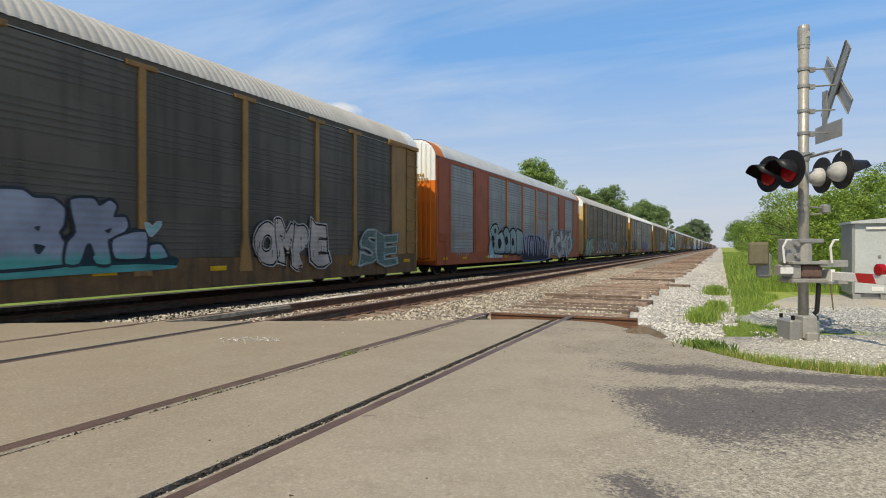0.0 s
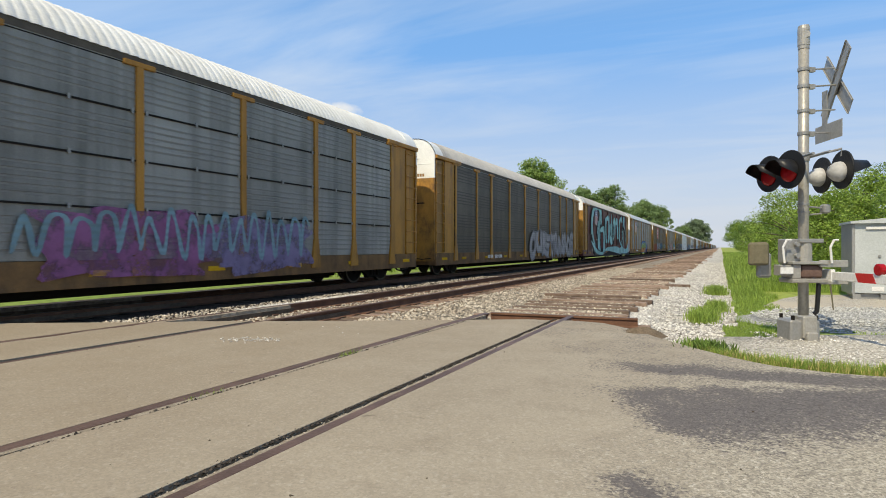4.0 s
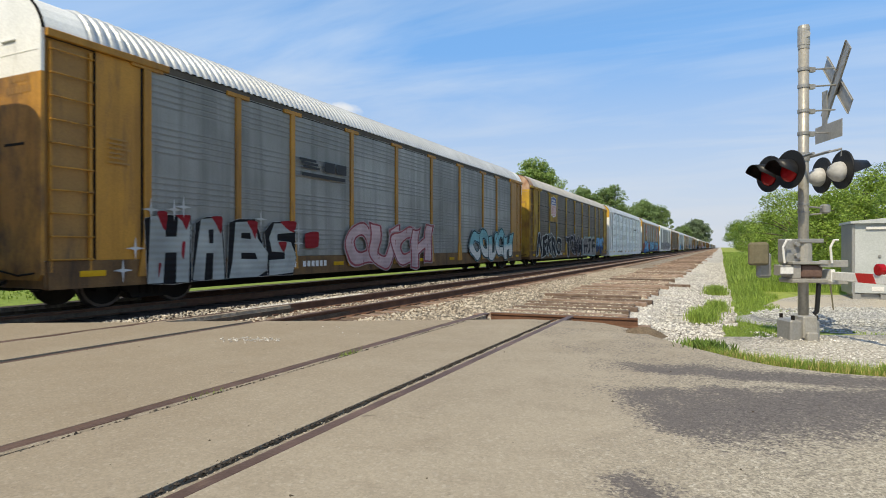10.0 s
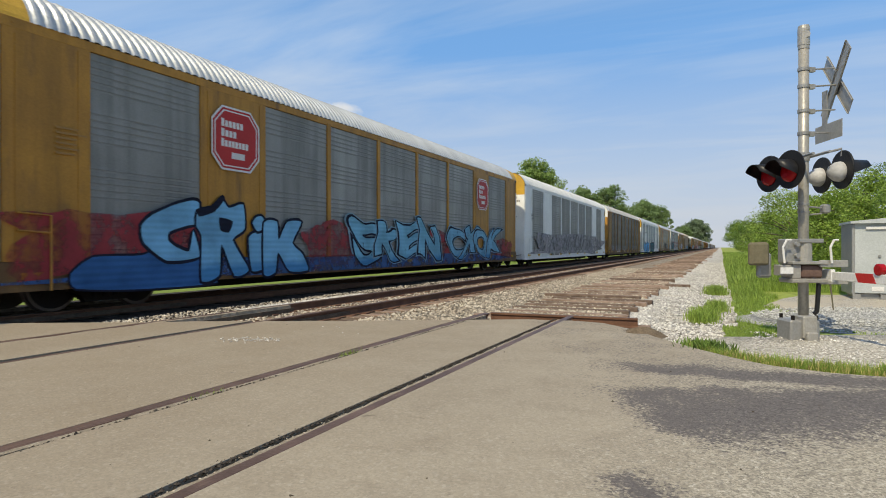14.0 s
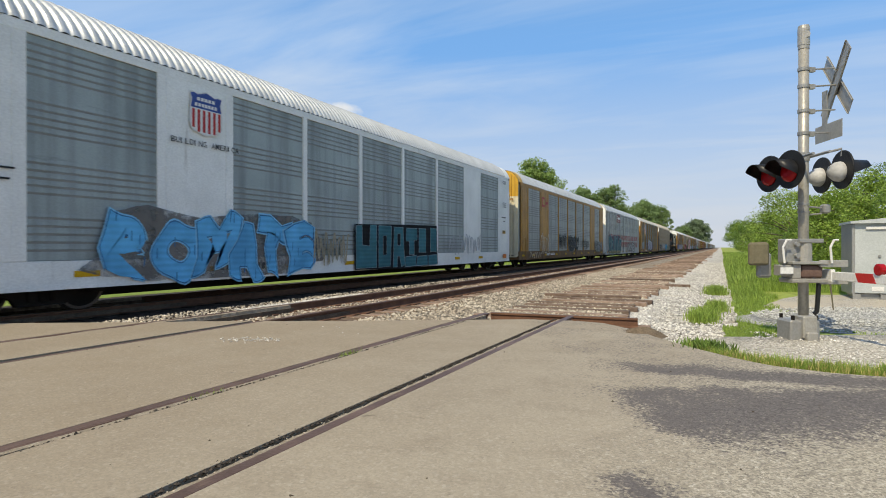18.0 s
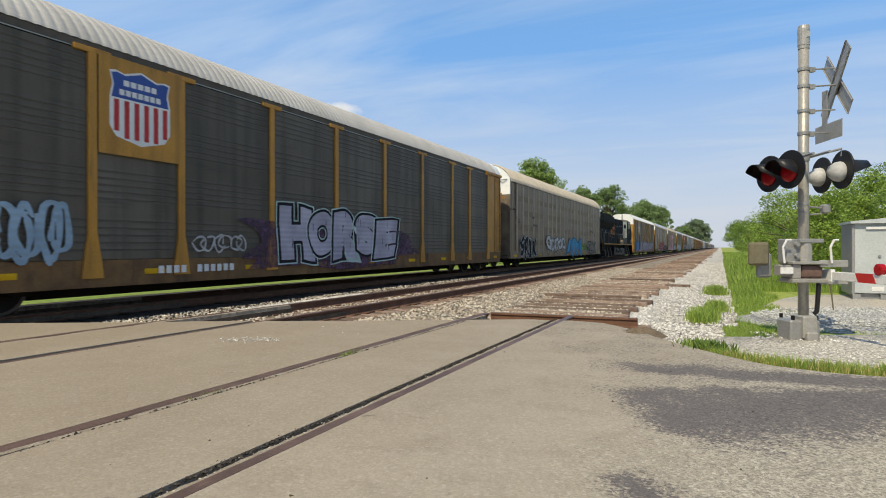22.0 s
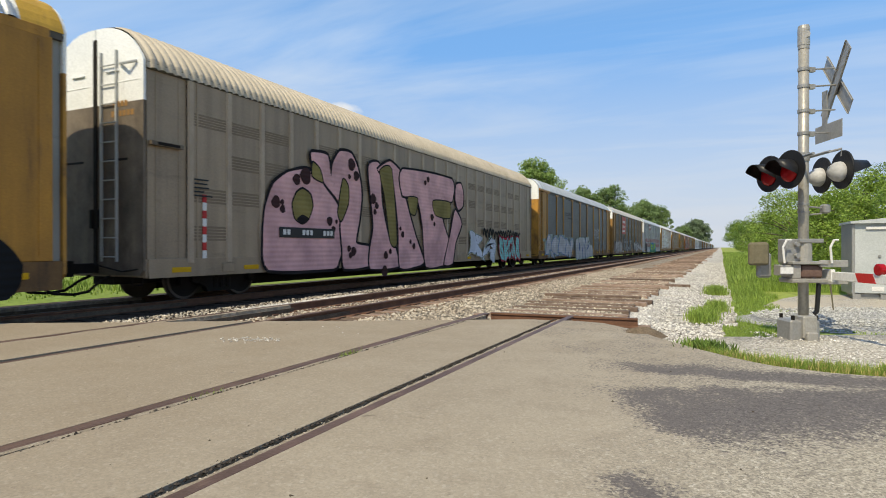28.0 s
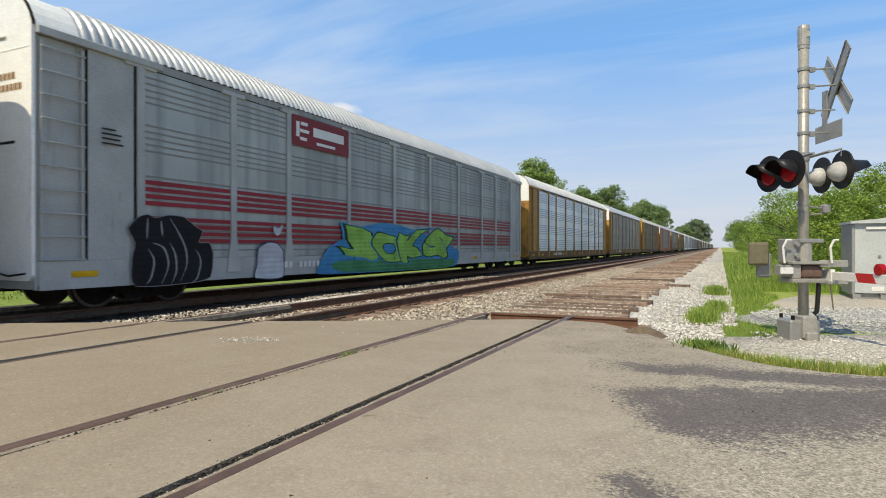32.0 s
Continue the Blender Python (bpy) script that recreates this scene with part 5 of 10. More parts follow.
def spot(y, z, r):
    """Outline of a small uneven round spot."""
    return [(y + r * (1 + 0.15 * math.sin(3 * a + y)) * math.cos(a), z + r * math.sin(a)) for a in [0.6283 * k for k in range(10)]]


def blot(car, pts, fill, line=None, edge=0.05, soft=True, low=None, level=1.2, label=""):
    """One painted shape with a rim; soft: its corners are rounded by the spray can."""
    pts = [Vector(p) for p in pts]
    n = len(pts)
    ring = pts
    if soft:
        ring = []
        for i in range(n):
            p0, p1, p2, p3 = (pts[(i + d) % n] for d in (-1, 0, 1, 2))
            for k in range(5):
                t = k / 5
                curve = 0.5 * ((2 * p1) + (p2 - p0) * t + (2 * p0 - 5 * p1 + 4 * p2 - p3) * t * t + (3 * p1 - p0 - 3 * p2 + p3) * t ** 3)
                ring.append(curve.lerp(p1.lerp(p2, t), 0.45))
    m = len(ring)
    s = Shape()
    s.add([(0.0003, p.x, p.y) for p in ring], [tuple(range(m))], 0)
    letter = part("graffiti_letter", s.mesh("graffiti_letter", paint(fill, low, level)), car, at=(layer(car), 0, 0), label=label)
    if line:
        s = Shape()
        outer, inner = [], []
        for i, p in enumerate(ring):
            d = (ring[(i + 1) % m] - ring[i - 1]).normalized()
            q = Vector((-d.y, d.x)) * edge * (1 + 0.35 * noise.noise((p.x * 1.3, p.y * 1.3, 1)))
            outer.append((0.0, p.x + q.x, p.y + q.y))
            inner.append((0.0, p.x - q.x, p.y - q.y))
        s.add(outer + inner, [(i, (i + 1) % m, m + (i + 1) % m, m + i) for i in range(m)], 0)
        part("rim", s.mesh("rim", paint(line)), letter)


def haze_blob(car, y0, y1, z0, z1, rgb, seed, label):
    s = Shape()
    rng = random.Random(seed)
    blob(s, y0, y1, z0, z1, 0, 0.0, rng)
    part("graffiti", s.mesh("graffiti", spray_haze(rgb)), car, at=(layer(car), 0, 0), label=label)


def scribble(car, y0, y1, z0, z1, rgb, seed, strokes=9, width=0.035, label="", loops=False):
    """Loose sprayed strokes that form no readable word."""
    rng = random.Random(seed)
    s = Shape()
    cell = (y1 - y0) / strokes
    paths = []
    if loops:
        for k in range(strokes):
            cy = y0 + cell * (k + 0.5) + rng.uniform(-0.3, 0.3) * cell
            a0, turn = rng.uniform(0, 6.28), rng.choice((-1, 1))
            paths.append([Vector((cy + cell * rng.uniform(0.5, 0.95) * math.cos(a0 + turn * 1.25 * i), (z0 + z1) / 2 + (z1 - z0) * rng.uniform(0.25, 0.55) * math.sin(a0 + turn * 1.25 * i)))
                          for i in range(6)])
    else:
        # cursive writing: up and down strokes that lean and loop, lifted now and then
        line = []
        for k in range(strokes):
            y = y0 + cell * k
            top, low = z1 - (z1 - z0) * rng.uniform(0, 0.3), z0 + (z1 - z0) * rng.uniform(0, 0.25)
            line += [Vector((y + cell * rng.uniform(-0.15, 0.15), low)), Vector((y + cell * rng.uniform(0.2, 0.5), top)), Vector((y + cell * rng.uniform(0.55, 0.95), top - (z1 - z0) * rng.uniform(0.0, 0.25)))]
            if rng.random() < 0.28:
                paths.append(line + [Vector((y + cell, low))])
                line = []
        if len(line) > 2:
            paths.append(line)
    for k, ctrl in enumerate(paths):
        pts = []
        n = len(ctrl)
        for i in range(n - 1):
            p0, p1, p2, p3 = (ctrl[max(0, min(n - 1, i + d))] for d in (-1, 0, 1, 2))
            for q in range(6):
                t = q / 6
                pts.append(0.5 * ((2 * p1) + (p2 - p0) * t + (2 * p0 - 5 * p1 + 4 * p2 - p3) * t * t + (3 * p1 - p0 - 3 * p2 + p3) * t ** 3))
        m = len(pts)
        lift = 0.0003 * (k % 3)
        side_a, side_b = [], []
        for i, p in enumerate(pts):
            d = pts[min(i + 1, m - 1)] - pts[max(i - 1, 0)]
            w = width * (0.6 + 0.5 * abs(math.sin(0.35 * i + k))) * (0.5 if i in (0, m - 1) else 1)
            q = Vector((-d.y, d.x)).normalized() * w if d.length > 1e-6 else Vector((w, 0))
            side_a.append((lift + 0.00002 * i, p.x - q.x, p.y - q.y))
            side_b.append((lift + 0.00002 * i, p.x + q.x, p.y + q.y))
        s.add(side_a + side_b, [(i, i + 1, m + i + 1, m + i) for i in range(m - 1)], 0)
    tagged(part("graffiti", s.mesh("graffiti", paint(rgb)), car, at=(layer(car), 0, 0), label=label or "thin sprayed scribble"), kind="stuff")


def shield(car, yc, zc, h=1.42):
    """Heraldic shield: blue chief with white bars, red and white pales."""
    w = h * 0.46
    out = [(-1, 0.86), (-0.8, 0.9), (-0.55, 0.84), (0, 1.0), (0.55, 0.84), (0.8, 0.9), (1, 0.86), (0.92, 0.55), (1, 0.2), (1, -0.55), (0.8, -0.82), (0.3, -0.93), (0, -1), (-0.3, -0.93),
           (-0.8, -0.82), (-1, -0.55), (-1, 0.2), (-0.92, 0.55)]
    at = lambda pts, k=1.0: [(y * w * k, z * h / 2 * k) for y, z in pts]
    root = part("emblem", flat_mesh("emblem", [(at(out, 1.06), 0, 0.0)], [sign_white]), car, at=(layer(car), yc, zc), label="blue, red and white shield emblem")
    part("chief", flat_mesh("chief", [(at([(-1, 0.2), (-0.92, 0.55)] + out[:7] + [(0.92, 0.55), (1, 0.2)]), 0, 0.0)], [sign_blue]), root, at=(0.0003, 0, 0))
    for i in range(6):
        y = -0.92 + i * 0.34
        low = -0.72 if i in (0, 5) else -0.9
        part("red_pale", flat_mesh("red_pale", [(at([(y, low), (y + 0.17, low), (y + 0.17, 0.15), (y, 0.15)]), 0, 0.0)], [sign_red]), root, at=(0.0003, 0, 0))
    for z, k, n in ((0.64, 0.60, 5), (0.37, 0.74, 7)):
        for i in range(n):
            y = -k + 2 * k * i / n
            part("lettering_bar", flat_mesh("lettering_bar", [(at([(y, z - 0.08), (y + 1.55 * k / n, z - 0.08), (y + 1.55 * k / n, z + 0.08), (y, z + 0.08)]), 0, 0.0)], [sign_white]), root, at=(0.0005, 0, 0))


def bars(car, y0, z0, rows, mt, label, plate=None):
    """Lettering as plain bars: (start, length, height) by row from the top; plate: (y0, y1, z0, z1, material) behind them."""
    shapes, mats = [], [mt]
    if plate:
        a, b, c, d, pm = plate
        mats.append(pm)
        shapes.append(([(a, c), (b, c), (b, d), (a, d)], 1, 0.0))
    for dy, dz, l, h in rows:
        shapes.append(([(y0 + dy, z0 + dz), (y0 + dy + l, z0 + dz), (y0 + dy + l, z0 + dz + h), (y0 + dy, z0 + dz + h)], 0, 0.0015))
    ob = part("sign" if plate else "lettering", flat_mesh("sign", shapes, mats), car, at=(layer(car), 0, 0), label=label)
    tagged(ob, label, kind="stuff")


def words(car, text, y0, y1, z0, z1, mt, label):
    s = Shape()
    n = len(text)
    cell = (y1 - y0) / n
    for i, ch in enumerate(text):
        vs, fs = glyph(ch, 0.01)
        if not vs:
            continue
        ax, bx = min(v[0] for v in vs), max(v[0] for v in vs)
        w = cell * (0.82 if ch != "I" else 0.25)
        s.add([(0.0, y0 + cell * i + (x - ax) / (bx - ax) * w, z0 + z / 0.73 * (z1 - z0)) for x, z in vs], fs)
    tagged(part("lettering", s.mesh("lettering", mt), car, at=(layer(car), 0, 0), label=label), label, kind="stuff")


def rail_panel(car, y0, y1):
    """Red panel with three rows of pale lettering bars."""
    w, z = y1 - y0, 2.82
    rows = []
    for k, (zz, n, l) in enumerate(((1.28, 8, 0.86), (0.75, 7, 0.62), (0.2, 7, 0.68))):
        cell = w * l / n
        rows += [(0.1 * w + cell * i, zz, cell * 0.78, 0.30 if i == 0 else 0.23) for i in range(n)]
    bars(car, y0, z, rows, sign_white, "red panel with three rows of white lettering", (y0, y1, z, 4.80, sign_red))


def octagon(car, yc, zc, w, h):
    def ring(k):
        return [(yc + k * w / 2 * a, zc + k * h / 2 * b) for a, b in ((-1, -0.55), (-0.6, -1), (0.6, -1), (1, -0.55), (1, 0.55), (0.6, 1), (-0.6, 1), (-1, 0.55))]
    root = part("emblem", flat_mesh("emblem", [(ring(1.0), 0, 0.0), (ring(0.94), 1, 0.001), (ring(0.88), 0, 0.002), (ring(0.84), 1, 0.003)], [sign_white, sign_red]), car, at=(layer(car), 0, 0),
                label="red octagonal emblem with white rim and bars")
    for dz, a, b, n in ((0.45, -0.62, 0.30, 6), (0.14, -0.62, 0.02, 4), (-0.17, -0.62, 0.52, 8), (-0.52, -0.2, 0.5, 1)):
        for i in range(n):
            y0, y1 = a + (b - a) * i / n, a + (b - a) * (i + 0.78) / n
            z1 = dz + (0.15 if i == 0 and n > 1 else 0.10)
            part("lettering_bar", flat_mesh("lettering_bar", [([(yc + y * w / 2, zc + z * h / 2) for y, z in ((y0, dz - 0.10), (y1, dz - 0.10), (y1, z1), (y0, z1))], 0, 0.0)], [sign_white]), root, at=(0.0036, 0, 0))


def art_teal(c):
    """Huge pale blue wild-style letters with black shadows."""
    teal, ink, red = (0.33, 0.62, 0.62), (0.012, 0.014, 0.018), (0.125, 0.036, 0.03)
    blot(c, [(4.01, 4.82), (3.55, 4.62), (3.11, 4.06), (2.9, 3.37), (2.87, 2.47), (3.02, 2.19), (3.37, 2.44), (3.28, 3.03), (3.37, 3.84), (3.73, 4.45)], ink, (0.30, 0.26, 0.22), 0.02, label="black graffiti shadow")
    blot(c, [(3.37, 2.53), (4.01, 2.21), (5.04, 1.69), (5.62, 1.26), (5.26, 1.17), (4.21, 1.42), (3.28, 1.74), (2.97, 1.89), (3.16, 2.16)], ink, (0.30, 0.26, 0.22), 0.02, label="black graffiti shadow")
    blot(c, [(2.9, 1.69), (3.82, 1.17), (4.82, 0.73), (5.26, 0.51), (9.07, 0.43), (11.27, 0.71), (13.99, 0.93), (20.26, 0.64), (26.82, 0.59), (26.82, 0.34), (7.82, 0.34), (4.82, 0.44)], ink, (0.30, 0.26, 0.22), 0.02, label="black graffiti shadow")
    blot(c, [(6.08, 3.52), (7.11, 4.07), (8.58, 4.84), (8.62, 3.45), (7.97, 3.11), (9.58, 3.37), (10.19, 1.16), (9.24, 0.76), (7.82, 0.72), (6.45, 1.01), (5.91, 2.1)], ink, (0.30, 0.26, 0.22), 0.02, label="black graffiti shadow")
    blot(c, [(4.51, 4.54), (5.26, 4.8), (6.71, 4.82), (6.71, 4.5), (5.48, 4.58), (4.82, 4.31), (4.45, 3.88)], ink, (0.30, 0.26, 0.22), 0.02, label="black graffiti shadow")
    blot(c, [(9.5, 3.75), (10.1, 4.1), (10.2, 2.6), (10.6, 1.6), (10.1, 1.3), (9.7, 2.0)], ink, (0.30, 0.26, 0.22), 0.02, label="black graffiti shadow")
    blot(c, [(13.2, 3.6), (13.9, 3.4), (13.8, 1.5), (13.1, 1.5)], ink, None, label="black graffiti shadow")
    blot(c, [(15.2, 3.6), (15.8, 3.4), (15.9, 1.5), (15.2, 1.5)], ink, None, label="black graffiti shadow")
    blot(c, [(18.0, 3.7), (18.7, 3.5), (19.0, 1.6), (18.2, 1.5)], ink, None, label="black graffiti shadow")
    blot(c, [(4.11, 4.78), (4.82, 4.84), (6.2, 4.84), (7.11, 4.84), (7.82, 4.84), (8.27, 4.77), (8.36, 3.64), (7.88, 3.27), (7.7, 3.73), (7.47, 4.38), (6.97, 4.66), (6.2, 4.74), (5.26, 4.69), (4.61, 4.46), (4.21, 3.99), (4.01, 3.4), (4.01, 2.84), (4.25, 2.3), (4.72, 1.82), (5.32, 1.35), (4.51, 1.53), (3.82, 2.07), (3.37, 2.44), (3.16, 2.29), (3.16, 3.02), (3.28, 3.69), (3.55, 4.35)], teal, ink, 0.03, label="pale blue graffiti letter")
    blot(c, [(3.19, 1.77), (3.82, 1.72), (4.61, 1.46), (5.72, 1.09), (6.97, 0.84), (9.07, 0.74), (11.27, 1.16), (13.99, 1.27), (18.08, 1.28), (22.78, 0.69), (20.26, 0.44), (16.18, 0.66), (13.49, 0.78), (11.27, 0.86), (9.76, 0.69), (9.07, 0.47), (6.71, 0.52), (5.26, 0.72), (4.01, 1.31)], teal, ink, 0.03, label="pale blue graffiti letter")
    blot(c, [(6.71, 3.77), (6.32, 3.39), (6.15, 2.59), (6.32, 2.28), (6.45, 1.17), (7.39, 0.91), (7.11, 1.83), (6.84, 2.31), (6.76, 3.12)], teal, ink, 0.03, label="pale blue graffiti letter")
    blot(c, [(7.03, 4.77), (7.25, 4.01), (7.53, 3.03), (7.62, 2.36), (7.53, 1.5), (7.88, 0.82), (7.25, 1.08), (7.11, 2.16), (7.19, 3.0), (6.97, 3.8)], teal, ink, 0.03, label="pale blue graffiti letter")
    blot(c, [(7.59, 2.95), (8.58, 3.22), (9.76, 3.24), (10.04, 1.93), (10.3, 0.97), (9.24, 0.7), (9.07, 1.16), (9.34, 1.9), (9.24, 2.64), (8.43, 2.67), (7.67, 2.7)], teal, ink, 0.03, label="pale blue graffiti letter")
    blot(c, [(10.3, 4.06), (10.88, 4.24), (11.9, 4.48), (12.47, 4.34), (12.65, 4.84), (12.92, 3.1), (12.78, 2.02), (12.11, 1.58), (11.77, 1.78), (12.2, 2.84), (12.11, 3.88), (11.27, 3.89), (10.99, 3.35), (11.07, 2.16), (11.48, 1.77), (10.88, 1.56), (10.57, 1.94), (10.41, 3.11)], teal, ink, 0.03, label="pale blue graffiti letter")
    blot(c, [(13.25, 3.78), (13.59, 3.38), (13.4, 2.48), (14.09, 2.29), (13.89, 3.4), (14.14, 4.84), (14.51, 3.68), (14.4, 2.53), (14.77, 1.62), (13.74, 1.49), (12.92, 2.02)], teal, ink, 0.03, label="pale blue graffiti letter")
    blot(c, [(14.93, 3.72), (15.49, 4.25), (16.18, 4.45), (16.67, 4.01), (16.54, 2.64), (16.18, 2.25), (15.95, 3.57), (15.54, 3.78), (15.21, 3.28), (15.43, 2.1), (14.88, 1.97)], teal, ink, 0.03, label="pale blue graffiti letter")
    blot(c, [(16.67, 3.88), (17.42, 4.47), (18.08, 4.28), (18.78, 2.21), (17.82, 2.18), (17.62, 3.72), (16.98, 3.54)], teal, ink, 0.03, label="pale blue graffiti letter")
    blot(c, [(19.35, 4.27), (21.22, 4.84), (21.56, 4.05), (20.58, 4.25), (19.88, 3.63), (20.03, 1.98), (21.9, 1.38), (20.42, 1.42), (19.28, 2.23)], teal, ink, 0.03, label="pale blue graffiti letter")
    blot(c, [(7.94, 2.46), (8.91, 2.61), (9.0, 1.25), (8.43, 1.08), (8.0, 1.34)], red, ink, 0.02, label="red eye of the letter")
    blot(c, [(11.27, 3.38), (12.03, 3.56), (11.94, 2.09), (11.48, 1.97), (11.19, 2.77)], red, ink, 0.02, label="red eye of the letter")
    blot(c, [(22.47, 4.84), (22.15, 4.54), (22.09, 4.2), (22.11, 3.66), (22.47, 3.16), (23.25, 2.83), (23.9, 2.53), (24.06, 2.24), (23.75, 2.03), (23.71, 1.72), (24.06, 1.65), (24.46, 1.79), (24.54, 2.21), (23.98, 3.1), (23.12, 3.45), (22.6, 3.7), (22.47, 4.4), (22.66, 4.84)], ink, (0.30, 0.26, 0.22), 0.02, label="black graffiti shadow")
    blot(c, [(21.56, 3.14), (21.1, 2.92), (21.05, 2.76), (21.35, 2.78), (21.67, 2.64), (21.72, 2.28), (22.06, 2.25), (22.17, 1.77), (22.6, 1.18), (22.45, 2.73), (22.37, 3.16), (22.06, 3.87), (21.67, 3.78)], ink, (0.30, 0.26, 0.22), 0.02, label="black graffiti shadow")
    blot(c, [(22.41, 4.83), (23.39, 4.81), (23.25, 4.01), (23.53, 3.58), (24.06, 3.23), (24.46, 2.84), (24.54, 2.34), (24.37, 1.88), (24.14, 1.86), (24.17, 2.12), (24.33, 2.32), (24.29, 2.82), (23.9, 3.15), (23.25, 3.47), (22.72, 3.61), (22.47, 3.96), (22.45, 4.39)], teal, ink, 0.03, label="pale blue graffiti letter")
    blot(c, [(21.98, 3.96), (22.11, 3.34), (22.41, 3.0), (22.53, 2.74), (22.6, 1.18), (22.53, 0.79), (22.35, 1.29), (22.17, 1.72), (22.09, 2.36), (22.06, 3.11)], teal, ink, 0.03, label="pale blue graffiti letter")
    blot(c, [(21.4, 3.17), (21.72, 3.2), (22.02, 2.89), (22.11, 2.47), (22.0, 2.23), (21.35, 1.97), (21.0, 1.75), (20.77, 1.37), (20.63, 1.28), (20.5, 1.56), (20.91, 1.91), (21.45, 2.15), (21.89, 2.45), (21.86, 2.82), (21.61, 3.02), (21.47, 3.0)], teal, ink, 0.03, label="pale blue graffiti letter")
    blot(c, [(20.16, 1.27), (20.63, 1.13), (21.05, 1.46), (21.67, 1.37), (22.47, 1.12), (23.39, 1.03), (24.62, 1.02), (25.51, 1.17), (26.3, 1.72), (26.55, 1.68), (26.51, 0.7), (25.51, 0.49), (23.39, 0.46), (21.05, 0.52), (20.16, 0.62)], teal, ink, 0.03, label="pale blue graffiti letter")
    shield(c, 5.5, 3.98, 1.4)
    bars(c, 3.73, 0.72, [(0, 0, 0.05, 0.5), (-0.22, 0.22, 0.5, 0.05)], paint((0.7, 0.62, 0.5)), "sprayed star glint")
    bars(c, 5.79, 1.69, [(0, 0, 0.05, 0.5), (-0.22, 0.22, 0.5, 0.05)], paint((0.7, 0.62, 0.5)), "sprayed star glint")
    bars(c, 22.88, 2.65, [(0, 0, 0.05, 0.5), (-0.22, 0.22, 0.5, 0.05)], paint((0.7, 0.62, 0.5)), "sprayed star glint")
    bars(c, 24.1, 1.33, [(0, 0, 0.05, 0.5), (-0.22, 0.22, 0.5, 0.05)], paint((0.7, 0.62, 0.5)), "sprayed star glint")


def art_green(c):
    """Green and orange letters with dark joints over a blue cloud."""
    fill, seam, sky = (0.30, 0.46, 0.13), (0.055, 0.012, 0.016), (0.02, 0.12, 0.42)
    blot(c, [(11.94, 1.81), (13.18, 2.09), (13.61, 2.03), (14.07, 2.15), (14.48, 2.02), (14.74, 2.12), (15.25, 2.05), (15.81, 2.14), (16.28, 2.0), (16.85, 2.1), (17.32, 1.81), (17.99, 1.77), (18.53, 1.45), (19.01, 1.1), (19.28, 0.67), (19.22, 0.45), (17.32, 0.44), (15.14, 0.44), (13.18, 0.47), (11.94, 0.46)], sky, (0.02, 0.02, 0.03), 0.03, label="blue sprayed ground behind the letters")
    blot(c, [(11.82, 0.51), (12.01, 1.35), (12.34, 1.73), (12.71, 1.66), (12.78, 1.27), (12.63, 0.92), (12.71, 0.49)], fill, (0.40, 0.50, 0.56), 0.05, low=(0.60, 0.25, 0.06), level=1.1, label="green and orange graffiti letter")
    blot(c, [(12.78, 0.52), (12.94, 1.54), (13.18, 1.82), (13.35, 1.92), (13.52, 1.89), (13.57, 1.37), (13.65, 1.13), (13.63, 0.5)], fill, (0.40, 0.50, 0.56), 0.05, low=(0.60, 0.25, 0.06), level=1.1, label="green and orange graffiti letter")
    blot(c, [(13.56, 1.84), (14.07, 1.92), (14.22, 1.93), (13.98, 1.7), (14.48, 1.59), (14.71, 1.49), (14.75, 1.28), (14.58, 0.82), (14.48, 0.48), (13.7, 0.49), (13.56, 1.18)], fill, (0.40, 0.50, 0.56), 0.05, low=(0.60, 0.25, 0.06), level=1.1, label="green and orange graffiti letter")
    blot(c, [(14.71, 1.49), (14.96, 1.48), (15.14, 1.18), (15.28, 0.74), (15.52, 0.51), (14.46, 0.46), (14.58, 0.87), (14.74, 1.18)], fill, (0.40, 0.50, 0.56), 0.05, low=(0.60, 0.25, 0.06), level=1.1, label="green and orange graffiti letter")
    blot(c, [(14.58, 1.64), (14.67, 1.82), (14.82, 1.89), (14.99, 1.82), (15.06, 1.65), (14.99, 1.49), (14.82, 1.41), (14.66, 1.49)], fill, (0.40, 0.50, 0.56), 0.05, low=(0.60, 0.25, 0.06), level=1.1, label="green and orange graffiti letter")
    blot(c, [(14.96, 2.14), (15.31, 1.89), (15.74, 1.77), (16.28, 1.88), (16.21, 1.65), (16.0, 1.41), (15.31, 1.18), (15.62, 1.12), (16.14, 0.94), (16.42, 0.56), (15.14, 0.5), (15.31, 0.85), (15.08, 1.29), (15.31, 1.51), (15.14, 1.61)], fill, (0.40, 0.50, 0.56), 0.05, low=(0.60, 0.25, 0.06), level=1.1, label="green and orange graffiti letter")
    blot(c, [(16.28, 1.91), (16.85, 1.85), (17.16, 1.61), (17.35, 1.17), (17.56, 0.92), (17.41, 0.54), (17.13, 0.49), (17.0, 1.17), (16.78, 1.48), (16.63, 1.18), (16.67, 0.5), (16.28, 0.47), (16.21, 1.06), (16.07, 1.29), (16.42, 1.65)], fill, (0.40, 0.50, 0.56), 0.05, low=(0.60, 0.25, 0.06), level=1.1, label="green and orange graffiti letter")
    blot(c, [(17.48, 1.24), (18.07, 1.37), (18.06, 0.97), (17.56, 0.92)], fill, (0.40, 0.50, 0.56), 0.05, low=(0.60, 0.25, 0.06), level=1.1, label="green and orange graffiti letter")
    blot(c, [(13.18, 1.53), (13.33, 1.6), (13.36, 1.32), (13.14, 1.36)], seam, None, label="dark joint between letters")
    blot(c, [(13.39, 0.9), (13.54, 0.85), (13.61, 0.5), (13.43, 0.49)], seam, None, label="dark joint between letters")
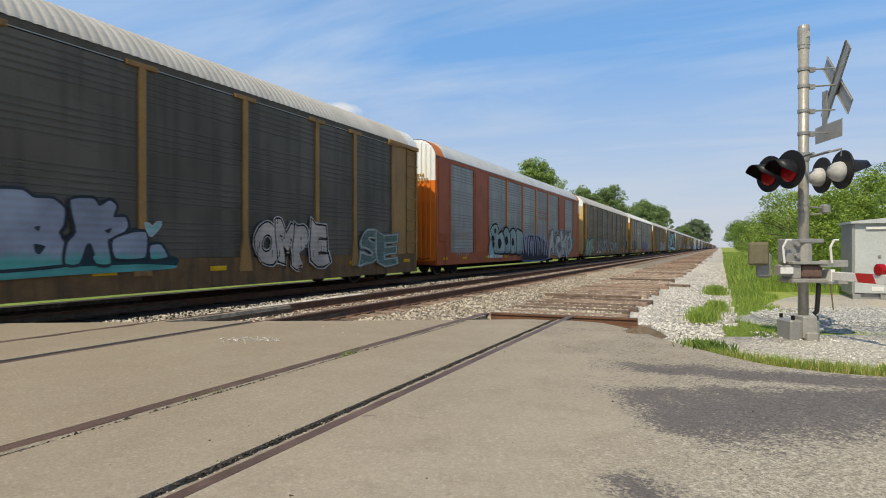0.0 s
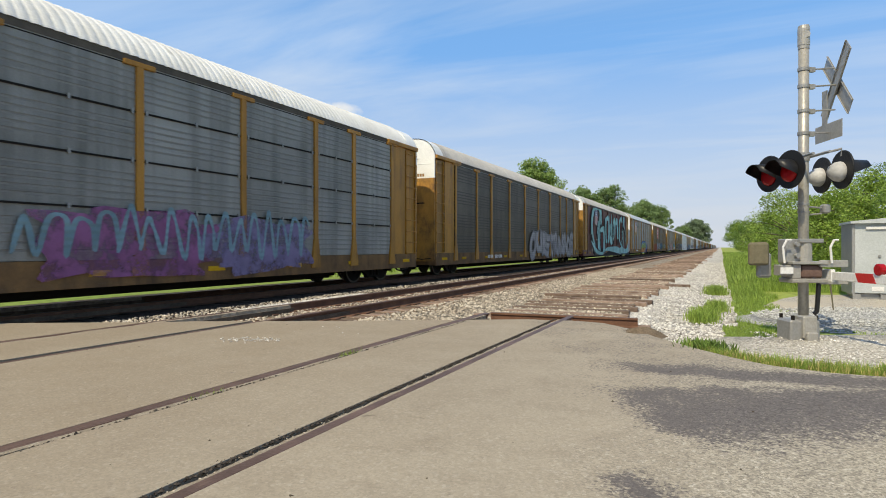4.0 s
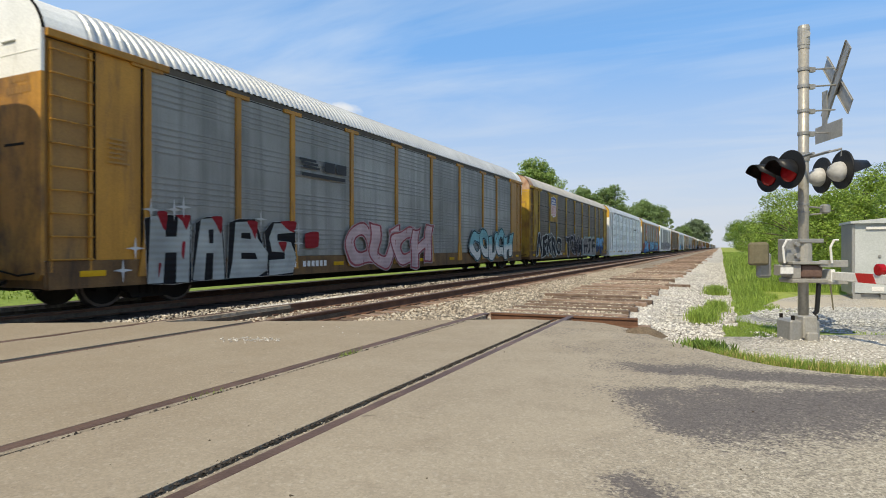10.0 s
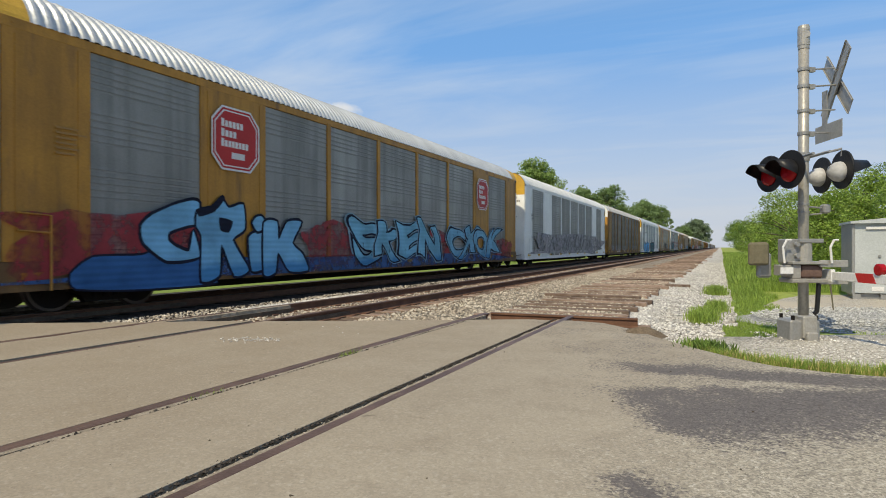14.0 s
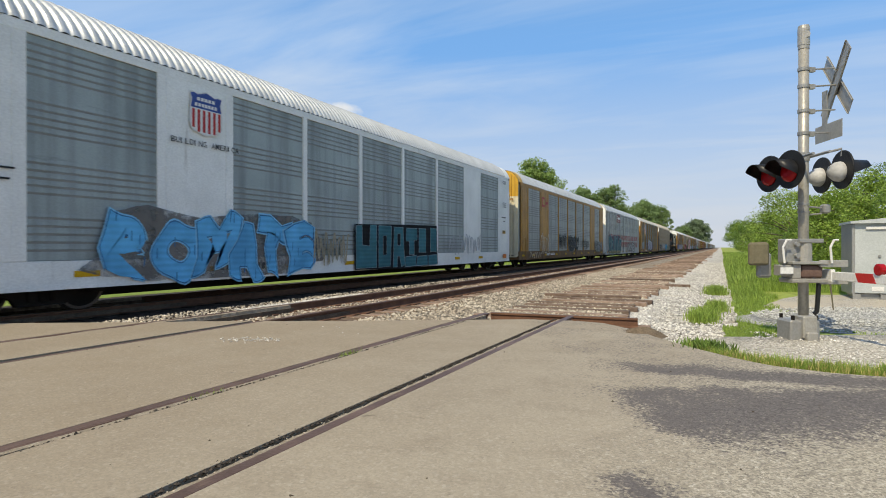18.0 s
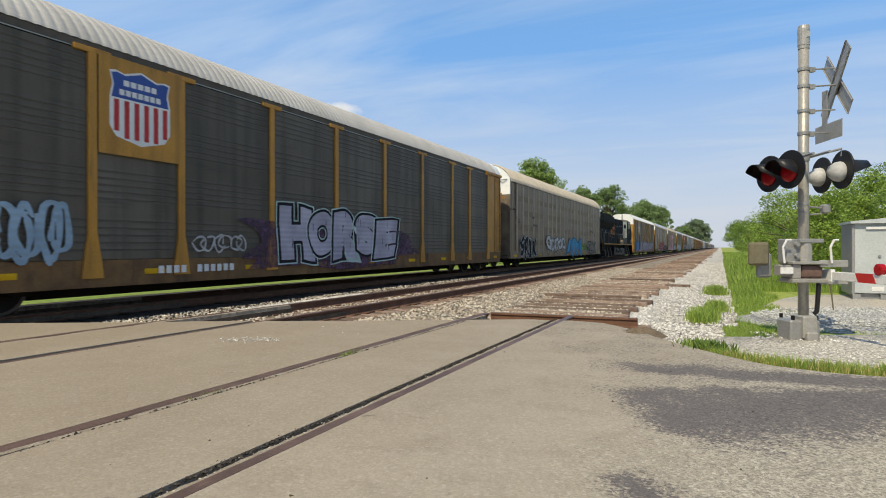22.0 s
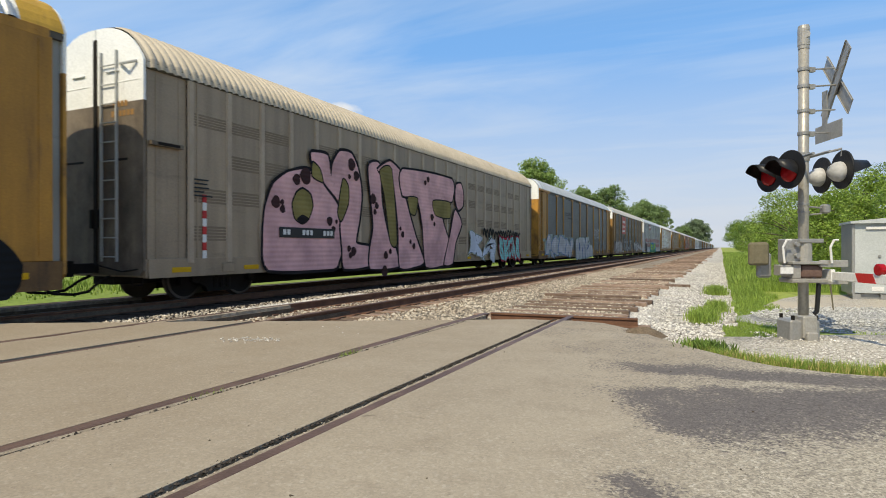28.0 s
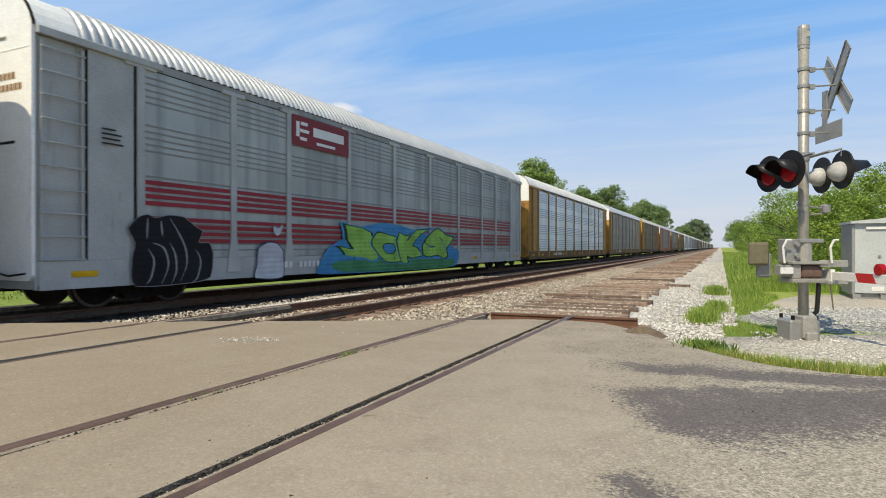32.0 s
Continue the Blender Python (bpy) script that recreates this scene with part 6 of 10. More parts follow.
    blot(c, [(13.79, 1.55), (14.22, 1.5), (14.44, 1.28), (14.34, 0.88), (14.17, 0.76), (14.03, 0.98), (14.27, 1.08), (14.07, 1.43), (13.93, 1.45)], seam, None, label="dark joint between letters")
    blot(c, [(14.78, 2.18), (14.98, 2.21), (14.98, 1.95), (14.78, 1.89)], seam, None, label="dark joint between letters")
    blot(c, [(15.32, 1.7), (15.69, 1.63), (15.32, 1.53)], seam, None, label="dark joint between letters")
    blot(c, [(15.49, 1.21), (16.07, 1.41), (16.18, 1.06), (15.9, 1.0)], seam, None, label="dark joint between letters")
    blot(c, [(14.64, 0.87), (14.74, 1.18), (14.84, 0.86)], seam, None, label="dark joint between letters")
    blot(c, [(15.4, 0.85), (15.74, 0.78), (16.03, 0.48), (15.9, 0.43), (15.62, 0.67)], seam, None, label="dark joint between letters")
    blot(c, [(16.78, 1.48), (16.97, 1.17), (17.16, 0.55), (17.03, 0.49), (16.93, 1.05), (16.67, 1.08)], seam, None, label="dark joint between letters")
    blot(c, [(17.32, 0.92), (18.53, 0.9), (18.49, 0.46), (17.29, 0.47)], seam, None, label="dark joint between letters")
    blot(c, [(15.37, 0.44), (15.45, 0.68), (15.66, 0.7), (15.82, 0.47)], sky, (0.40, 0.50, 0.56), 0.03, label="blue patch")
    blot(c, [(16.67, 0.99), (16.91, 1.05), (16.94, 0.56), (16.73, 0.49)], sky, (0.40, 0.50, 0.56), 0.03, label="blue patch")


def art_blue(c):
    """Sky-blue letters with black shadows."""
    dark, blue, ink = (0.03, 0.12, 0.30), (0.17, 0.44, 0.66), (0.012, 0.015, 0.03)
    blot(c, [(1.4, 0.73), (1.82, 1.02), (2.82, 1.04), (3.35, 1.21), (4.23, 0.99), (4.8, 0.39), (2.82, 0.36), (1.5, 0.45)], dark, ink, 0.04, label="dark blue sprayed base")
    blot(c, [(2.82, 1.63), (3.08, 1.87), (3.63, 2.11), (4.08, 2.23), (4.27, 2.18), (4.23, 1.74), (3.93, 1.67), (3.49, 1.53), (3.45, 1.35), (3.66, 1.2), (4.0, 1.11), (4.11, 1.57), (4.27, 0.99), (3.42, 0.92), (2.88, 1.29)], blue, ink, 0.07, low=(0.06, 0.25, 0.48), level=0.8, label="sky-blue graffiti letter")
    blot(c, [(4.23, 1.99), (4.64, 2.1), (4.92, 2.33), (5.15, 2.13), (5.61, 2.24), (5.66, 1.65), (5.27, 1.37), (5.8, 0.64), (5.33, 0.52), (4.92, 1.28), (4.85, 0.55), (4.34, 0.44), (4.34, 1.43), (4.19, 1.68)], blue, ink, 0.07, low=(0.06, 0.25, 0.48), level=0.8, label="sky-blue graffiti letter")
    blot(c, [(5.8, 1.45), (6.23, 1.57), (6.44, 0.74), (5.91, 0.61)], blue, ink, 0.07, low=(0.06, 0.25, 0.48), level=0.8, label="sky-blue graffiti letter")
    blot(c, [(5.93, 1.8), (6.05, 1.95), (6.23, 1.99), (6.37, 1.86), (6.31, 1.67), (6.09, 1.6)], blue, ink, 0.07, low=(0.06, 0.25, 0.48), level=0.8, label="sky-blue graffiti letter")
    blot(c, [(6.33, 1.82), (6.82, 1.87), (6.88, 1.39), (7.22, 1.88), (7.81, 1.9), (7.43, 1.32), (7.86, 1.01), (8.11, 0.56), (7.31, 0.56), (6.86, 1.07), (6.75, 0.55), (6.33, 0.51)], blue, ink, 0.07, low=(0.06, 0.25, 0.48), level=0.8, label="sky-blue graffiti letter")
    blot(c, [(4.85, 1.89), (5.27, 1.82), (5.15, 1.55), (4.89, 1.59)], ink, None, label="black eye of a letter")
    blot(c, [(4.23, 2.03), (4.59, 2.14), (4.92, 2.42), (5.03, 2.34), (4.72, 2.02), (4.27, 1.88)], ink, None, label="black eye of a letter")


def art_pink(c):
    """Pink bubble letters with a black rim, olive insides and brown spots."""
    pink, ink, olive, brown = (0.68, 0.39, 0.39), (0.015, 0.012, 0.014), (0.24, 0.20, 0.07), (0.045, 0.02, 0.02)
    blot(c, [(3.51, 0.62), (3.32, 1.46), (3.41, 2.25), (3.72, 2.86), (4.28, 3.22), (4.99, 3.38), (5.64, 3.26), (6.32, 2.78), (6.73, 2.29), (6.61, 1.85), (6.79, 1.16), (6.61, 0.79), (6.32, 0.56)], pink, ink, 0.09, label="pink bubble letter")
    blot(c, [(5.3, 3.9), (6.04, 3.92), (6.21, 3.32), (6.32, 3.74), (6.67, 4.13), (7.28, 4.15), (7.67, 3.7), (7.87, 2.9), (7.73, 2.07), (7.54, 1.34), (8.38, 1.2), (8.41, 0.6), (6.91, 0.54), (6.79, 1.16), (6.7, 1.86), (6.79, 2.35), (6.47, 2.7), (5.91, 3.07), (5.64, 3.46), (5.3, 3.66)], pink, ink, 0.09, label="pink bubble letter")
    blot(c, [(8.27, 3.77), (8.55, 4.05), (8.99, 4.01), (9.13, 2.71), (9.67, 1.36), (10.07, 1.16), (10.27, 0.51), (8.41, 0.49), (8.38, 1.16), (8.59, 1.92)], pink, ink, 0.09, label="pink bubble letter")
    blot(c, [(8.84, 3.84), (9.67, 4.22), (10.48, 3.91), (10.78, 3.03), (11.63, 1.59), (12.29, 0.67), (11.91, 0.5), (10.4, 0.46), (10.27, 1.97), (9.91, 3.57), (9.36, 3.71)], pink, ink, 0.09, label="pink bubble letter")
    blot(c, [(10.57, 4.05), (14.98, 4.13), (14.98, 3.18), (13.62, 3.13), (14.17, 2.1), (15.1, 0.9), (14.28, 0.48), (12.48, 0.44), (12.19, 2.04), (11.72, 3.1), (10.57, 3.1)], pink, ink, 0.09, label="pink bubble letter")
    blot(c, [(15.4, 3.93), (15.96, 4.03), (16.22, 3.57), (16.15, 3.06), (15.65, 2.85), (15.34, 3.25)], pink, ink, 0.09, label="pink bubble letter")
    blot(c, [(15.34, 2.83), (16.02, 2.26), (15.34, 1.4), (15.04, 0.51), (14.17, 0.49), (14.74, 1.64), (15.04, 2.33)], pink, ink, 0.09, label="pink bubble letter")
    blot(c, [(4.89, 2.82), (5.22, 2.69), (5.32, 2.37), (5.14, 2.0), (4.87, 1.87), (4.56, 2.0), (4.46, 2.37), (4.63, 2.69)], olive, ink, 0.05, label="olive inside of a letter")
    blot(c, [(5.35, 3.62), (5.66, 3.46), (5.8, 3.11), (5.32, 3.23)], olive, ink, 0.05, label="olive inside of a letter")
    blot(c, [(6.82, 3.29), (7.1, 3.1), (7.1, 2.57), (6.73, 2.0), (6.56, 2.26)], olive, ink, 0.05, label="olive inside of a letter")
    blot(c, [(8.99, 3.82), (9.79, 3.95), (10.15, 1.36), (9.71, 1.36), (9.32, 2.92)], olive, ink, 0.05, label="olive inside of a letter")
    blot(c, [(11.0, 3.05), (11.76, 3.06), (11.58, 2.45), (11.17, 2.51)], olive, ink, 0.05, label="olive inside of a letter")
    blot(c, [(13.09, 3.07), (14.74, 3.11), (14.74, 2.46), (13.35, 2.51)], olive, ink, 0.05, label="olive inside of a letter")
    blot(c, [(4.63, 1.97), (4.87, 2.11), (5.17, 2.01), (4.89, 1.84)], ink, None, label="black drip")
    blot(c, spot(4.63, 3.06, 0.16), brown, None, label="dark brown spot")
    blot(c, spot(5.02, 3.19, 0.24), brown, None, label="dark brown spot")
    blot(c, spot(3.79, 2.39, 0.17), brown, None, label="dark brown spot")
    blot(c, spot(4.05, 2.22, 0.11), brown, None, label="dark brown spot")
    blot(c, spot(4.03, 2.4, 0.08), brown, None, label="dark brown spot")
    blot(c, spot(6.13, 1.97, 0.14), brown, None, label="dark brown spot")
    blot(c, spot(6.32, 1.74, 0.1), brown, None, label="dark brown spot")
    blot(c, spot(6.47, 1.97, 0.07), brown, None, label="dark brown spot")
    blot(c, spot(7.28, 3.8, 0.2), brown, None, label="dark brown spot")
    blot(c, spot(7.54, 3.47, 0.16), brown, None, label="dark brown spot")
    blot(c, spot(7.16, 3.41, 0.08), brown, None, label="dark brown spot")
    blot(c, spot(8.55, 2.82, 0.18), brown, None, label="dark brown spot")
    blot(c, spot(8.77, 2.61, 0.12), brown, None, label="dark brown spot")
    blot(c, spot(8.66, 2.39, 0.1), brown, None, label="dark brown spot")
    blot(c, spot(7.38, 1.07, 0.15), brown, None, label="dark brown spot")
    blot(c, spot(7.13, 1.16, 0.1), brown, None, label="dark brown spot")
    blot(c, spot(7.22, 0.95, 0.1), brown, None, label="dark brown spot")
    blot(c, spot(10.57, 1.67, 0.12), brown, None, label="dark brown spot")
    blot(c, spot(10.4, 1.88, 0.08), brown, None, label="dark brown spot")
    blot(c, spot(11.44, 1.24, 0.12), brown, None, label="dark brown spot")
    blot(c, spot(11.17, 1.41, 0.09), brown, None, label="dark brown spot")
    blot(c, spot(12.99, 2.4, 0.14), brown, None, label="dark brown spot")
    blot(c, spot(13.2, 2.14, 0.1), brown, None, label="dark brown spot")
    blot(c, spot(12.63, 3.89, 0.12), brown, None, label="dark brown spot")
    blot(c, spot(12.39, 3.73, 0.1), brown, None, label="dark brown spot")
    blot(c, spot(9.36, 0.93, 0.14), brown, None, label="dark brown spot")
    blot(c, spot(9.67, 1.06, 0.1), brown, None, label="dark brown spot")
    blot(c, spot(9.28, 0.38, 0.2), brown, None, label="dark brown spot")


def art_silver(c):
    """Silver letters with blue shadows in a pale greenish cloud."""
    silver, blue, haze = (0.46, 0.47, 0.48), (0.02, 0.075, 0.23), (0.33, 0.42, 0.38)
    blot(c, [(10.48, 1.66), (10.92, 1.83), (11.28, 1.82), (11.4, 0.34), (10.48, 0.34)], silver, haze, 0.09, label="silver graffiti letter")
    blot(c, [(11.47, 1.83), (12.17, 1.95), (12.64, 1.96), (13.02, 1.94), (12.89, 1.27), (12.81, 0.9), (12.98, 0.34), (11.53, 0.34)], silver, haze, 0.09, label="silver graffiti letter")
    blot(c, [(13.07, 1.94), (13.63, 1.96), (14.04, 1.75), (14.2, 1.28), (14.04, 0.77), (14.09, 0.34), (13.16, 0.34), (13.02, 0.9), (12.96, 1.27)], silver, haze, 0.09, label="silver graffiti letter")
    blot(c, [(14.26, 1.94), (14.77, 1.99), (15.53, 2.06), (15.63, 1.92), (15.15, 1.79), (15.2, 1.4), (15.88, 1.63), (16.13, 1.42), (16.05, 0.45), (14.37, 0.34), (14.2, 0.86), (14.28, 1.39)], silver, haze, 0.09, label="silver graffiti letter")
    blot(c, [(16.16, 1.3), (16.54, 1.36), (16.97, 1.28), (17.48, 0.88), (17.38, 0.51), (16.13, 0.45)], silver, haze, 0.09, label="silver graffiti letter")
    blot(c, [(14.15, 1.93), (14.32, 1.96), (14.24, 1.55), (14.09, 1.65)], blue, None, label="blue shadow in a letter")
    blot(c, [(13.44, 1.62), (13.63, 1.58), (13.75, 1.33), (13.63, 1.03), (13.47, 0.93)], blue, None, label="blue shadow in a letter")
    blot(c, [(14.71, 1.01), (15.88, 1.62), (15.99, 1.6), (15.46, 1.23), (14.83, 0.96)], blue, None, label="blue shadow in a letter")
    blot(c, [(14.15, 1.26), (14.26, 1.26), (14.25, 0.78), (14.31, 0.34), (14.15, 0.35), (14.21, 0.78)], blue, None, label="blue shadow in a letter")
    blot(c, [(12.88, 1.26), (13.02, 1.18), (13.09, 0.61), (13.18, 0.34), (13.02, 0.34), (12.96, 0.81), (12.82, 0.92)], blue, None, label="blue shadow in a letter")
    blot(c, [(14.65, 1.4), (15.2, 1.4), (15.08, 1.36), (14.69, 1.35)], blue, None, label="blue shadow in a letter")
    blot(c, [(11.67, 1.56), (11.91, 1.52), (12.02, 1.18), (11.87, 0.93), (11.68, 0.93)], blue, None, label="blue shadow in a letter")


def art_black(c):
    """Black block letters on a chalky pale ground with a mint rim."""
    ink, chalk, mint = (0.012, 0.012, 0.014), (0.30, 0.285, 0.27), (0.30, 0.44, 0.40)
    blot(c, [(15.01, 1.63), (15.58, 1.89), (16.02, 2.13), (16.44, 1.94), (16.76, 2.11), (17.1, 1.97), (17.45, 2.04), (18.53, 2.06), (18.79, 1.9), (19.42, 2.11), (20.1, 2.06), (20.31, 1.75), (20.68, 1.17), (20.42, 0.51), (17.3, 0.58), (15.58, 0.61), (15.06, 0.68)], chalk, mint, 0.08, label="chalky sprayed ground")
    blot(c, [(15.83, 1.92), (16.17, 1.94), (16.02, 1.39), (15.94, 1.07), (16.0, 0.7), (15.63, 0.68), (15.75, 1.18)], ink, None, soft=False, label="black block letter")
    blot(c, [(15.45, 1.49), (15.8, 1.41), (16.76, 1.45), (17.19, 1.53), (17.14, 1.15), (16.63, 1.24), (15.91, 1.22), (15.43, 1.16)], ink, None, soft=False, label="black block letter")
    blot(c, [(16.59, 1.91), (17.0, 1.95), (16.83, 1.29), (16.79, 0.86), (16.48, 0.71), (16.61, 1.29)], ink, None, soft=False, label="black block letter")
    blot(c, [(17.35, 1.96), (18.7, 1.99), (18.67, 1.67), (18.14, 1.78), (18.05, 1.3), (18.14, 0.9), (17.89, 0.75), (17.3, 0.68), (17.28, 0.87), (17.77, 0.99), (17.86, 1.42), (17.95, 1.72), (17.39, 1.68)], ink, None, soft=False, label="black block letter")
    blot(c, [(19.09, 1.9), (20.25, 1.98), (20.25, 1.69), (19.46, 1.72), (19.42, 1.45), (20.46, 1.49), (20.55, 1.14), (19.46, 1.23), (19.38, 0.76), (19.14, 0.77), (19.16, 1.17), (18.88, 1.12), (18.84, 1.49), (19.16, 1.44)], ink, None, soft=False, label="black block letter")


def art_lilac(c):
    """Lilac and teal bubble letters over a dark band."""
    lilac, ink, teal = (0.27, 0.30, 0.37), (0.03, 0.04, 0.05), (0.08, 0.32, 0.29)
    blot(c, [(11.89, 1.08), (15.67, 1.03), (15.84, 0.81), (14.87, 0.84), (11.89, 0.84)], (0.02, 0.05, 0.06), None, label="dark sprayed band")
    blot(c, [(11.89, 0.82), (14.87, 0.86), (15.84, 0.81), (15.67, 0.74), (13.53, 0.7), (11.89, 0.66)], teal, None, label="teal sprayed stripe")
    blot(c, [(11.89, 2.0), (12.43, 2.14), (12.78, 2.15), (12.95, 2.04), (13.28, 2.04), (13.47, 1.88), (13.45, 1.6), (13.37, 1.45), (13.55, 1.1), (13.43, 0.9), (11.89, 0.88)], lilac, ink, 0.06, low=teal, level=1.05, label="lilac bubble letter")
    blot(c, [(13.58, 2.04), (14, 2.1), (14.12, 1.97), (14.33, 2.09), (14.46, 1.99), (14.4, 1.78), (14.65, 1.78), (14.7, 1.6), (14.51, 1.4), (14.28, 1.34), (14.34, 0.9), (14.05, 0.91), (13.89, 1.28), (13.73, 0.91), (13.48, 0.92), (13.53, 1.28), (13.68, 1.48)], lilac, ink, 0.06, low=teal, level=1.05, label="lilac bubble letter")
    blot(c, [(14.39, 1.34), (14.81, 1.49), (15.1, 1.5), (15.13, 1.27), (15.06, 0.99), (14.45, 0.99)], lilac, ink, 0.06, low=teal, level=1.05, label="lilac bubble letter")
    blot(c, [(15.21, 1.23), (15.46, 1.25), (15.61, 1.0), (15.23, 0.96)], lilac, ink, 0.06, low=teal, level=1.05, label="lilac bubble letter")
    blot(c, [(12.95, 1.54), (13.06, 1.57), (13.03, 1.47)], ink, None, label="dark eye of a letter")
    blot(c, [(12.95, 1.26), (13.14, 1.22), (13.05, 1.08), (12.97, 1.12)], ink, None, label="dark eye of a letter")
    blot(c, [(13.84, 1.18), (13.94, 1.28), (14.03, 1.05), (13.84, 1.02)], ink, None, label="dark eye of a letter")
    blot(c, [(14.22, 1.52), (14.37, 1.57), (14.3, 1.46)], ink, None, label="dark eye of a letter")
    blot(c, [(15.08, 1.69), (15.18, 1.68), (15.26, 1.62), (15.35, 1.71), (15.46, 1.72), (15.43, 1.62), (15.23, 1.42), (15.13, 1.54)], (0.22, 0.42, 0.42), (0.5, 0.5, 0.5), 0.02, label="small pale sprayed heart")


def art_grey(c):
    """Grey-green bubble letters with bold black outlines."""
    grey, ink = (0.31, 0.39, 0.37), (0.015, 0.016, 0.02)
    blot(c, [(6.05, 2.19), (6.31, 2.34), (6.7, 1.6), (6.84, 0.75), (6.64, 0.63), (6.11, 0.75), (5.98, 1.18), (6.21, 1.59), (6.07, 1.79)], (0.30, 0.50, 0.52), None, label="pale cyan sprayed cloud")
    blot(c, [(11.58, 1.62), (12.64, 1.88), (14.26, 1.89), (15.85, 1.72), (17.0, 1.36), (17.31, 0.56), (15.85, 0.38), (11.7, 0.42), (11.43, 0.73)], (0.03, 0.03, 0.045), (0.12, 0.2, 0.34), 0.07, label="dark sprayed tangle ground")
    blot(c, [(10.26, 1.93), (10.55, 2.22), (10.97, 2.15), (11.47, 2.06), (11.65, 1.62), (11.52, 1.02), (11.26, 0.79), (10.38, 0.9)], grey, ink, 0.09, low=(0.10, 0.13, 0.14), level=0.95, label="grey-green bubble letter")
    blot(c, [(9.21, 1.88), (9.46, 2.15), (9.99, 2.23), (10.34, 1.86), (10.41, 1.31), (10.26, 0.88), (9.18, 0.91)], grey, ink, 0.09, low=(0.10, 0.13, 0.14), level=0.95, label="grey-green bubble letter")
    blot(c, [(8.15, 1.95), (8.51, 2.25), (8.89, 2.2), (9.24, 1.88), (9.33, 1.3), (9.18, 0.92), (8.29, 0.91), (8.33, 1.42)], grey, ink, 0.09, low=(0.10, 0.13, 0.14), level=0.95, label="grey-green bubble letter")
    blot(c, [(6.23, 2.1), (6.75, 2.36), (7.16, 2.34), (7.4, 2.08), (7.35, 1.85), (7.87, 2.02), (8.22, 1.77), (8.35, 1.42), (8.29, 0.91), (6.81, 0.92), (6.7, 1.28), (6.47, 1.7)], grey, ink, 0.09, low=(0.10, 0.13, 0.14), level=0.95, label="grey-green bubble letter")
    blot(c, spot(7.54, 1.4, 0.28), ink, grey, 0.03, label="dark eye of a letter")
    blot(c, spot(8.66, 1.57, 0.26), ink, grey, 0.03, label="dark eye of a letter")
    blot(c, spot(9.72, 1.5, 0.22), ink, grey, 0.03, label="dark eye of a letter")
    blot(c, spot(6.87, 2.04, 0.14), ink, grey, 0.03, label="dark eye of a letter")
    blot(c, spot(6.53, 1.6, 0.22), ink, grey, 0.03, label="dark eye of a letter")
    blot(c, spot(6.6, 1.34, 0.18), ink, grey, 0.03, label="dark eye of a letter")


def art_shade(c):
    """Black letters with thin grey lines."""
    ink, pale = (0.016, 0.016, 0.018), (0.26, 0.26, 0.26)
    blot(c, [(1.7, 1.57), (1.92, 1.8), (2.13, 1.86), (2.31, 1.8), (2.65, 1.87), (3.01, 1.85), (3.31, 1.67), (3.52, 1.55), (3.42, 1.3), (3.71, 1.3), (3.83, 1.04), (3.75, 0.53), (3.24, 0.43), (1.85, 0.43), (1.78, 0.95), (1.85, 1.29)], ink, pale, 0.015, label="black graffiti letters")
    brush(c, [([(2.13, 1.81), (2.11, 1.35)], 0.022)], pale, pale, 0.0, label="thin grey line")
    brush(c, [([(2.44, 1.76), (2.48, 1.41)], 0.022)], pale, pale, 0.0, label="thin grey line")
    brush(c, [([(2.65, 1.83), (2.86, 1.54), (3.06, 1.18), (3.09, 0.81), (2.91, 0.45)], 0.022)], pale, pale, 0.0, label="thin grey line")
    brush(c, [([(2.24, 1.29), (2.51, 1.18), (2.62, 0.82), (2.44, 0.41)], 0.022)], pale, pale, 0.0, label="thin grey line")
    brush(c, [([(2.13, 1.18), (2.27, 0.94), (2.21, 0.6), (2.08, 0.43)], 0.022)], pale, pale, 0.0, label="thin grey line")
    brush(c, [([(2.65, 1.29), (2.79, 1.06), (2.82, 0.69), (2.68, 0.4)], 0.022)], pale, pale, 0.0, label="thin grey line")
    brush(c, [([(3.31, 1.17), (3.47, 0.92), (3.39, 0.55), (3.24, 0.43)], 0.022)], pale, pale, 0.0, label="thin grey line")
    blot(c, [(5.25, 0.75), (5.31, 1.17), (5.66, 1.32), (5.98, 1.29), (6.2, 1.09), (6.2, 0.42), (5.19, 0.44)], (0.55, 0.57, 0.62), (0.05, 0.06, 0.10), 0.03, label="white sprayed blot")
    blot(c, [(5.87, 1.76), (6.02, 1.69), (6.2, 1.8), (6.13, 1.59), (5.98, 1.5), (5.85, 1.61)], (0.55, 0.57, 0.62), None, label="white sprayed star")
    blot(c, [(7.65, 0.52), (8.19, 1.17), (9.12, 1.51), (10.01, 1.86), (11.43, 2.04), (12.63, 1.98), (13.96, 1.81), (15.98, 1.5), (17.85, 1.02), (17.48, 0.41), (14.93, 0.34), (8.19, 0.4)], (0.05, 0.24, 0.46), None, label="blue sprayed cloud")
    blot(c, [(8.76, 0.79), (17.12, 0.71), (16.54, 0.34), (9.06, 0.43)], (0.06, 0.24, 0.11), None, label="dark green sprayed base")


# Raised dark strip that draws the gap between two side panels.
JOINT = Shape().box(-0.01, 0.008, -0.022, 0.022, 0.98, 4.84).mesh("joint_cover", steel_dark)

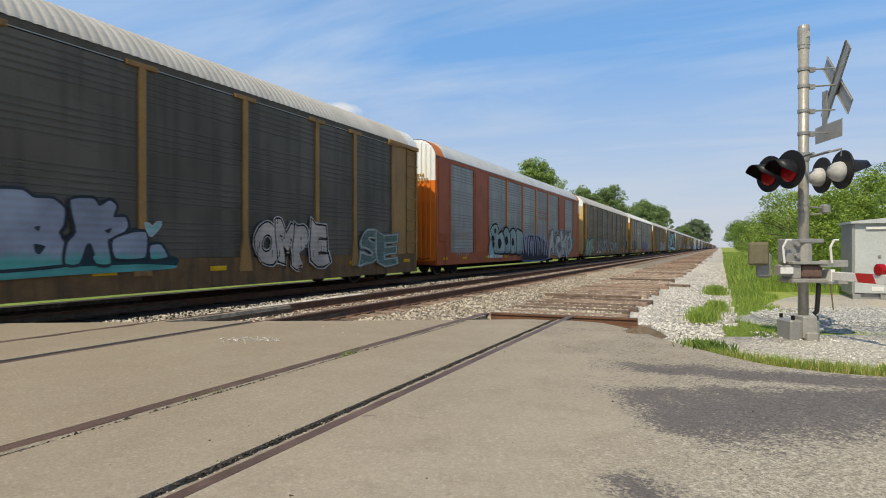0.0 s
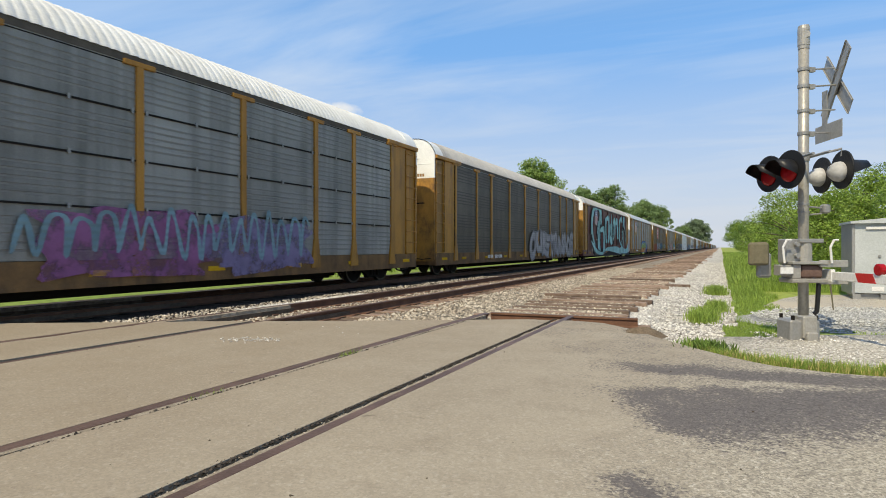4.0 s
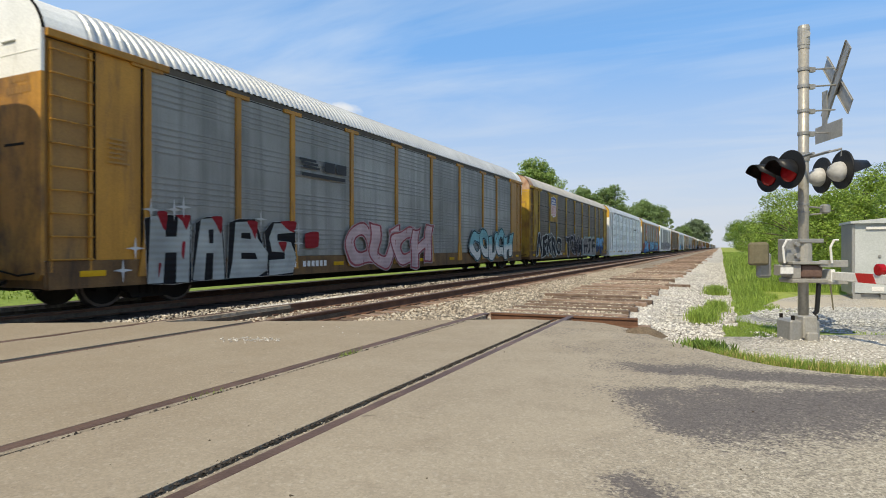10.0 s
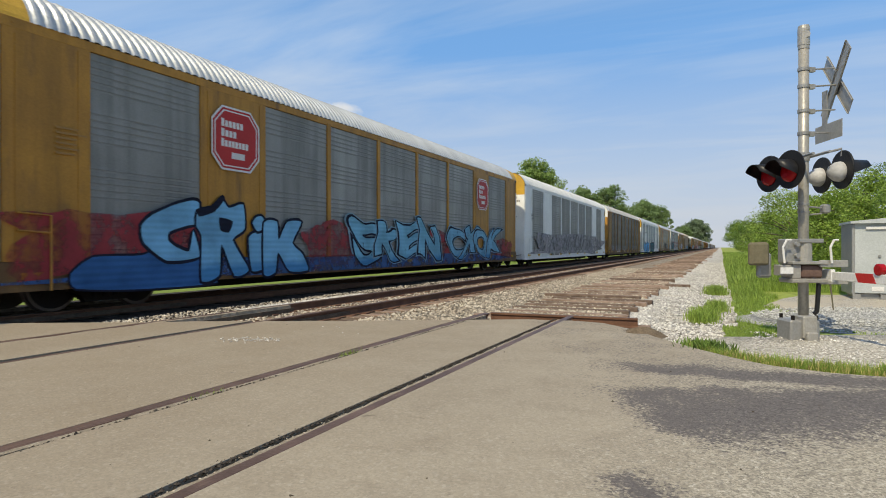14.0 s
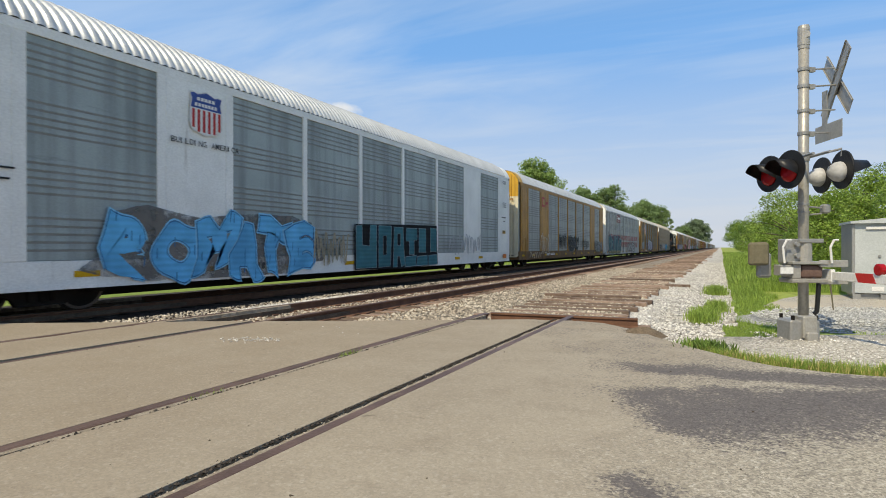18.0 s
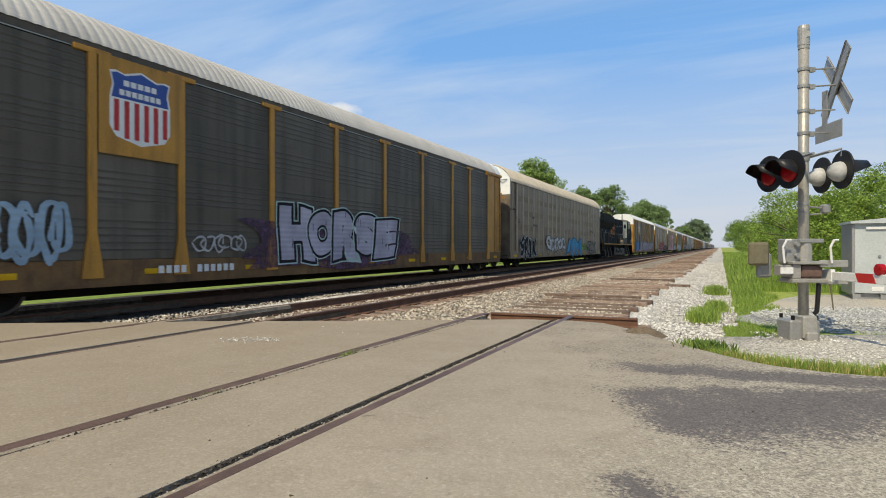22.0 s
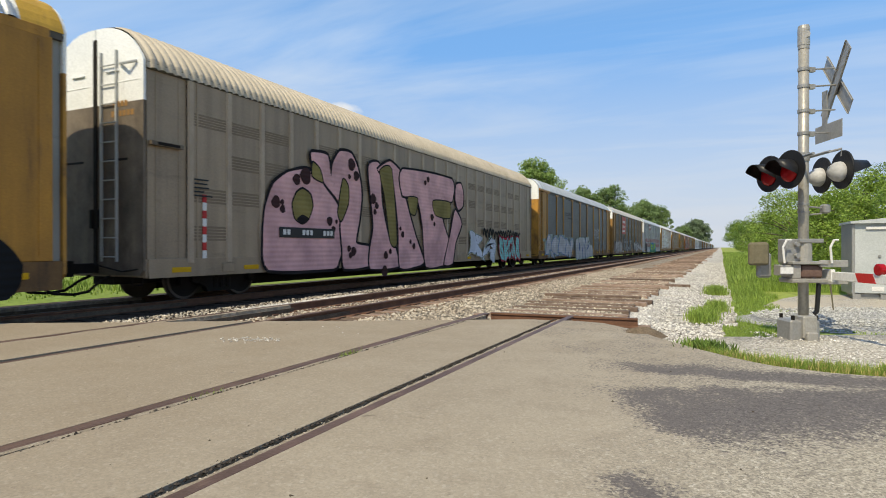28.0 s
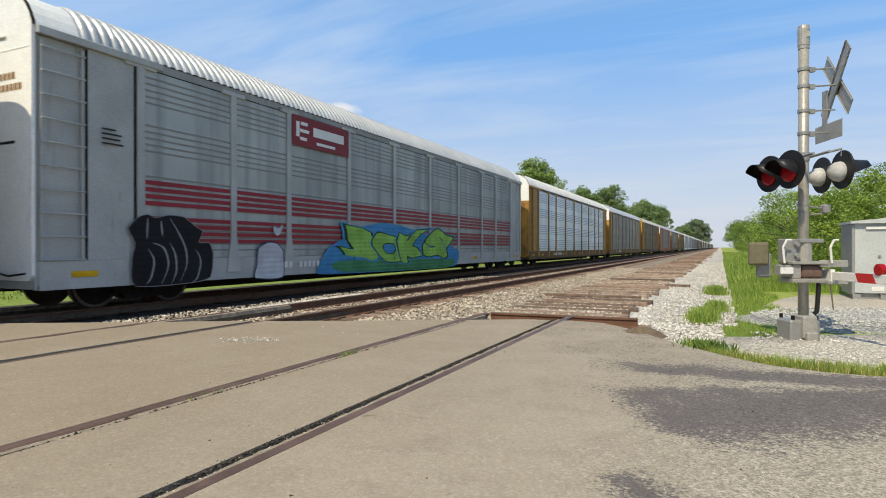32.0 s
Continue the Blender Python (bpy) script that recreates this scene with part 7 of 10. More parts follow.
def art_red(c):
    """Angular dark red letters with white rims before black peaks."""
    red, white, ink = (0.115, 0.014, 0.02), (0.55, 0.55, 0.56), (0.012, 0.014, 0.016)
    blot(c, [(18.17, 0.85), (18.77, 1.48), (19.23, 1.44), (20.01, 1.82), (20.31, 1.68), (21.31, 1.49), (22.06, 1.95), (22.51, 1.51), (23.26, 1.81), (23.73, 1.66), (24.54, 1.55), (25.85, 1.39), (26.29, 0.9), (26.04, 0.34), (23.92, 0.34), (20.7, 0.34), (18.3, 0.57)], ink, label="black graffiti shadow")
    blot(c, [(18.28, 0.89), (18.53, 1.1), (18.99, 1.14), (18.84, 0.97), (19.17, 0.83), (18.97, 0.73), (18.67, 0.78)], red, white, 0.05, soft=False, label="dark red letter with a white rim")
    blot(c, [(18.89, 0.87), (19.44, 1.64), (19.92, 1.33), (19.98, 1.0), (19.66, 1.08), (19.5, 0.88)], red, white, 0.05, soft=False, label="dark red letter with a white rim")
    blot(c, [(19.98, 1.72), (20.66, 1.86), (20.55, 1.5), (21.0, 1.29), (21.31, 1.03), (21.4, 0.46), (21.1, 0.53), (20.83, 0.82), (20.41, 1.12), (20.31, 0.78), (20.1, 1.1), (19.94, 1.23)], red, white, 0.05, soft=False, label="dark red letter with a white rim")
    blot(c, [(21.38, 1.06), (22.06, 1.67), (22.4, 1.23), (22.77, 0.66), (22.43, 0.78), (22.03, 0.88), (21.46, 0.46)], red, white, 0.05, soft=False, label="dark red letter with a white rim")
    blot(c, [(22.49, 1.25), (23.09, 1.72), (23.69, 1.39), (23.56, 0.84), (23.24, 0.76), (22.64, 0.7)], red, white, 0.05, soft=False, label="dark red letter with a white rim")
    blot(c, [(23.73, 1.66), (24.46, 1.86), (24.31, 1.46), (25.07, 1.64), (24.81, 1.2), (24.33, 1.0), (25.2, 0.83), (24.81, 0.82), (24.18, 0.43), (23.83, 0.44), (23.61, 0.94)], red, white, 0.05, soft=False, label="dark red letter with a white rim")
    blot(c, [(19.58, 0.43), (19.9, 0.67), (20.04, 0.43)], red, white, 0.05, soft=False, label="dark red letter with a white rim")
    blot(c, [(20.6, 0.58), (20.96, 0.43), (20.63, 0.44)], red, white, 0.05, soft=False, label="dark red letter with a white rim")
    blot(c, [(19.5, 1.16), (19.72, 1.16), (19.94, 1.0), (19.44, 0.88)], white, label="white side of the letter")
    blot(c, [(21.68, 1.02), (22.06, 1.02), (22.06, 0.88), (21.76, 0.88)], white, label="white side of the letter")
    blot(c, [(23.4, 1.2), (23.44, 1.22), (23.27, 0.75), (23.12, 0.82)], white, label="white side of the letter")
    blot(c, [(20.64, 1.86), (20.8, 1.75), (20.66, 1.53), (20.5, 1.5)], white, label="white side of the letter")
    blot(c, [(21.21, 1.37), (21.38, 1.03), (21.42, 0.52), (21.31, 0.98)], white, label="white side of the letter")
    blot(c, [(24.43, 1.86), (24.56, 1.74), (24.18, 1.2), (24.07, 1.24)], white, label="white side of the letter")


def art_block_grey(c):
    """Four heavy grey block letters with black sides and red drips."""
    grey, ink, red, white = (0.36, 0.39, 0.375), (0.012, 0.012, 0.014), (0.26, 0.018, 0.024), (0.5, 0.51, 0.5)
    blot(c, [(1.9, 1.79), (2.45, 1.88), (3.04, 1.91), (3.07, 0.44), (2.6, 0.42), (1.97, 0.46)], ink, white, 0.012, soft=False, label="black side of the letters")
    blot(c, [(3.18, 1.73), (3.45, 1.88), (3.94, 1.93), (4.04, 0.88), (4.07, 0.46), (3.07, 0.46)], ink, white, 0.012, soft=False, label="black side of the letters")
    blot(c, [(4.17, 1.79), (4.47, 1.88), (5.03, 1.9), (5.33, 1.22), (5.49, 0.47), (4.1, 0.46)], ink, white, 0.012, soft=False, label="black side of the letters")
    blot(c, [(5.37, 1.6), (5.64, 1.85), (6.56, 1.91), (6.56, 1.0), (6.47, 0.46), (5.49, 0.47)], ink, white, 0.012, soft=False, label="black side of the letters")
    blot(c, [(2.04, 1.84), (2.39, 1.88), (2.4, 1.42), (2.68, 1.43), (2.72, 1.88), (3.04, 1.89), (3.0, 0.44), (2.66, 0.45), (2.68, 1.09), (2.39, 1.09), (2.34, 0.46), (1.97, 0.46)], grey, ink, 0.016, soft=False, label="heavy grey block letter")
    blot(c, [(3.33, 1.83), (3.91, 1.9), (4.0, 0.9), (4.02, 0.46), (3.66, 0.47), (3.69, 1.07), (3.48, 1.07), (3.42, 0.47), (3.1, 0.48)], grey, ink, 0.016, soft=False, label="heavy grey block letter")
    blot(c, [(4.37, 1.8), (5.03, 1.85), (5.11, 1.43), (5.49, 1.06), (5.45, 0.61), (5.11, 0.46), (4.17, 0.47), (4.27, 0.87)], grey, ink, 0.016, soft=False, label="heavy grey block letter")
    blot(c, [(5.72, 1.82), (6.56, 1.85), (6.51, 1.6), (5.84, 1.55), (5.84, 1.38), (6.38, 1.34), (6.6, 0.94), (6.47, 0.52), (5.53, 0.47), (5.53, 0.87), (6.13, 0.89), (6.13, 1.06), (5.64, 1.09), (5.53, 1.44)], grey, ink, 0.016, soft=False, label="heavy grey block letter")
    blot(c, [(4.55, 1.55), (4.85, 1.56), (4.89, 1.4), (4.55, 1.42)], ink, soft=False, label="black eye of the letter")
    blot(c, [(4.55, 1.07), (5.03, 1.06), (5.11, 0.9), (4.55, 0.92)], ink, soft=False, label="black eye of the letter")
    blot(c, [(3.54, 1.6), (3.69, 1.61), (3.68, 1.29), (3.56, 1.29)], ink, soft=False, label="black eye of the letter")
    blot(c, [(5.84, 1.55), (6.47, 1.54), (6.47, 1.37), (5.84, 1.39)], ink, soft=False, label="black eye of the letter")
    blot(c, [(2.19, 1.93), (2.44, 1.94), (2.4, 1.57), (2.33, 1.61)], red, label="red sprayed drip")
    blot(c, [(2.66, 1.89), (3.04, 1.89), (2.93, 1.58), (2.82, 1.76)], red, label="red sprayed drip")
    blot(c, [(3.63, 1.9), (3.95, 1.9), (3.91, 1.51), (3.75, 1.75)], red, label="red sprayed drip")
    blot(c, [(4.75, 1.85), (5.11, 1.83), (5.03, 1.41), (4.89, 1.64)], red, label="red sprayed drip")
    blot(c, [(5.96, 1.88), (6.6, 1.9), (6.51, 1.6), (6.21, 1.7)], red, label="red sprayed drip")
    blot(c, [(2.82, 1.31), (2.9, 1.31), (2.86, 0.95), (2.8, 1.04)], red, label="red sprayed drip")
    blot(c, [(5.88, 1.33), (6.21, 1.34), (6.09, 1.06)], red, label="red sprayed drip")
    blot(c, [(2.23, 0.87), (2.29, 0.85), (2.22, 0.57)], red, label="red sprayed drip")
    blot(c, [(6.99, 1.58), (7.58, 1.64), (7.56, 1.22), (7.01, 1.18)], red, label="red sprayed drip")
    for y, z in [(1.69, 1.18), (1.42, 0.75), (2.61, 2.0), (2.85, 2.07), (5.22, 1.91), (6.69, 1.31), (6.69, 1.66), (2.04, 1.97)]:
        blot(c, [(y - 0.22, z), (y - 0.03, z + 0.03), (y, z + 0.24), (y + 0.03, z + 0.03), (y + 0.22, z), (y + 0.03, z - 0.03), (y, z - 0.24), (y - 0.03, z - 0.03)], white, soft=False, label="white sprayed star")


def art_loops(c):
    """Thin black loops, pale patches and a small black and white figure."""
    ink, pale = (0.014, 0.013, 0.013), (0.34, 0.33, 0.30)
    for pts in ([(19.69, 1.63), (19.73, 1.87), (19.96, 1.91), (20.22, 1.78), (20.24, 1.48), (20.0, 1.31), (19.77, 1.39), (19.69, 1.61)],
                [(20.24, 1.69), (20.41, 1.92), (20.67, 1.95), (20.83, 1.76), (20.85, 1.4), (20.76, 1.27)],
                [(20.87, 1.72), (21.13, 1.94), (21.43, 1.77), (21.55, 1.56), (21.53, 1.27), (20.89, 1.25), (20.87, 1.7)],
                [(20.85, 1.55), (21.18, 1.57), (21.53, 1.57)],
                [(21.71, 1.47), (21.76, 1.76), (21.92, 1.77), (21.9, 1.42)],
                [(19.65, 1.51), (19.8, 1.26), (19.8, 0.98)],
                [(20.71, 1.05), (20.62, 0.92), (20.58, 0.79), (20.71, 0.63)],
                [(19.51, 1.86), (19.64, 1.85), (19.67, 1.51), (19.51, 1.46)]):
        brush(c, [(pts, 0.035)], ink, ink, 0.012, label="thin black sprayed loop")
    blot(c, [(19.71, 1.57), (19.94, 1.49), (19.96, 1.31), (19.86, 1.31), (19.69, 1.47)], pale, label="pale sprayed patch")
    blot(c, [(19.9, 1.22), (20.18, 1.2), (20.16, 1.1), (20.04, 1.12)], pale, label="pale sprayed patch")
    blot(c, [(25.69, 1.68), (26.25, 1.76), (26.16, 1.5), (25.83, 1.36)], pale, label="pale sprayed patch")
    blot(c, [(24.24, 0.86), (24.83, 0.89), (25.08, 0.72), (24.35, 0.71)], pale, label="pale sprayed patch")
    blot(c, [(24.87, 1.74), (25.08, 2.0), (25.47, 2.03), (25.65, 1.87), (25.6, 1.64), (25.16, 1.39), (24.87, 1.35)], ink, pale, 0.04, label="black figure with a white rim")
    blot(c, [(24.99, 1.29), (25.42, 1.56), (25.8, 1.36), (25.69, 0.98), (25.25, 0.91), (24.76, 0.93)], ink, pale, 0.04, label="black figure with a white rim")
    graffiti(c, "IACE", 22.86, 24.59, 1.52, 1.89, (0.17, 0.155, 0.135), (0.12, 0.108, 0.09), seed=16, fat=0.05, edge=0.01, wild=0.03)


def art_block(c):
    """Square teal block letters on a black ground."""
    teal, ink, rim = (0.045, 0.165, 0.20), (0.010, 0.012, 0.014), (0.30, 0.38, 0.40)
    blot(c, [(11.66, 1.94), (15.35, 2.04), (17.64, 2.08), (17.74, 0.5), (15.01, 0.42), (11.66, 0.48)], ink, soft=False, label="black ground of the letters")
    blot(c, [(11.75, 1.89), (12.08, 1.91), (12.11, 1.27), (12.55, 1.24), (12.58, 1.94), (12.98, 1.96), (12.98, 0.52), (11.75, 0.53)], teal, rim, 0.016, soft=False, label="square teal letter")
    blot(c, [(13.12, 1.94), (13.99, 1.94), (13.9, 0.54), (13.12, 0.52)], teal, rim, 0.016, soft=False, label="square teal letter")
    blot(c, [(14.17, 1.92), (14.81, 1.92), (14.89, 1.0), (14.97, 0.56), (14.69, 0.49), (14.57, 0.88), (14.4, 0.88), (14.37, 0.5), (14.11, 0.5)], teal, rim, 0.016, soft=False, label="square teal letter")
    blot(c, [(15.05, 1.9), (15.91, 1.91), (15.91, 1.48), (15.68, 1.46), (15.68, 0.93), (15.3, 0.94), (15.3, 1.43), (15.03, 1.43)], teal, rim, 0.016, soft=False, label="square teal letter")
    blot(c, [(14.99, 0.84), (15.88, 0.89), (15.79, 0.51), (14.97, 0.49)], teal, rim, 0.016, soft=False, label="square teal letter")
    blot(c, [(16.07, 1.92), (16.65, 1.93), (16.65, 1.0), (16.07, 1.01)], teal, rim, 0.016, soft=False, label="square teal letter")
    blot(c, [(15.95, 0.85), (16.79, 0.88), (16.82, 0.51), (15.85, 0.5)], teal, rim, 0.016, soft=False, label="square teal letter")
    blot(c, [(17.07, 1.97), (17.61, 1.95), (17.61, 1.02), (17.07, 1.03)], teal, rim, 0.016, soft=False, label="square teal letter")
    blot(c, [(16.88, 0.87), (17.64, 0.9), (17.69, 0.52), (16.9, 0.5)], teal, rim, 0.016, soft=False, label="square teal letter")
    blot(c, [(13.4, 1.59), (13.63, 1.6), (13.63, 0.94), (13.41, 0.94)], ink, rim, 0.014, soft=False, label="black eye of the letter")
    blot(c, [(14.39, 1.68), (14.61, 1.69), (14.61, 1.27), (14.39, 1.27)], ink, rim, 0.014, soft=False, label="black eye of the letter")


@functools.lru_cache(None)
def gasket_mesh():
    s = Shape()
    n = len(ARCH_X)
    for y, up in ((-0.068, 0.0), (-0.066, 0.007), (-0.02, 0.007), (-0.018, 0.0)):
        s.v += [(x * 1.003, y, hood_arch(x) + up) for x in ARCH_X]
    for i in range(3):
        s.f += [(i * n + j, i * n + j + 1, (i + 1) * n + j + 1, (i + 1) * n + j) for j in range(n - 1)]
    s.m = [0] * len(s.f)
    return s.mesh("end_gasket", steel_dark)


GASKET = gasket_mesh()
POSTS = (2.0, 4.5, 6.5, 9.35, 12.2, 15.05, 17.9, 20.75, 22.7, 25.1)


def wagon(k, style, main, screen, roof, low, top, split=4.05, ribbed=False, seams=False, posts=None, hood=None, label="", full=True, dy=0.0, base=0.47):
    """One autorack wagon: y = 0 at its leading corner, z = 0 on the rails, +x towards the near side."""
    car = new("autorack_wagon")
    car.location = (TRACK_A, 0, 0)
    tagged(car, label, "rail wagon", "autorack wagons of the train")
    hood = hood or top
    hood = ochre_top if hood is ochre else hood
    posts = posts or main
    form = arch if style == "C" else hood_arch
    part("roof", roof_mesh(roof, hood, 0.065 if style == "C" else 0.05 if roof is galv_roof else 0.016, style != "C"), car)
    for side in (1, -1):
        end_door(car, side, low, top, split, ribbed, (0, 0, 0), None, full, form)
        end_door(car, side, low, top, split, ribbed and full, (0, 27.0, 0), (0, 0, math.pi), False, form)
    part("underframe", sill_mesh(maroon_paint if posts is maroon_paint else grimy_sill if main in (ochre, ochre_dark, rust_yellow) else main, base if style != "C" else 0.58), car)
    part("inner_wall", core_mesh(screen, main), car)
    if style == "S":
        # Recessed ladder panel darkened in colour: the shade of its inset, and dirt.
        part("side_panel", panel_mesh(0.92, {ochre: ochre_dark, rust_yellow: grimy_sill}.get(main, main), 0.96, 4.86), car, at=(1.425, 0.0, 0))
        if full:
            part("joint_cover", JOINT, car, at=(1.468, 0.92, 0))
            part("joint_cover", JOINT, car, at=(1.488, 1.88, 0))
            part("end_gasket", GASKET, car, label="black gasket along the roof end")
        part("side_panel", panel_mesh(0.98, main, 0.96, 4.86), car, at=(1.485, 0.92, 0))
        part("side_panel", panel_mesh(0.98, main, 0.96, 4.86), car, at=(1.485, 25.1, 0))
        part("side_panel", panel_mesh(0.92, main, 0.96, 4.86), car, at=(1.44, 26.08, 0))
        part("eave_beam", cap_beam(main, 2.5), car, at=(1.46, 0.0, 0))
        part("eave_beam", cap_beam(main, 2.2), car, at=(1.46, 24.8, 0))
        ladder(car, 0.02, main, full)
        ladder(car, 26.12, main, full)
        for i, y in enumerate(POSTS):
            part("post", post_mesh(posts, full), car, at=(1.5, y, 0))
            if i:
                a = POSTS[i - 1]
                part("screen", screen_mesh(round(y - a - 0.16, 3), screen, seams), car, at=(1.475, a + 0.08, 0))
    elif style == "B":
        for a, b in ((0.0, 1.5), (4.05, 6.15), (20.2, 22.25), (24.8, 26.5)):
            part("side_panel", panel_mesh(round(b - a, 3), main, 0.96, 4.86), car, at=(1.5, a + dy, 0))
        part("side_panel", panel_mesh(26.5, main, 4.82, 5.0), car, at=(1.503, 0.25, 0))
        edges = (6.15, 8.85, 11.68, 14.5, 17.35, 20.2)
        for a, b in [(1.5, 4.05), (22.25, 24.8)] + list(zip(edges, edges[1:])):
            part("screen", screen_mesh(round(b - a, 3), screen, seams), car, at=(1.465, a + dy, 0))
        for y in edges[1:-1]:
            part("post", post_mesh(posts, False), car, at=(1.485, y + dy, 0))
        if full:
            s = Shape()
            s.tube([(0, 0, 0.45), (0, 0, 1.75), (0, -0.55, 1.78)], 0.02, 6)
            s.tube([(0, 0, 1.45), (0, -0.55, 1.48)], 0.018, 6)
            part("grab_rail", s.mesh("grab_rail", main), car, at=(1.56, 0.75 + dy, 0))
    else:
        part("side_panel", panel_mesh(24.86, main, 0.80, 4.95), car, at=(1.48, 1.07, 0))
        part("side_panel", panel_mesh(1.01, main, 0.80, 4.95), car, at=(1.44, 0.04, 0))
        part("side_panel", panel_mesh(1.01, main, 0.80, 4.95), car, at=(1.44, 25.95, 0))
        for z0, z1 in ((1.35, 1.7), (2.2, 2.55), (3.05, 3.4), (3.9, 4.2)):
            part("louvre_band", C_BAND[z0], car, at=(1.48, 1.11, 0))["kind"] = "stuff"
        part("end_ladder", C_LADDER, car, at=(0.45, -0.08, 0))
        part("joint_cover", JOINT, car, at=(1.45, 1.05, 0))
        for i in range(22):
            part("rib", C_RIB, car, at=(1.48, 1.10 + 1.12 * i, 0))
        for i in range(16):
            part("stake_pocket", C_POCKET, car, at=(1.45, 2.0 + 1.52 * i, 0))
        if full:
            part("end_latch", C_LATCH, car, at=(1.46, -0.08, 3.30))
    for y in (2.4, 24.6):
        tr = part("truck", truck_mesh(), car, at=(0, y, 0))
        for dyw in (-0.875, 0.875):
            ws = part("wheelset", wheelset_mesh(), tr, at=(0, dyw, 0.485))
            WHEELS.append((k, y + dyw, dyw, ws, 0.485))
    part("coupler", coupler_mesh(), car)
    part("coupler", coupler_mesh(), car, at=(0, 27.0, 0), turn=(0, 0, math.pi))
    if full:
        for y in (0.6, 2.7, 5.6, 8.4, 11.2, 14.0, 16.8, 19.6, 22.4, 25.9):
            part("reflector", reflector_mesh(0.5), car, at=(1.495, y, 0.66), label="yellow reflector strip")
        shapes = [([(0.55 + 0.12 * i, 4.12), (0.64 + 0.12 * i, 4.12), (0.64 + 0.12 * i, 4.24), (0.55 + 0.12 * i, 4.24)], 0, 0) for i in range(4)]
        shapes += [([(0.5 + 0.12 * i, 3.92), (0.59 + 0.12 * i, 3.92), (0.59 + 0.12 * i, 4.04), (0.5 + 0.12 * i, 4.04)], 0, 0) for i in range(6)]
        part("end_lettering", flat_mesh("end_lettering", shapes, [ochre_dark if main is not white_paint else box_side]), car, at=(0, -0.125 if ribbed else -0.066, 0), turn=(0, 0, -math.pi / 2), label="small reporting marks on the end")["kind"] = "stuff"
        rng = random.Random(k)
        if style != "C":
            rows = [(0.19 * i, 0, 0.13, 0.16) for i in range(4)] + [(1.0 + 0.19 * i, 0, 0.13, 0.16) for i in range(6)]
            bars(car, 5.9, 0.66, rows, sign_white if main is not white_paint else sign_black, "row of small reporting marks")
        rows = [(0.0, 0.09 * i, rng.uniform(0.25, 0.55), 0.035) for i in range(rng.randint(3, 6))]
        bars(car, 1.15, 2.6 + rng.uniform(-0.4, 0.6), rows, sign_black if main in (white_paint, grey_paint, taupe_paint, sooty_taupe) else ochre_dark, "small stencilled data block")
    CARS[k] = car
    return car


C_RIB = Shape().prism([(-0.001, -0.085), (0.045, -0.06), (0.045, 0.06), (-0.001, 0.085)], 2, 0.86, 4.85).mesh("rib", M("pale_taupe_rib", (0.45, 0.36, 0.265), (0.35, 0.275, 0.20), rough=0.6, streak=(0.2, 0.16, 0.12), dirt=0.3))
C_POCKET = Shape().box(0, 0.07, 0, 0.36, 0.62, 0.83, c=0.01).mesh("stake_pocket", taupe_paint)
C_LATCH = Shape().box(0, 0.09, 0.15, 0.95, 0.0, 0.10, c=0.01).box(0.01, 0.1, 0.3, 0.85, 0.02, 0.08, 1).mesh("end_latch", [taupe_end, steel_dark])
C_BAND = {}
for z0, z1 in ((1.35, 1.7), (2.2, 2.55), (3.05, 3.4), (3.9, 4.2)):
    band = Shape()
    for i in range(21):
        if (i * 7 + int(z0 * 10)) % 5:
            for k in range(5):
                zz = z0 + (z1 - z0) * k / 5
                band.box(0.0, 0.004, 1.12 * i + 0.08, 1.12 * i + 1.02, zz, zz + (z1 - z0) * 0.14)
    C_BAND[z0] = band.mesh("louvre_band", M("dark_louvres", (0.225, 0.17, 0.117), rough=0.7))
C_LADDER = Shape()
for x in (-0.24, 0.24):
    C_LADDER.box(x - 0.02, x + 0.02, -0.03, 0.03, 0.9, 5.3)
for i in range(11):
    C_LADDER.tube([(-0.24, -0.03, 1.0 + 0.4 * i), (0.24, -0.03, 1.0 + 0.4 * i)], 0.015, 6)
C_LADDER.tube([(0.35, 0, 5.0), (0.6, -0.12, 4.95), (0.85, 0, 5.0)], 0.03, 6)
C_LADDER = C_LADDER.mesh("end_ladder", grey_paint)
CARS, WHEELS = {}, []


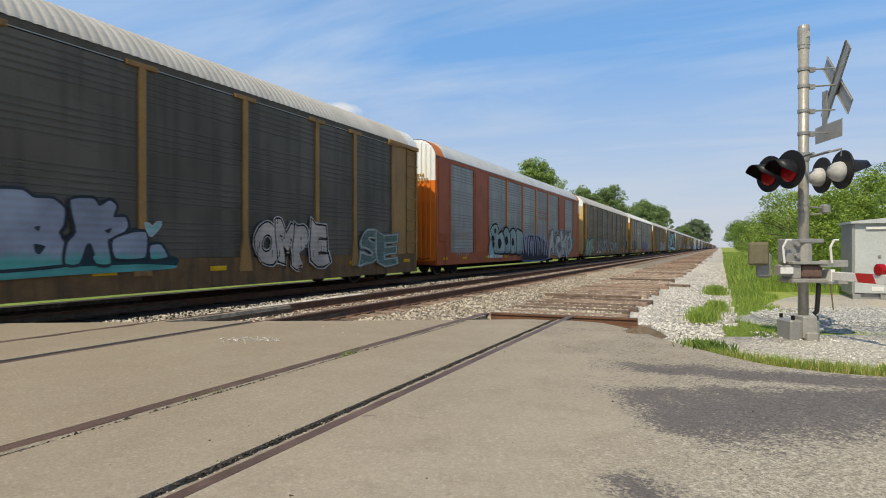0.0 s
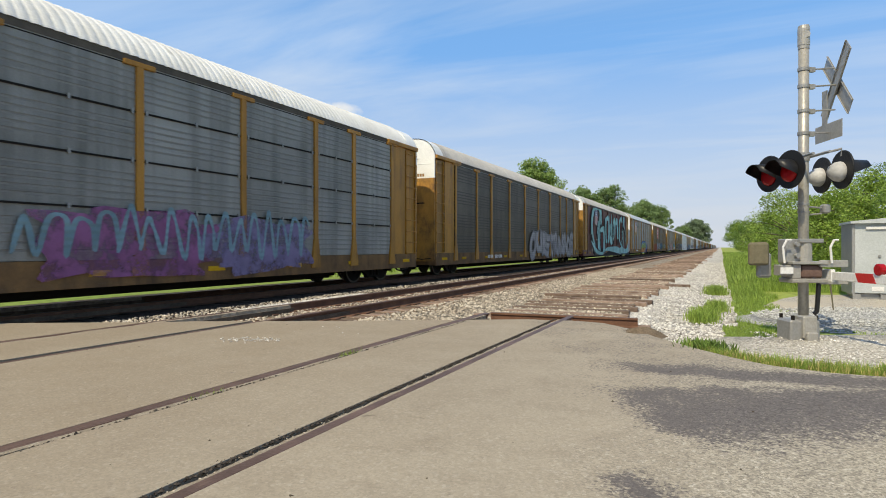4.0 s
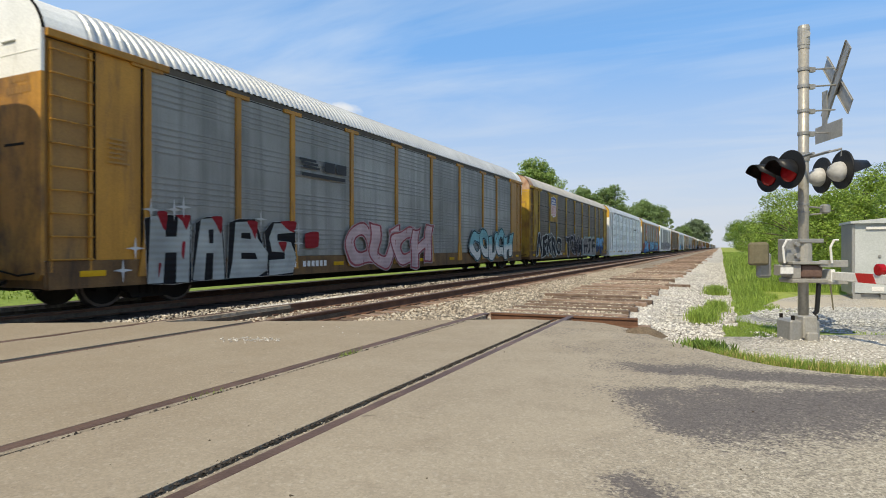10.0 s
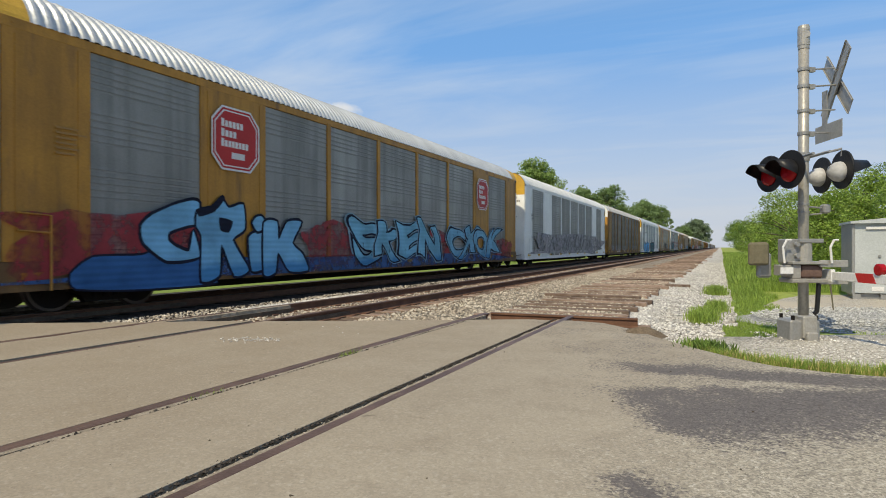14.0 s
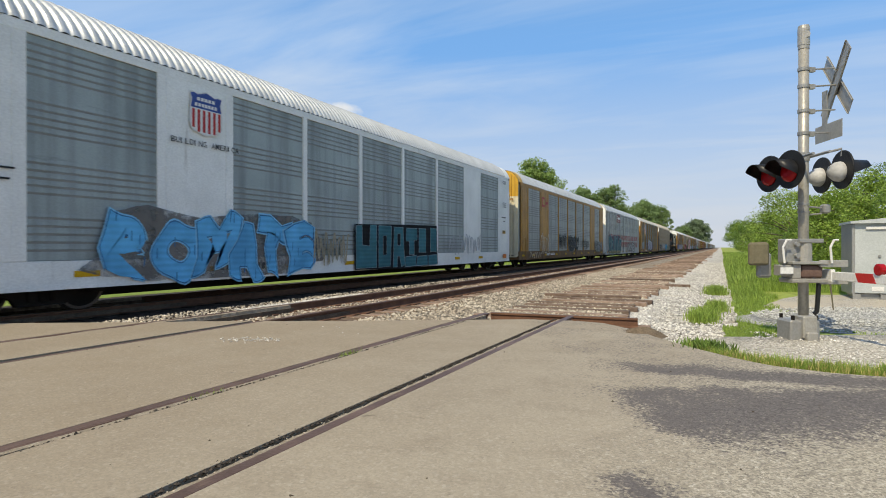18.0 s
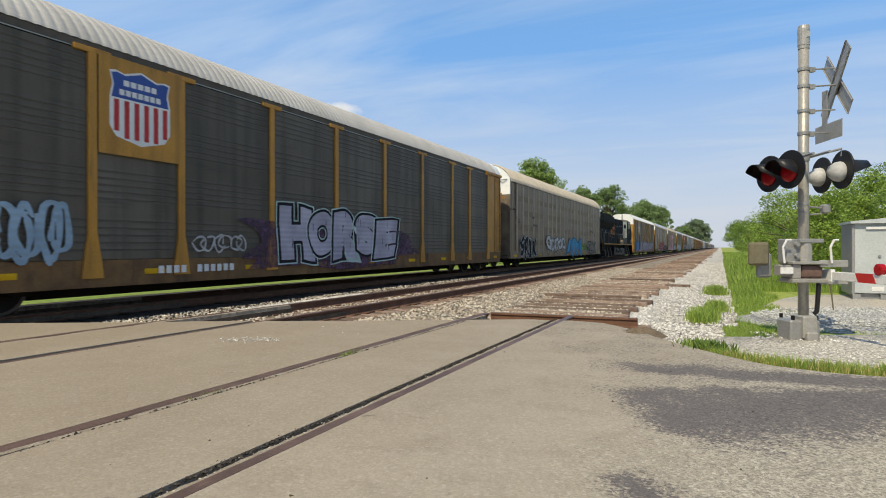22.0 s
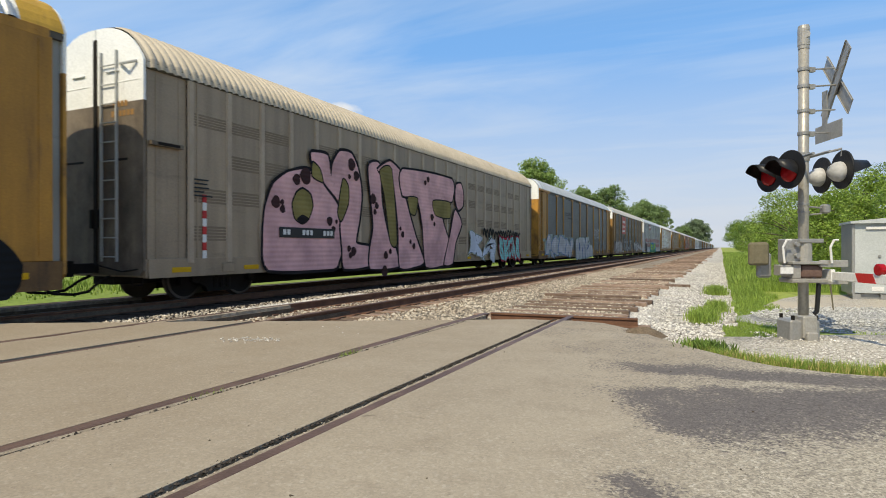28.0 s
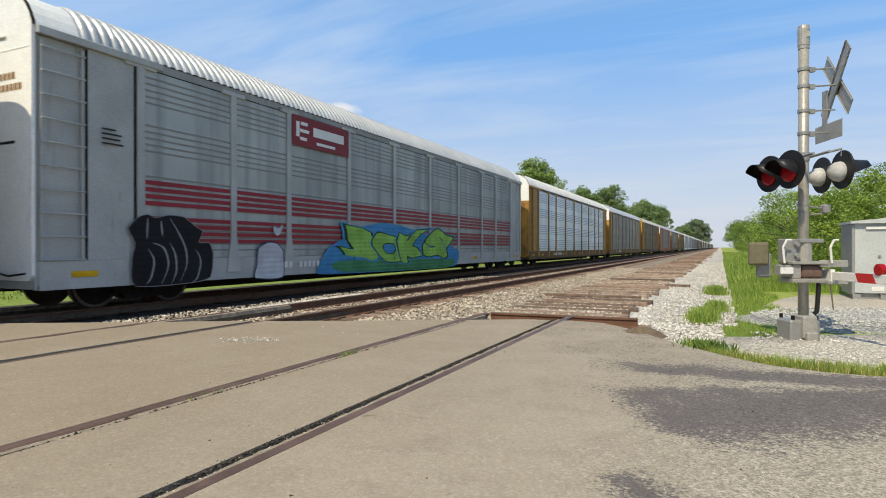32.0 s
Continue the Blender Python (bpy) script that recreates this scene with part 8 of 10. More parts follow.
def build_wagons():
    tan = "faded ochre autorack wagon with dark screens"
    W = wagon
    W(0, "S", ochre, dark_screen, beige_roof, ochre, white_paint, label=tan)
    c = W(1, "S", ochre_dark, dark_screen, beige_roof, ochre, white_paint, base=0.30, label=tan + " and lilac graffiti")
    art_lilac(c)
    graffiti(c, "OMRE", 18.3, 21.2, 0.72, 1.9, (0.48, 0.42, 0.37), (0.02, 0.018, 0.018), seed=4, fat=0.075, halo=(0.5, 0.5, 0.48))
    graffiti(c, "SE", 23.0, 25.2, 0.62, 1.7, (0.12, 0.17, 0.15), (0.30, 0.36, 0.33), seed=6, fat=0.03, edge=0.03, wild=0.06)

    c = W(2, "B", orange_paint, blue_screen, galv_roof, bright_orange, white_paint, 3.95, True, hood=bright_orange, posts=bright_orange,
          label="orange-red autorack wagon with blue-grey ribbed screens and silver graffiti")
    art_grey(c)
    scribble(c, 11.7, 17.2, 0.65, 2.1, (0.30, 0.31, 0.38), 9, 11, 0.07, "pale sprayed tangle")
    graffiti(c, "ACMO", 17.4, 24.3, 0.6, 2.3, (0.46, 0.46, 0.43), (0.02, 0.02, 0.02), back=(0.27, 0.28, 0.28), seed=8, fat=0.06)
    scribble(c, 2.1, 3.6, 1.45, 1.95, (0.42, 0.30, 0.27), 12, 5, 0.03)
    scribble(c, 2.0, 3.5, 0.75, 1.15, (0.42, 0.30, 0.27), 16, 6, 0.03)
    bars(c, 14.7, 3.4, [(0, 0, 2.4, 0.05), (0, -0.35, 2.2, 0.05)], orange_paint, "faint orange band")

    c = W(3, "S", ochre, dark_screen, beige_roof, M("pale_yellow_paint", (0.58, 0.44, 0.20), (0.50, 0.37, 0.15), rough=0.55, streak=(0.2, 0.14, 0.06), dirt=0.25), white_paint, 4.7,
          label=tan + " and pale green graffiti")
    graffiti(c, "SEK", 1.1, 4.5, 0.6, 1.95, (0.27, 0.35, 0.28), (0.018, 0.02, 0.02), seed=11, wild=0.08, fat=0.08)
    scribble(c, 5.0, 6.3, 0.7, 1.8, (0.25, 0.2, 0.18), 13, 6)
    graffiti(c, "HUSA", 6.6, 11.8, 0.75, 2.05, (0.30, 0.285, 0.25), (0.03, 0.028, 0.028), seed=13, wild=0.09, fat=0.06)
    graffiti(c, "TOKE", 12.5, 17.5, 0.75, 1.75, (0.33, 0.31, 0.28), (0.02, 0.02, 0.02), seed=14)
    art_loops(c)
    bars(c, 6.75, 3.25, [(0, 0.55, 0.9, 0.1), (0.35, 0.38, 0.9, 0.1), (1.2, 0.45, 0.8, 0.25), (0.7, 0.05, 1.6, 0.14), (0.9, -0.2, 1.4, 0.1)], sign_black, "black skewed bar emblem")

    c = W(4, "S", ochre, blue_screen, white_roof, ochre, white_paint, 4.35, True, seams=True,
          label="ochre-yellow autorack wagon with blue-grey jointed screens and a white roof")
    bars(c, 6.75, 3.2, [(0.25, 0.05, 0.14, 0.62), (0.25, 0.05, 0.55, 0.13), (0.25, 0.54, 0.55, 0.13), (1.05, 0.05, 0.14, 0.62), (1.2, 0.28, 0.4, 0.18), (1.6, 0.05, 0.14, 0.62)], sign_black,
         "pale plate with black block emblem", (6.66, 9.2, 3.0, 3.88, grey_paint))
    scribble(c, 1.9, 6.3, 0.7, 2.1, (0.03, 0.035, 0.04), 17, 14, 0.045, "black looping tag", True)
    haze_blob(c, 13.0, 17.0, 0.6, 1.95, (0.32, 0.12, 0.28), 18, "pink and lilac sprayed cloud")
    haze_blob(c, 16.8, 20.5, 0.6, 1.9, (0.24, 0.20, 0.36), 19, "lilac sprayed cloud")
    scribble(c, 12.6, 20.5, 0.9, 2.0, (0.20, 0.33, 0.38), 20, 16, 0.05, "pale blue strokes")

    c = W(5, "S", ochre, dark_screen, beige_roof, ochre, white_paint, label=tan + " and chalky white graffiti")
    for a, b, sd, txt in ((13.2, 17.3, 21, "OUE"), (18.0, 20.7, 22, "OTUA"), (21.0, 24.4, 23, "SNOE")):
        graffiti(c, txt, a, b, 0.55, 2.2, (0.40, 0.39, 0.39), (0.22, 0.22, 0.22), seed=sd, fat=0.055, wild=0.05)

    c = W(6, "S", ochre, maroon_screen, beige_roof, ochre, white_paint, 4.35, posts=maroon_paint,
          label="maroon autorack wagon with ochre ends and a huge pale blue graffiti")
    art_teal(c)

    c = W(7, "S", ochre, blue_screen, galv_roof, white_paint, white_paint, hood=ochre, ribbed=True,
          label="ochre-yellow autorack wagon with blue-grey screens and a shield emblem")
    bars(c, 4.5, 2.95, [], ochre, "ochre panel behind the emblem", (4.6, 6.42, 2.95, 4.86, ochre))
    shield(c, 5.5, 4.0, 1.4)
    words(c, "BUILDING AMERICA", 7.1, 11.6, 3.95, 4.22, sign_black, "dark slogan lettering")
    art_green(c)
    for y, z, w in ((0.95, 4.35, 0.35), (0.95, 3.95, 0.45), (1.5, 3.95, 0.4)):
        bars(c, y, z, [(0.04, 0.07, w - 0.08, 0.05)], sign_black, "small white placard", (y, y + w, z, z + 0.2, sign_white))

    c = W(8, "S", ochre_dark, dark_screen, beige_roof, ochre, white_paint, 4.25, label=tan + " and a red sign panel")
    rail_panel(c, 6.58, 9.25)
    scribble(c, 1.7, 6.4, 0.6, 1.75, (0.40, 0.09, 0.05), 33, 12, 0.10, "red and pale sprayed strokes", True)
    scribble(c, 6.7, 9.3, 0.75, 2.15, (0.42, 0.50, 0.60), 34, 9, 0.045)
    scribble(c, 9.6, 12.0, 0.8, 2.1, (0.50, 0.55, 0.62), 35, 14, 0.03, "", True)
    haze_blob(c, 12.4, 17.6, 0.75, 2.0, (0.06, 0.20, 0.34), 36, "blue sprayed cloud")
    scribble(c, 18.0, 21.0, 0.8, 1.8, (0.25, 0.33, 0.12), 37, 10, 0.05)
    scribble(c, 21.2, 25.2, 0.8, 1.7, (0.35, 0.42, 0.5), 38, 12, 0.04)

    c = W(9, "S", ochre, blue_screen, galv_roof, ochre, white_paint, 4.25, label="ochre-yellow autorack wagon with blue-grey screens and bold block graffiti")
    art_block_grey(c)
    graffiti(c, "OUCH", 9.0, 14.9, 0.55, 1.95, (0.52, 0.38, 0.38), (0.30, 0.07, 0.08), seed=43, fat=0.06)
    graffiti(c, "COUCH", 19.0, 25.0, 0.6, 2.0, (0.20, 0.44, 0.47), (0.012, 0.03, 0.04), seed=44, fat=0.08, low=(0.62, 0.62, 0.57), level=1.3)
    bars(c, 6.72, 3.2, [(0, 0.42, 0.75, 0.07), (0.08, 0.32, 0.75, 0.07), (0.16, 0.22, 0.75, 0.07), (1.15, 0.2, 0.5, 0.3), (1.75, 0.2, 0.5, 0.3), (0.1, 0.0, 2.1, 0.1)], sign_black, "black skewed bar emblem")

    c = W(10, "S", rust_yellow, brown_screen, beige_roof, rust_yellow, M("rusty_primer", (0.33, 0.16, 0.09), (0.5, 0.36, 0.26), rough=0.7, scale=3), 4.75, seams=True,
          label="rusty yellow autorack wagon with browned screens and black graffiti")
    bars(c, 4.5, 2.95, [], rust_yellow, "yellow panel behind the emblem", (4.6, 6.42, 2.98, 4.86, rust_yellow))
    shield(c, 5.5, 4.0, 1.4)
    graffiti(c, "NEKRO", 1.55, 7.4, 0.62, 2.05, (0.014, 0.014, 0.016), (0.52, 0.56, 0.54), seed=46, fat=0.05, wild=0.05)
    graffiti(c, "TOMM", 9.2, 14.7, 0.62, 2.05, (0.016, 0.016, 0.02), (0.42, 0.40, 0.42), seed=47, fat=0.04)
    art_black(c)
    graffiti(c, "GBEC", 20.9, 24.7, 0.62, 2.1, (0.14, 0.36, 0.62), (0.012, 0.02, 0.04), low=(0.02, 0.05, 0.14), level=1.35, seed=49, fat=0.09, edge=0.03, wild=0.04, halo=(0.3, 0.32, 0.1))

    c = W(11, "S", white_paint, light_screen, galv_roof, white_paint, ochre, 4.35, hood=galv_roof, base=0.32, label="clean white autorack wagon with bright galvanised ribbed screens")
    bars(c, 18.2, 3.3, [(0.0, 0.18, 0.9, 0.07), (0.25, -0.02, 0.07, 0.5), (0.6, -0.02, 0.07, 0.5), (1.1, 0.12, 1.6, 0.17)], sign_black, "small dark crossed-bar emblem")
    bars(c, 6.45, 0.62, [(0.19 * i, 0, 0.14, 0.23) for i in range(4)] + [(1.0 + 0.22 * i, 0, 0.15, 0.23) for i in range(4)], sign_black, "dark reporting marks")

    c = W(12, "B", ochre, blue_screen, galv_roof, white_paint, ochre, 4.3, True, dy=0.3, label="ochre-yellow autorack wagon with blue and red graffiti along its foot")
    octagon(c, 5.4, 3.77, 1.55, 1.5)
    octagon(c, 21.6, 3.77, 1.55, 1.5)
    blue, red = (0.06, 0.20, 0.40), (0.32, 0.035, 0.045)
    haze_blob(c, 0.3, 4.5, 0.58, 1.9, red, 51, "dark red sprayed cloud")
    haze_blob(c, 8.0, 10.6, 0.6, 1.9, red, 52, "dark red sprayed cloud")
    haze_blob(c, 15.6, 18.2, 0.6, 1.9, red, 53, "dark red sprayed cloud")
    haze_blob(c, 23.2, 26.0, 0.6, 1.6, red, 54, "dark red sprayed cloud")
    haze_blob(c, 1.4, 24.5, 0.5, 0.95, (0.03, 0.10, 0.26), 50, "dark blue sprayed base")
    art_blue(c)
    graffiti(c, "SKEN", 10.3, 16.3, 0.78, 2.15, (0.18, 0.46, 0.62), (0.012, 0.015, 0.03), low=(0.05, 0.22, 0.42), level=0.85, seed=56, wild=0.08, fat=0.05)
    graffiti(c, "CXOK", 17.4, 24.1, 0.76, 2.1, (0.17, 0.42, 0.58), (0.012, 0.015, 0.03), low=(0.05, 0.22, 0.42), level=0.85, seed=57, wild=0.09, fat=0.045)

    c = W(13, "B", white_paint, blue_screen, white_roof, white_paint, ochre, 4.35, False, hood=white_paint, label="dirty white autorack wagon with grey windows and thin black tags")
    scribble(c, 1.6, 25.0, 0.75, 2.1, (0.05, 0.05, 0.06), 58, 18, 0.035, "thin black tags")
    haze_blob(c, 1.5, 25.0, 0.7, 2.2, (0.36, 0.35, 0.37), 59, "grey sprayed-over band")

    c = W(14, "S", ochre_dark, dark_screen, beige_roof, ochre, white_paint, 4.35, label=tan + " and faint white tags")
    for i, (a, b) in enumerate(((1.9, 4.2), (5.0, 8.0), (9.3, 12.6), (18.0, 22.2))):
        scribble(c, a, b, 0.8, 1.45, (0.32, 0.32, 0.32), 60 + i, 8, 0.03, "faint white looping tag", True)

    c = W(15, "B", white_paint, teal_screen,
          galv_roof, white_paint, ochre, 4.2, True, hood=white_paint, dy=0.4, label="white autorack wagon with grey-green screens and bright blue graffiti")
    shield(c, 5.7, 4.2, 0.95)
    words(c, "BUILDING AMERICA", 4.75, 6.7, 3.45, 3.58, sign_black, "small dark slogan lettering")
    graffiti(c, "ROMATE", 3.4, 9.5, 0.5, 1.9, (0.10, 0.42, 0.74), (0.03, 0.15, 0.34), back=(0.17, 0.16, 0.15), seed=65, fat=0.075, edge=0.016, wild=0.07, halo=(0.2, 0.5, 0.75))
    scribble(c, 9.6, 11.4, 0.6, 1.7, (0.34, 0.30, 0.22), 66, 8)
    art_block(c)
    bars(c, 25.68, 4.58, [(0, 0.045 * i, 0.53, 0.018) for i in range(4)], sign_black, "small stencilled data block")
    bars(c, 25.68, 3.34, [(0, 0.055 * i, 0.59 - 0.12 * (i % 2), 0.02) for i in range(5)], sign_black, "small stencilled data block")
    bars(c, 25.67, 1.93, [(0.1, 0.08, 0.28, 0.04)], sign_black, "yellow notice plate with a dark line", (25.67, 26.15, 1.93, 2.1, rust_yellow))
    bars(c, 25.79, 0.62, [], bright_orange, "bright orange square plate", (25.79, 26.26, 0.62, 0.84, bright_orange))
    bars(c, 25.53, 2.76, [(0, 0.0, 0.64, 0.05), (0.3, -0.2, 0.24, 0.05)], sign_black, "dark stencilled lines")
    scribble(c, 18.8, 23.0, 0.85, 1.75, (0.4, 0.42, 0.44), 68, 12, 0.03)

    c = W(16, "B", ochre, dull_screen, galv_roof, M("pale_end_paint", (0.66, 0.62, 0.48), (0.54, 0.5, 0.38), rough=0.5), ochre, 4.15, True, hood=ochre, dy=0.4,
          label="ochre autorack wagon with bright galvanised screens and a red block emblem")
    bars(c, 4.7, 3.75, [(0.05, 0.1, 0.13, 0.6), (0.05, 0.1, 0.62, 0.13), (0.05, 0.6, 0.62, 0.13), (0.9, 0.1, 0.13, 0.6), (1.0, 0.3, 0.4, 0.16), (1.4, 0.1, 0.13, 0.6)], sign_red, "red block emblem")
    scribble(c, 4.5, 6.8, 0.6, 2.1, (0.62, 0.56, 0.45), 71, 7, 0.03, "thin white tag", True)
    scribble(c, 2.0, 4.4, 0.5, 0.9, (0.6, 0.52, 0.4), 72, 5, 0.03)
    scribble(c, 9.3, 11.6, 1.0, 2.2, (0.03, 0.03, 0.03), 73, 12, 0.035, "black tag")
    graffiti(c, "CESKO", 12.1, 15.6, 1.0, 2.0, (0.08, 0.09, 0.09), (0.02, 0.02, 0.02), seed=74, fat=0.01)
    scribble(c, 17.0, 20.0, 1.0, 1.9, (0.04, 0.04, 0.04), 75, 10, 0.03)

    graffiti(c, "WEN", 22.4, 26.2, 0.8, 1.75, (0.30, 0.315, 0.30), (0.03, 0.03, 0.03), seed=174, fat=0.03, edge=0.02, wild=0.05, halo=(0.3, 0.31, 0.3))

    def stripes(c):
        for zs in ((2.06, 2.20, 2.34, 2.48), (1.3, 1.45, 1.6, 1.75)):
            s = Shape()
            for z in zs:
                for i in range(len(POSTS) - 1):
                    s.add([(0, POSTS[i] + 0.1, z), (0, POSTS[i + 1] - 0.1, z), (0, POSTS[i + 1] - 0.1, z + 0.09), (0, POSTS[i] + 0.1, z + 0.09)], [(0, 1, 2, 3)])
            part("stripes", s.mesh("stripes", M("maroon_stripe", (0.30, 0.022, 0.035), rough=0.5)), c, at=(1.499, 0, 0), label="thin maroon stripes")
        bars(c, 6.66, 4.05, [(0.1, 0.2, 0.14, 0.42), (0.26, 0.12, 0.3, 0.09), (0.26, 0.34, 0.4, 0.09), (0.3, 0.54, 0.3, 0.09), (0.85, 0.3, 1.5, 0.26), (1.0, 0.08, 0.9, 0.08)], sign_white,
             "maroon panel with white emblem and lettering bar", (6.6, 9.28, 4.0, 4.83, M("maroon_panel", (0.22, 0.018, 0.024), rough=0.5)))

    silver = "pale grey autorack wagon with maroon stripes"
    c = W(17, "S", grey_paint, dull_screen, galv_roof, white_paint, white_paint, 4.2, label=silver)
    stripes(c)
    graffiti(c, "BRAINS", 1.8, 9.6, 0.6, 2.4, (0.05, 0.13, 0.15), (0.20, 0.32, 0.33), back=(0.09, 0.05, 0.11), seed=76, wild=0.08)
    haze_blob(c, 1.6, 9.5, 0.55, 0.85, (0.42, 0.36, 0.16), 77, "pale yellow sprayed base")
    graffiti(c, "MONEY", 15.9, 22.3, 0.75, 1.75, (0.48, 0.48, 0.46), (0.015, 0.015, 0.02), seed=78, fat=0.05, edge=0.06)

    c = W(18, "S", ochre, dark_screen, beige_roof, ochre, white_paint, 4.35, label=tan + " and white block graffiti")
    bars(c, 4.5, 2.95, [], ochre, "ochre panel behind the emblem", (4.6, 6.42, 2.98, 4.86, ochre))
    shield(c, 5.5, 3.95, 1.4)
    scribble(c, 1.9, 4.0, 0.9, 2.0, (0.25, 0.36, 0.45), 79, 9, 0.06, "pale blue sprayed strokes", True)
    haze_blob(c, 8.4, 16.8, 0.6, 2.0, (0.10, 0.05, 0.10), 80, "dark violet sprayed cloud")
    graffiti(c, "HORSE", 9.7, 15.6, 0.8, 2.3, (0.40, 0.39, 0.47), (0.015, 0.015, 0.018), seed=81, wild=0.02, fat=0.085, edge=0.05, halo=(0.42, 0.55, 0.52))
    scribble(c, 6.9, 8.4, 1.1, 1.5, (0.42, 0.42, 0.42), 82, 6, 0.025, "small white tag", True)

    smooth = "taupe smooth-sided autorack wagon"
    c = W(19, "C", sooty_taupe, sooty_taupe, tan_roof, taupe_paint, white_paint, 4.15, hood=tan_roof, label=smooth + " and black and white graffiti")
    bars(c, 4.0, 2.95, [(0.16 * i, 0, 0.11, 0.15) for i in range(3)] + [(0.2 + 0.16 * i, -0.45, 0.11, 0.13) for i in range(6)], sign_black, "dark reporting marks")
    graffiti(c, "SRLK", 1.7, 5.0, 0.6, 1.8, (0.012, 0.012, 0.014), (0.62, 0.62, 0.60), seed=83, fat=0.06, edge=0.025, halo=(0.03, 0.03, 0.03))
    graffiti(c, "oOooO", 7.4, 12.6, 1.0, 1.95, (0.55, 0.56, 0.55), (0.02, 0.02, 0.02), seed=84)
    haze_blob(c, 18.0, 21.2, 0.95, 1.5, (0.26, 0.38, 0.10), 86, "green sprayed streak")
    graffiti(c, "ASA", 13.0, 18.6, 0.6, 1.95, (0.06, 0.33, 0.56), (0.01, 0.04, 0.09), seed=85, fat=0.09, edge=0.03, wild=0.1)
    haze_blob(c, 18.8, 20.9, 0.95, 1.3, (0.16, 0.24, 0.08), 87, "green sprayed streak")
    graffiti(c, "SLAK", 20.9, 24.4, 0.7, 1.72, (0.26, 0.235, 0.20), (0.012, 0.012, 0.012), seed=88, wild=0.02, fat=0.03, edge=0.05)
    bars(c, 21.7, 2.3, [(0.15 * i, 0.28 - 0.018 * i, 0.11, 0.17) for i in range(9)], sign_black, "row of dark lettering bars")

    c = W(21, "S", ochre, brown_screen, white_roof, ochre, white_paint, 4.3, seams=True, label="ochre autorack wagon with browned screens, a white roof and blue graffiti")
    bars(c, 4.5, 2.95, [], rust_yellow, "yellow panel behind the emblem", (4.6, 6.42, 2.98, 4.86, rust_yellow))
    shield(c, 5.48, 3.95, 1.36)
    graffiti(c, "KEDS", 1.8, 5.4, 0.8, 1.95, (0.09, 0.24, 0.46), (0.03, 0.08, 0.18), back=(0.05, 0.13, 0.26), seed=91, wild=0.03)
    for i, (txt, a, b) in enumerate((("UB", 6.7, 9.4), ("ZAD", 9.6, 11.9), ("EYUX", 12.2, 17.6), ("HOXY", 17.8, 24.8))):
        graffiti(c, txt, a, b, 0.75, 1.95, (0.40, 0.37, 0.41), (0.10, 0.10, 0.13), back=(0.22, 0.20, 0.23), seed=92 + i, fat=0.05)

    c = W(22, "B", ochre, blue_screen, galv_roof, ochre, white_paint, 4.3, True, hood=ochre, dy=0.3, label="ochre autorack wagon with blue-grey screens and dark red graffiti")
    octagon(c, 21.6, 3.76, 1.5, 1.5)
    octagon(c, 5.4, 3.76, 1.5, 1.5)
    haze_blob(c, 9.0, 18.4, 0.55, 1.6, (0.014, 0.014, 0.016), 96, "black sprayed shadow")
    graffiti(c, "CRSP", 7.5, 17.2, 0.6, 2.3, (0.26, 0.018, 0.025), (0.62, 0.60, 0.58), seed=97, wild=0.03, fat=0.06, edge=0.03)
    art_red(c)

    c = W(23, "C", taupe_paint, taupe_paint, tan_roof, taupe_paint, white_paint, 4.2, hood=tan_roof, label=smooth + " and a huge pink graffiti")
    art_pink(c)
    bars(c, 3.95, 1.48, [(0.1 + 0.17 * i, 0.06, 0.12, 0.14) for i in range(2)] + [(0.9 + 0.17 * i, 0.06, 0.12, 0.14) for i in range(3)] + [(1.85 + 0.17 * i, 0.06, 0.12, 0.14) for i in range(3)], sign_white,
         "black band with pale reporting marks", (3.9, 6.35, 1.46, 1.74, sign_black))
    scribble(c, 18.6, 24.6, 1.65, 2.1, (0.012, 0.012, 0.012), 108, 15, 0.07, "black sprayed waves")
    graffiti(c, "KA", 16.9, 20.5, 0.6, 1.8, (0.52, 0.58, 0.66), (0.02, 0.03, 0.05), seed=106, fat=0.13, edge=0.02, wild=0.12, halo=(0.46, 0.55, 0.42))
    graffiti(c, "SEONS", 21.0, 24.4, 0.55, 1.75, (0.20, 0.52, 0.50), (0.44, 0.03, 0.05), seed=107, fat=0.07, edge=0.06, wild=0.08, halo=(0.03, 0.01, 0.012))
    s = Shape()
    for i in range(8):
        s.box(0, 0.02, 0, 0.11, 0.95 + 0.18 * i, 1.13 + 0.18 * i, i % 2)
    part("warning_strip", s.mesh("warning_strip", [sign_white, sign_red]), c, at=(1.49, 1.42, 0), label="red and white upright warning strip")

    c = W(24, "S", ochre, M("blue_black_screen", (0.10, 0.106, 0.100), (0.07, 0.075, 0.07), rough=0.5, metal=0.2, streak=(0.03, 0.035, 0.04), dirt=0.25, dirt_scale=(0.25, 0.25, 2.4), rand=0.1),
          galv_roof, ochre, white_paint, 4.3, label="ochre autorack wagon with dark blue screens and silver graffiti")
    graffiti(c, "ASIN", 1.4, 9.0, 0.58, 1.95, (0.46, 0.47, 0.48), (0.03, 0.12, 0.34), back=(0.33, 0.42, 0.38), seed=111, wild=0.07, fat=0.11, edge=0.03, halo=(0.33, 0.42, 0.38))
    art_silver(c)
    graffiti(c, "SPOK", 18.0, 20.4, 2.05, 2.85, (0.085, 0.09, 0.088), (0.52, 0.54, 0.53), seed=112, fat=0.02, edge=0.045, wild=0.04, halo=(0.3, 0.32, 0.31))
    scribble(c, 18.4, 23.4, 0.8, 1.85, (0.25, 0.27, 0.28), 113, 10, 0.03, "thin grey looping tags", True)
